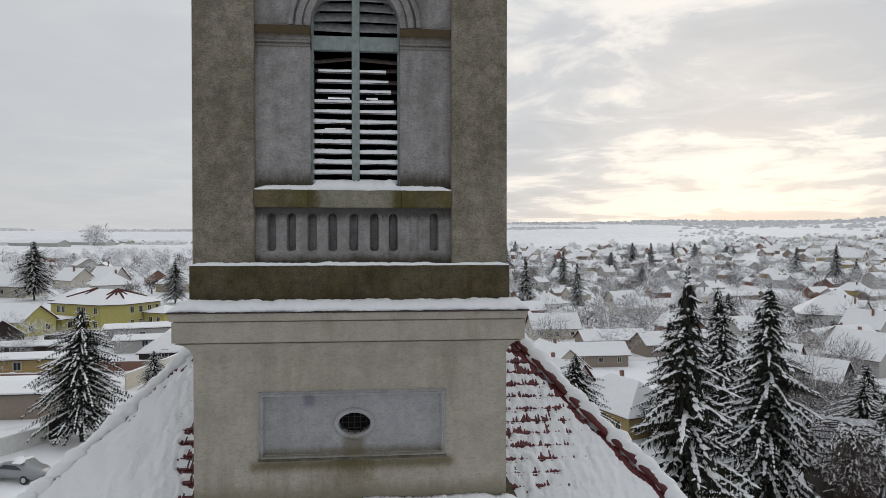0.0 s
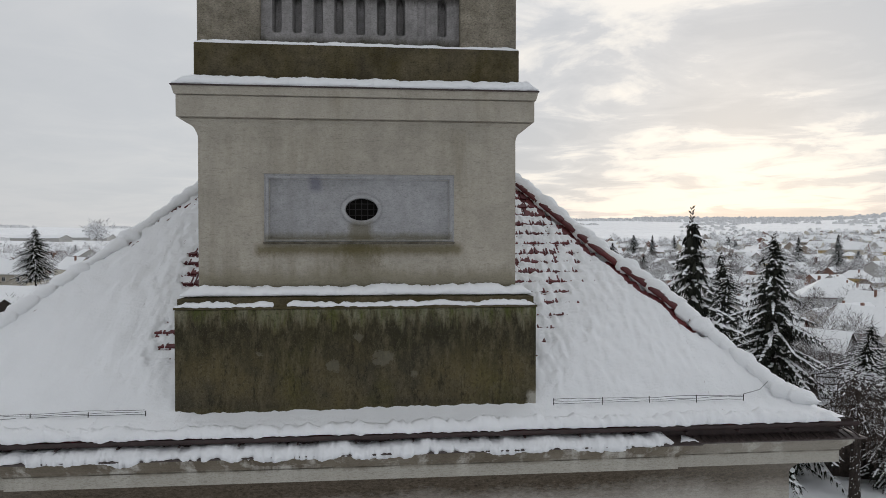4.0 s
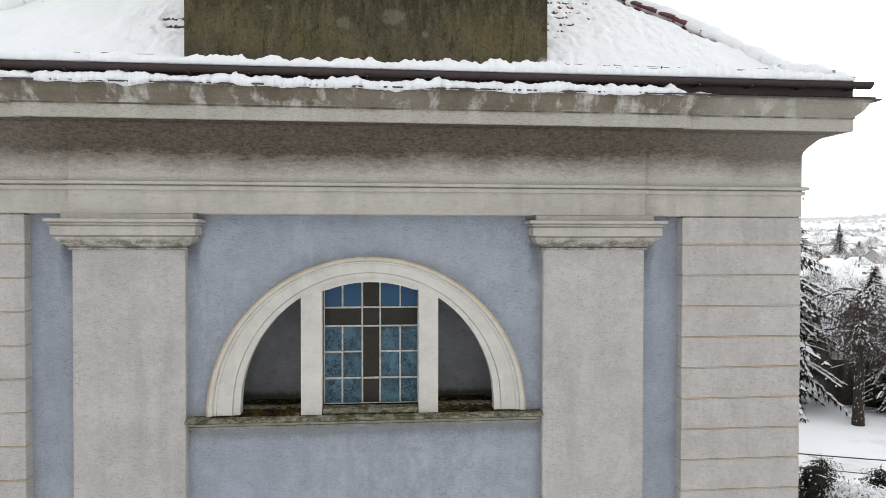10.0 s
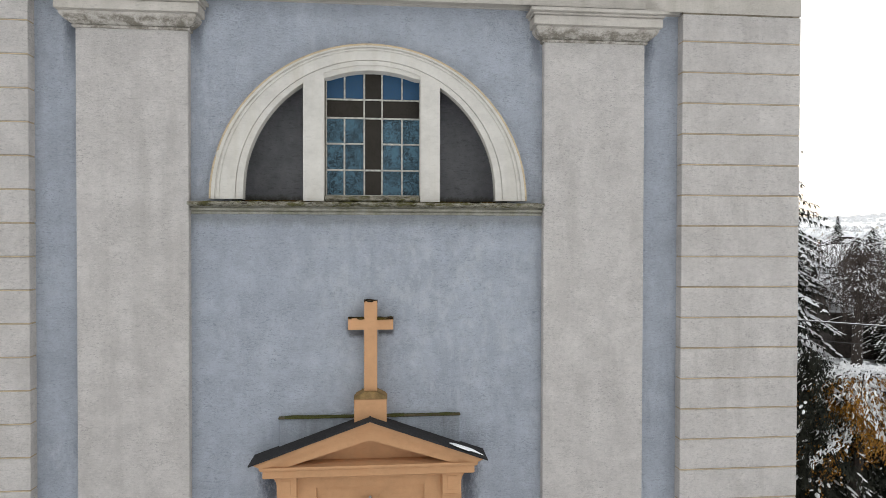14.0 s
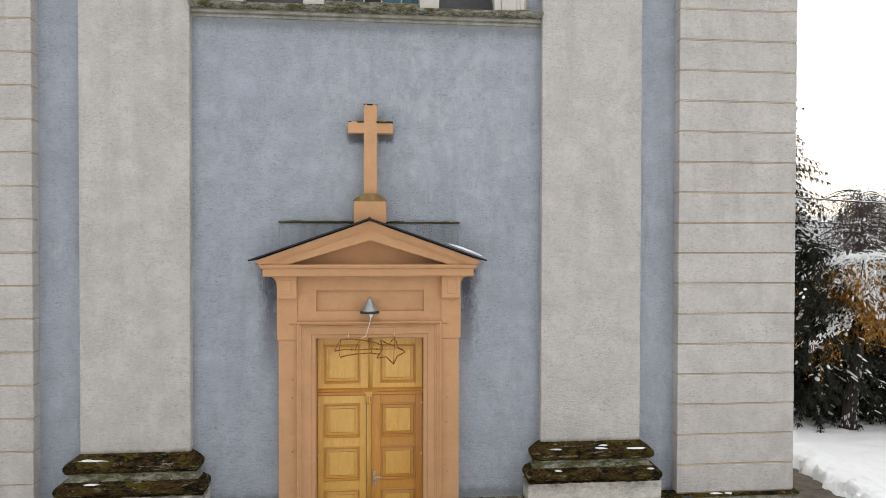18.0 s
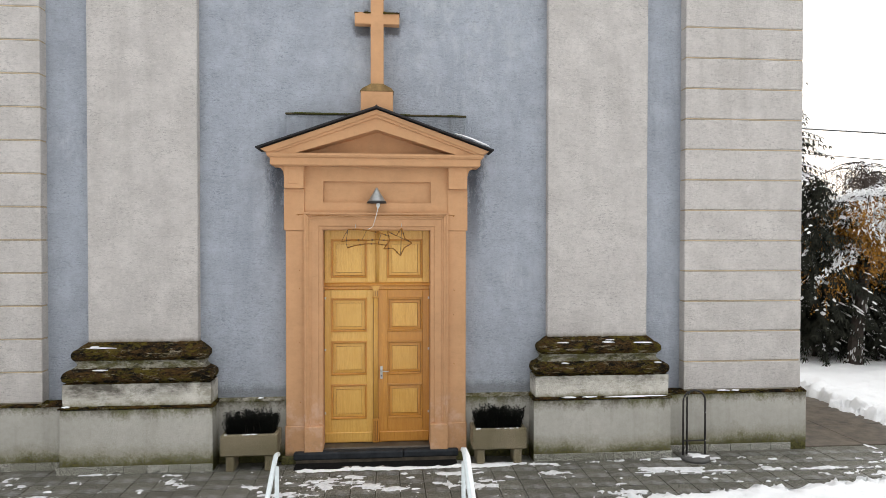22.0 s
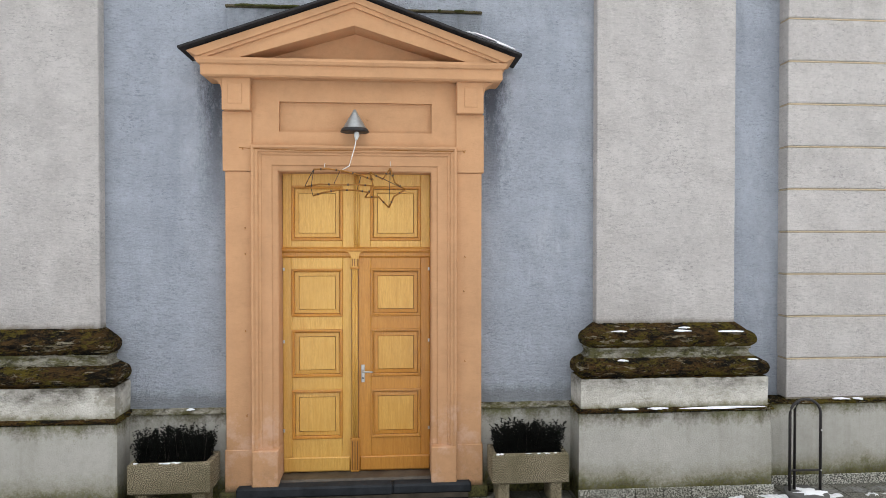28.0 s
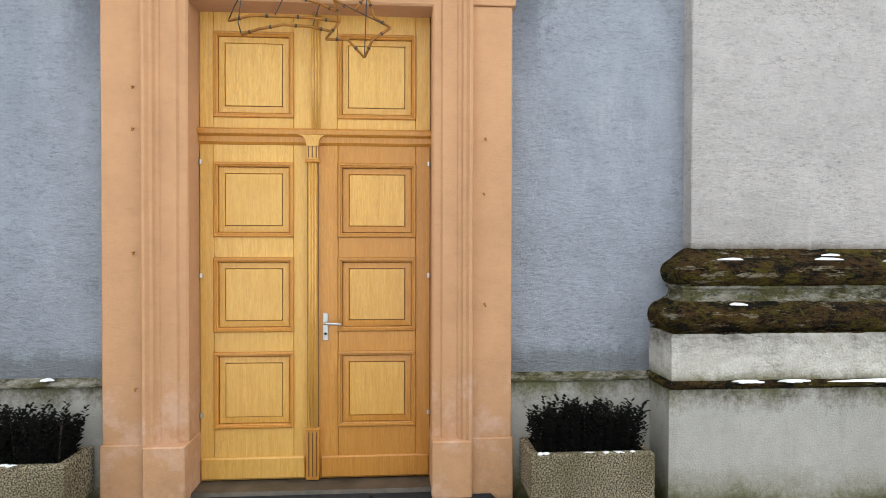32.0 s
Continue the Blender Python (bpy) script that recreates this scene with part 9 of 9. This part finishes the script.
def birch(h, seed, leaf, label, top=(0.8, 0.5), nb=44, reach=2.0, white=14, hang=1.0, strands=5, clump=1.0):
    """A weeping birch: arching boughs thick with snow, hanging strands below them."""
    rg = random.Random(seed)
    t = thing("weeping_birch", label, "tree", "birches")
    bm = bmesh.new()
    q = h / 5.5
    trunk = [Vector(p) for p in ((0, 0, -0.2), (0.02, 0.02, 0.15 * h), (top[0] * 0.35, top[1] * 0.3, h * 0.38), (top[0] * 0.8, top[1] * 0.8, h * 0.62), (top[0], top[1], h * 0.84))]
    rod(bm, trunk, [0.22 * q, 0.17 * q, 0.14 * q, 0.09 * q, 0.03], 9)
    LV, LF, SV, SF = [], [], [], []
    for i in range(70):
        a, z = rg.uniform(2.8, 6.4), rg.uniform(0.0, 0.36) * h
        u = z / (0.38 * h)
        c = Vector((top[0] * 0.35 * u * u, top[1] * 0.3 * u * u, z))
        r = 0.20 * q * (1 - 0.25 * u)
        pad(SV, SF, c + Vector((r * math.cos(a), r * math.sin(a), 0)), Vector((0.2, 0, 1)).normalized(), rg.uniform(0.02, 0.07), rg.uniform(0.012, 0.035), 0.02)
    for i in range(nb):
        a = 2.4 * i + rg.uniform(-0.3, 0.3)
        d = Vector((math.cos(a), math.sin(a), 0))
        z0 = h * rg.uniform(0.50, 0.86)
        L = reach * rg.uniform(0.3, 1.05) * (1.0 + 0.7 * wob(math.cos(a) + 2 * math.sin(a), 1.1, seed))
        path = []
        for k in range(9):
            u = k / 8
            path.append(Vector((top[0] * 0.9, top[1] * 0.9, z0)) + d * L * u + Vector((0, 0, 0.75 * u - 1.2 * u * u)) * (0.5 + 0.25 * L))
        rod(bm, path, [0.03 * q * (1 - 0.09 * k) for k in range(9)], 4)
        for k in range(1, 9):
            p = path[k]
            dd = (path[k] - path[k - 1]).normalized()
            for _ in range(white):
                o = Vector((rg.uniform(-0.34, 0.34), rg.uniform(-0.34, 0.34), rg.uniform(0.0, 0.20))) * q
                pd = (dd + Vector((rg.uniform(-1, 1), rg.uniform(-1, 1), rg.uniform(-1.0, 0.0)))).normalized()
                pad(SV, SF, p + o, pd, clump * rg.uniform(0.05, 0.15), clump * rg.uniform(0.015, 0.042), clump * rg.uniform(0.02, 0.05))
            for _ in range(strands):
                p0 = p + Vector((rg.uniform(-0.3, 0.3), rg.uniform(-0.3, 0.3), -0.06)) * q
                H = rg.choice((rg.uniform(0.2, 0.7), rg.uniform(0.6, 1.7))) * q * hang
                sx_, sy_ = rg.uniform(-0.06, 0.06), rg.uniform(-0.06, 0.06)
                for j in range(int(H / 0.055)):
                    c = p0 + Vector((rg.uniform(-0.03, 0.03) + sx_ * j * 0.1, rg.uniform(-0.03, 0.03) + sy_ * j * 0.1, -0.05 - 0.055 * j))
                    ang = rg.uniform(0, 6.3)
                    sliver(LV, LF, c, Vector((math.cos(ang) * 0.5, math.sin(ang) * 0.5, -0.7)).normalized(), Vector((math.sin(ang), -math.cos(ang), 0.2)), rg.uniform(0.045, 0.075), 0.020, 0.1)
                    if rg.random() < 0.02:
                        pad(SV, SF, c + Vector((0, 0, 0.02)), d, 0.04, 0.025, 0.03)
    tagged(part("trunk", bm, BARK, t), kind="stuff")
    tagged(part("foliage", (LV, LF), leaf, t, "hanging strands"), kind="stuff")
    tagged(part("snow_cover", (SV, SF), SNOW, t, "snow on the boughs"), kind="stuff")
    return t


put(birch(5.0, 3, leaf_mat(), "weeping birch with yellow leaves under heavy snow", (0.8, 0.5), 46, 2.0, 13, 0.52, 8, 0.66), 10.97, 4.9, 0.97, 0)
DEADLEAF = plain("brown_hanging_twigs", (0.085, 0.068, 0.06), 0.9, 0, 0.4, 0, 3)
fr2 = put(birch(8.6, 41, DEADLEAF, "bare weeping birch furred with snow", (0.4, 0.3), 40, 2.7, 2, 0.9, 4, 1.2), 26.3, 24.0, 1.0, 0)
again(fr2, 37.0, 47.0, 0.9, 200)
th2 = spruce(4.5, 32, 0.38, 0.09, 0.17, 0.02, 2.8, 0.48)
tagged(th2, "broad dark conifer dusted with snow", "tree", "garden conifers")
put(th2, 10.72, 5.95, 1.05)
for x, y, s, rz in ((11.97, 7.02, 0.85, 60), (13.3, 6.6, 0.8, 130), (12.9, 8.6, 0.85, 200), (14.9, 6.2, 0.8, 300), (12.5, 5.5, 0.72, 45), (13.6, 4.6, 0.62, 75), (14.6, 8.4, 0.8, 15), (11.6, 5.9, 0.66, 100), (12.2, 6.2, 0.75, 20)):
    again(th2, x, y, s, rz)
again(sp3, 30.4, 26.2, 0.62, 77), again(sp4, 34.5, 26.0, 0.72, 170)
stump = thing("stump", "sawn dark tree stump capped with snow", "stump")
part("trunk", rod(bmesh.new(), [(0, 0, -0.1), (0.02, 0, 0.5), (0, 0, 0.9)], [0.32, 0.26, 0.25], 10), BARK, stump)
part("cap_snow", snow_patch(0, 0, 0.36, 0.36, 0.88, 0.18, 411), SNOW, stump, "", True)
put(stump, 19.5, 14.5, 0.8)
barn = put(house("dark timber barn with a ribbed snowy roof", 8, 15, 3.0, 5.6, TIMBER, 0, False, 1, TIMBER, 0.4, "barn"), 36.7, 28.7, 1.0, 65)
BARNSNOW = plain("thin_snow_on_sheet", (0.46, 0.47, 0.49), 0.8, 0, 0.4, 0.5, 2.2)
for rf in barn.children:
    for sn in rf.children:
        if sn.name.startswith("roof_snow"):
            sn.data.materials[0] = BARNSNOW
for sx in (-1, 1):
    for k in range(7):
        u = 0.6 + 3.8 * k / 7
        part("roof_rib", boxes((*sorted((sx * u, sx * (u + 0.07))), -7.85, 7.85, 5.6 - u * 0.65 + 0.27, 5.6 - u * 0.65 + 0.33)), TIMBER, barn, "rib of the sheet roof")
put(house("dark timber shed with a snowy gabled roof", 7, 11, 3.4, 6.3, TIMBER, 0, False, 1, TIMBER, 0.4, "shed"), 50.5, 61.0, 0.66, 35)
fen = thing("board_fence", "dark board fence at the edge of the garden", "fence")
for k in range(44):
    u = k / 43
    x, y = 28.0 - 14.0 * u, 32.5 + 3.0 * u
    part("board", boxes((x - 0.16, x + 0.16, y - 0.015, y + 0.015, GZ - 0.05, 1.75 + 0.03 * wob(k, 3, 2)), bev=0.0), TIMBER, fen)
for k in range(8):
    u = k / 7
    x, y = 28.0 - 14.0 * u, 32.5 + 3.0 * u
    part("post", boxes((x - 0.06, x + 0.06, y + 0.03, y + 0.15, GZ - 0.05, 1.8)), TIMBER, fen)
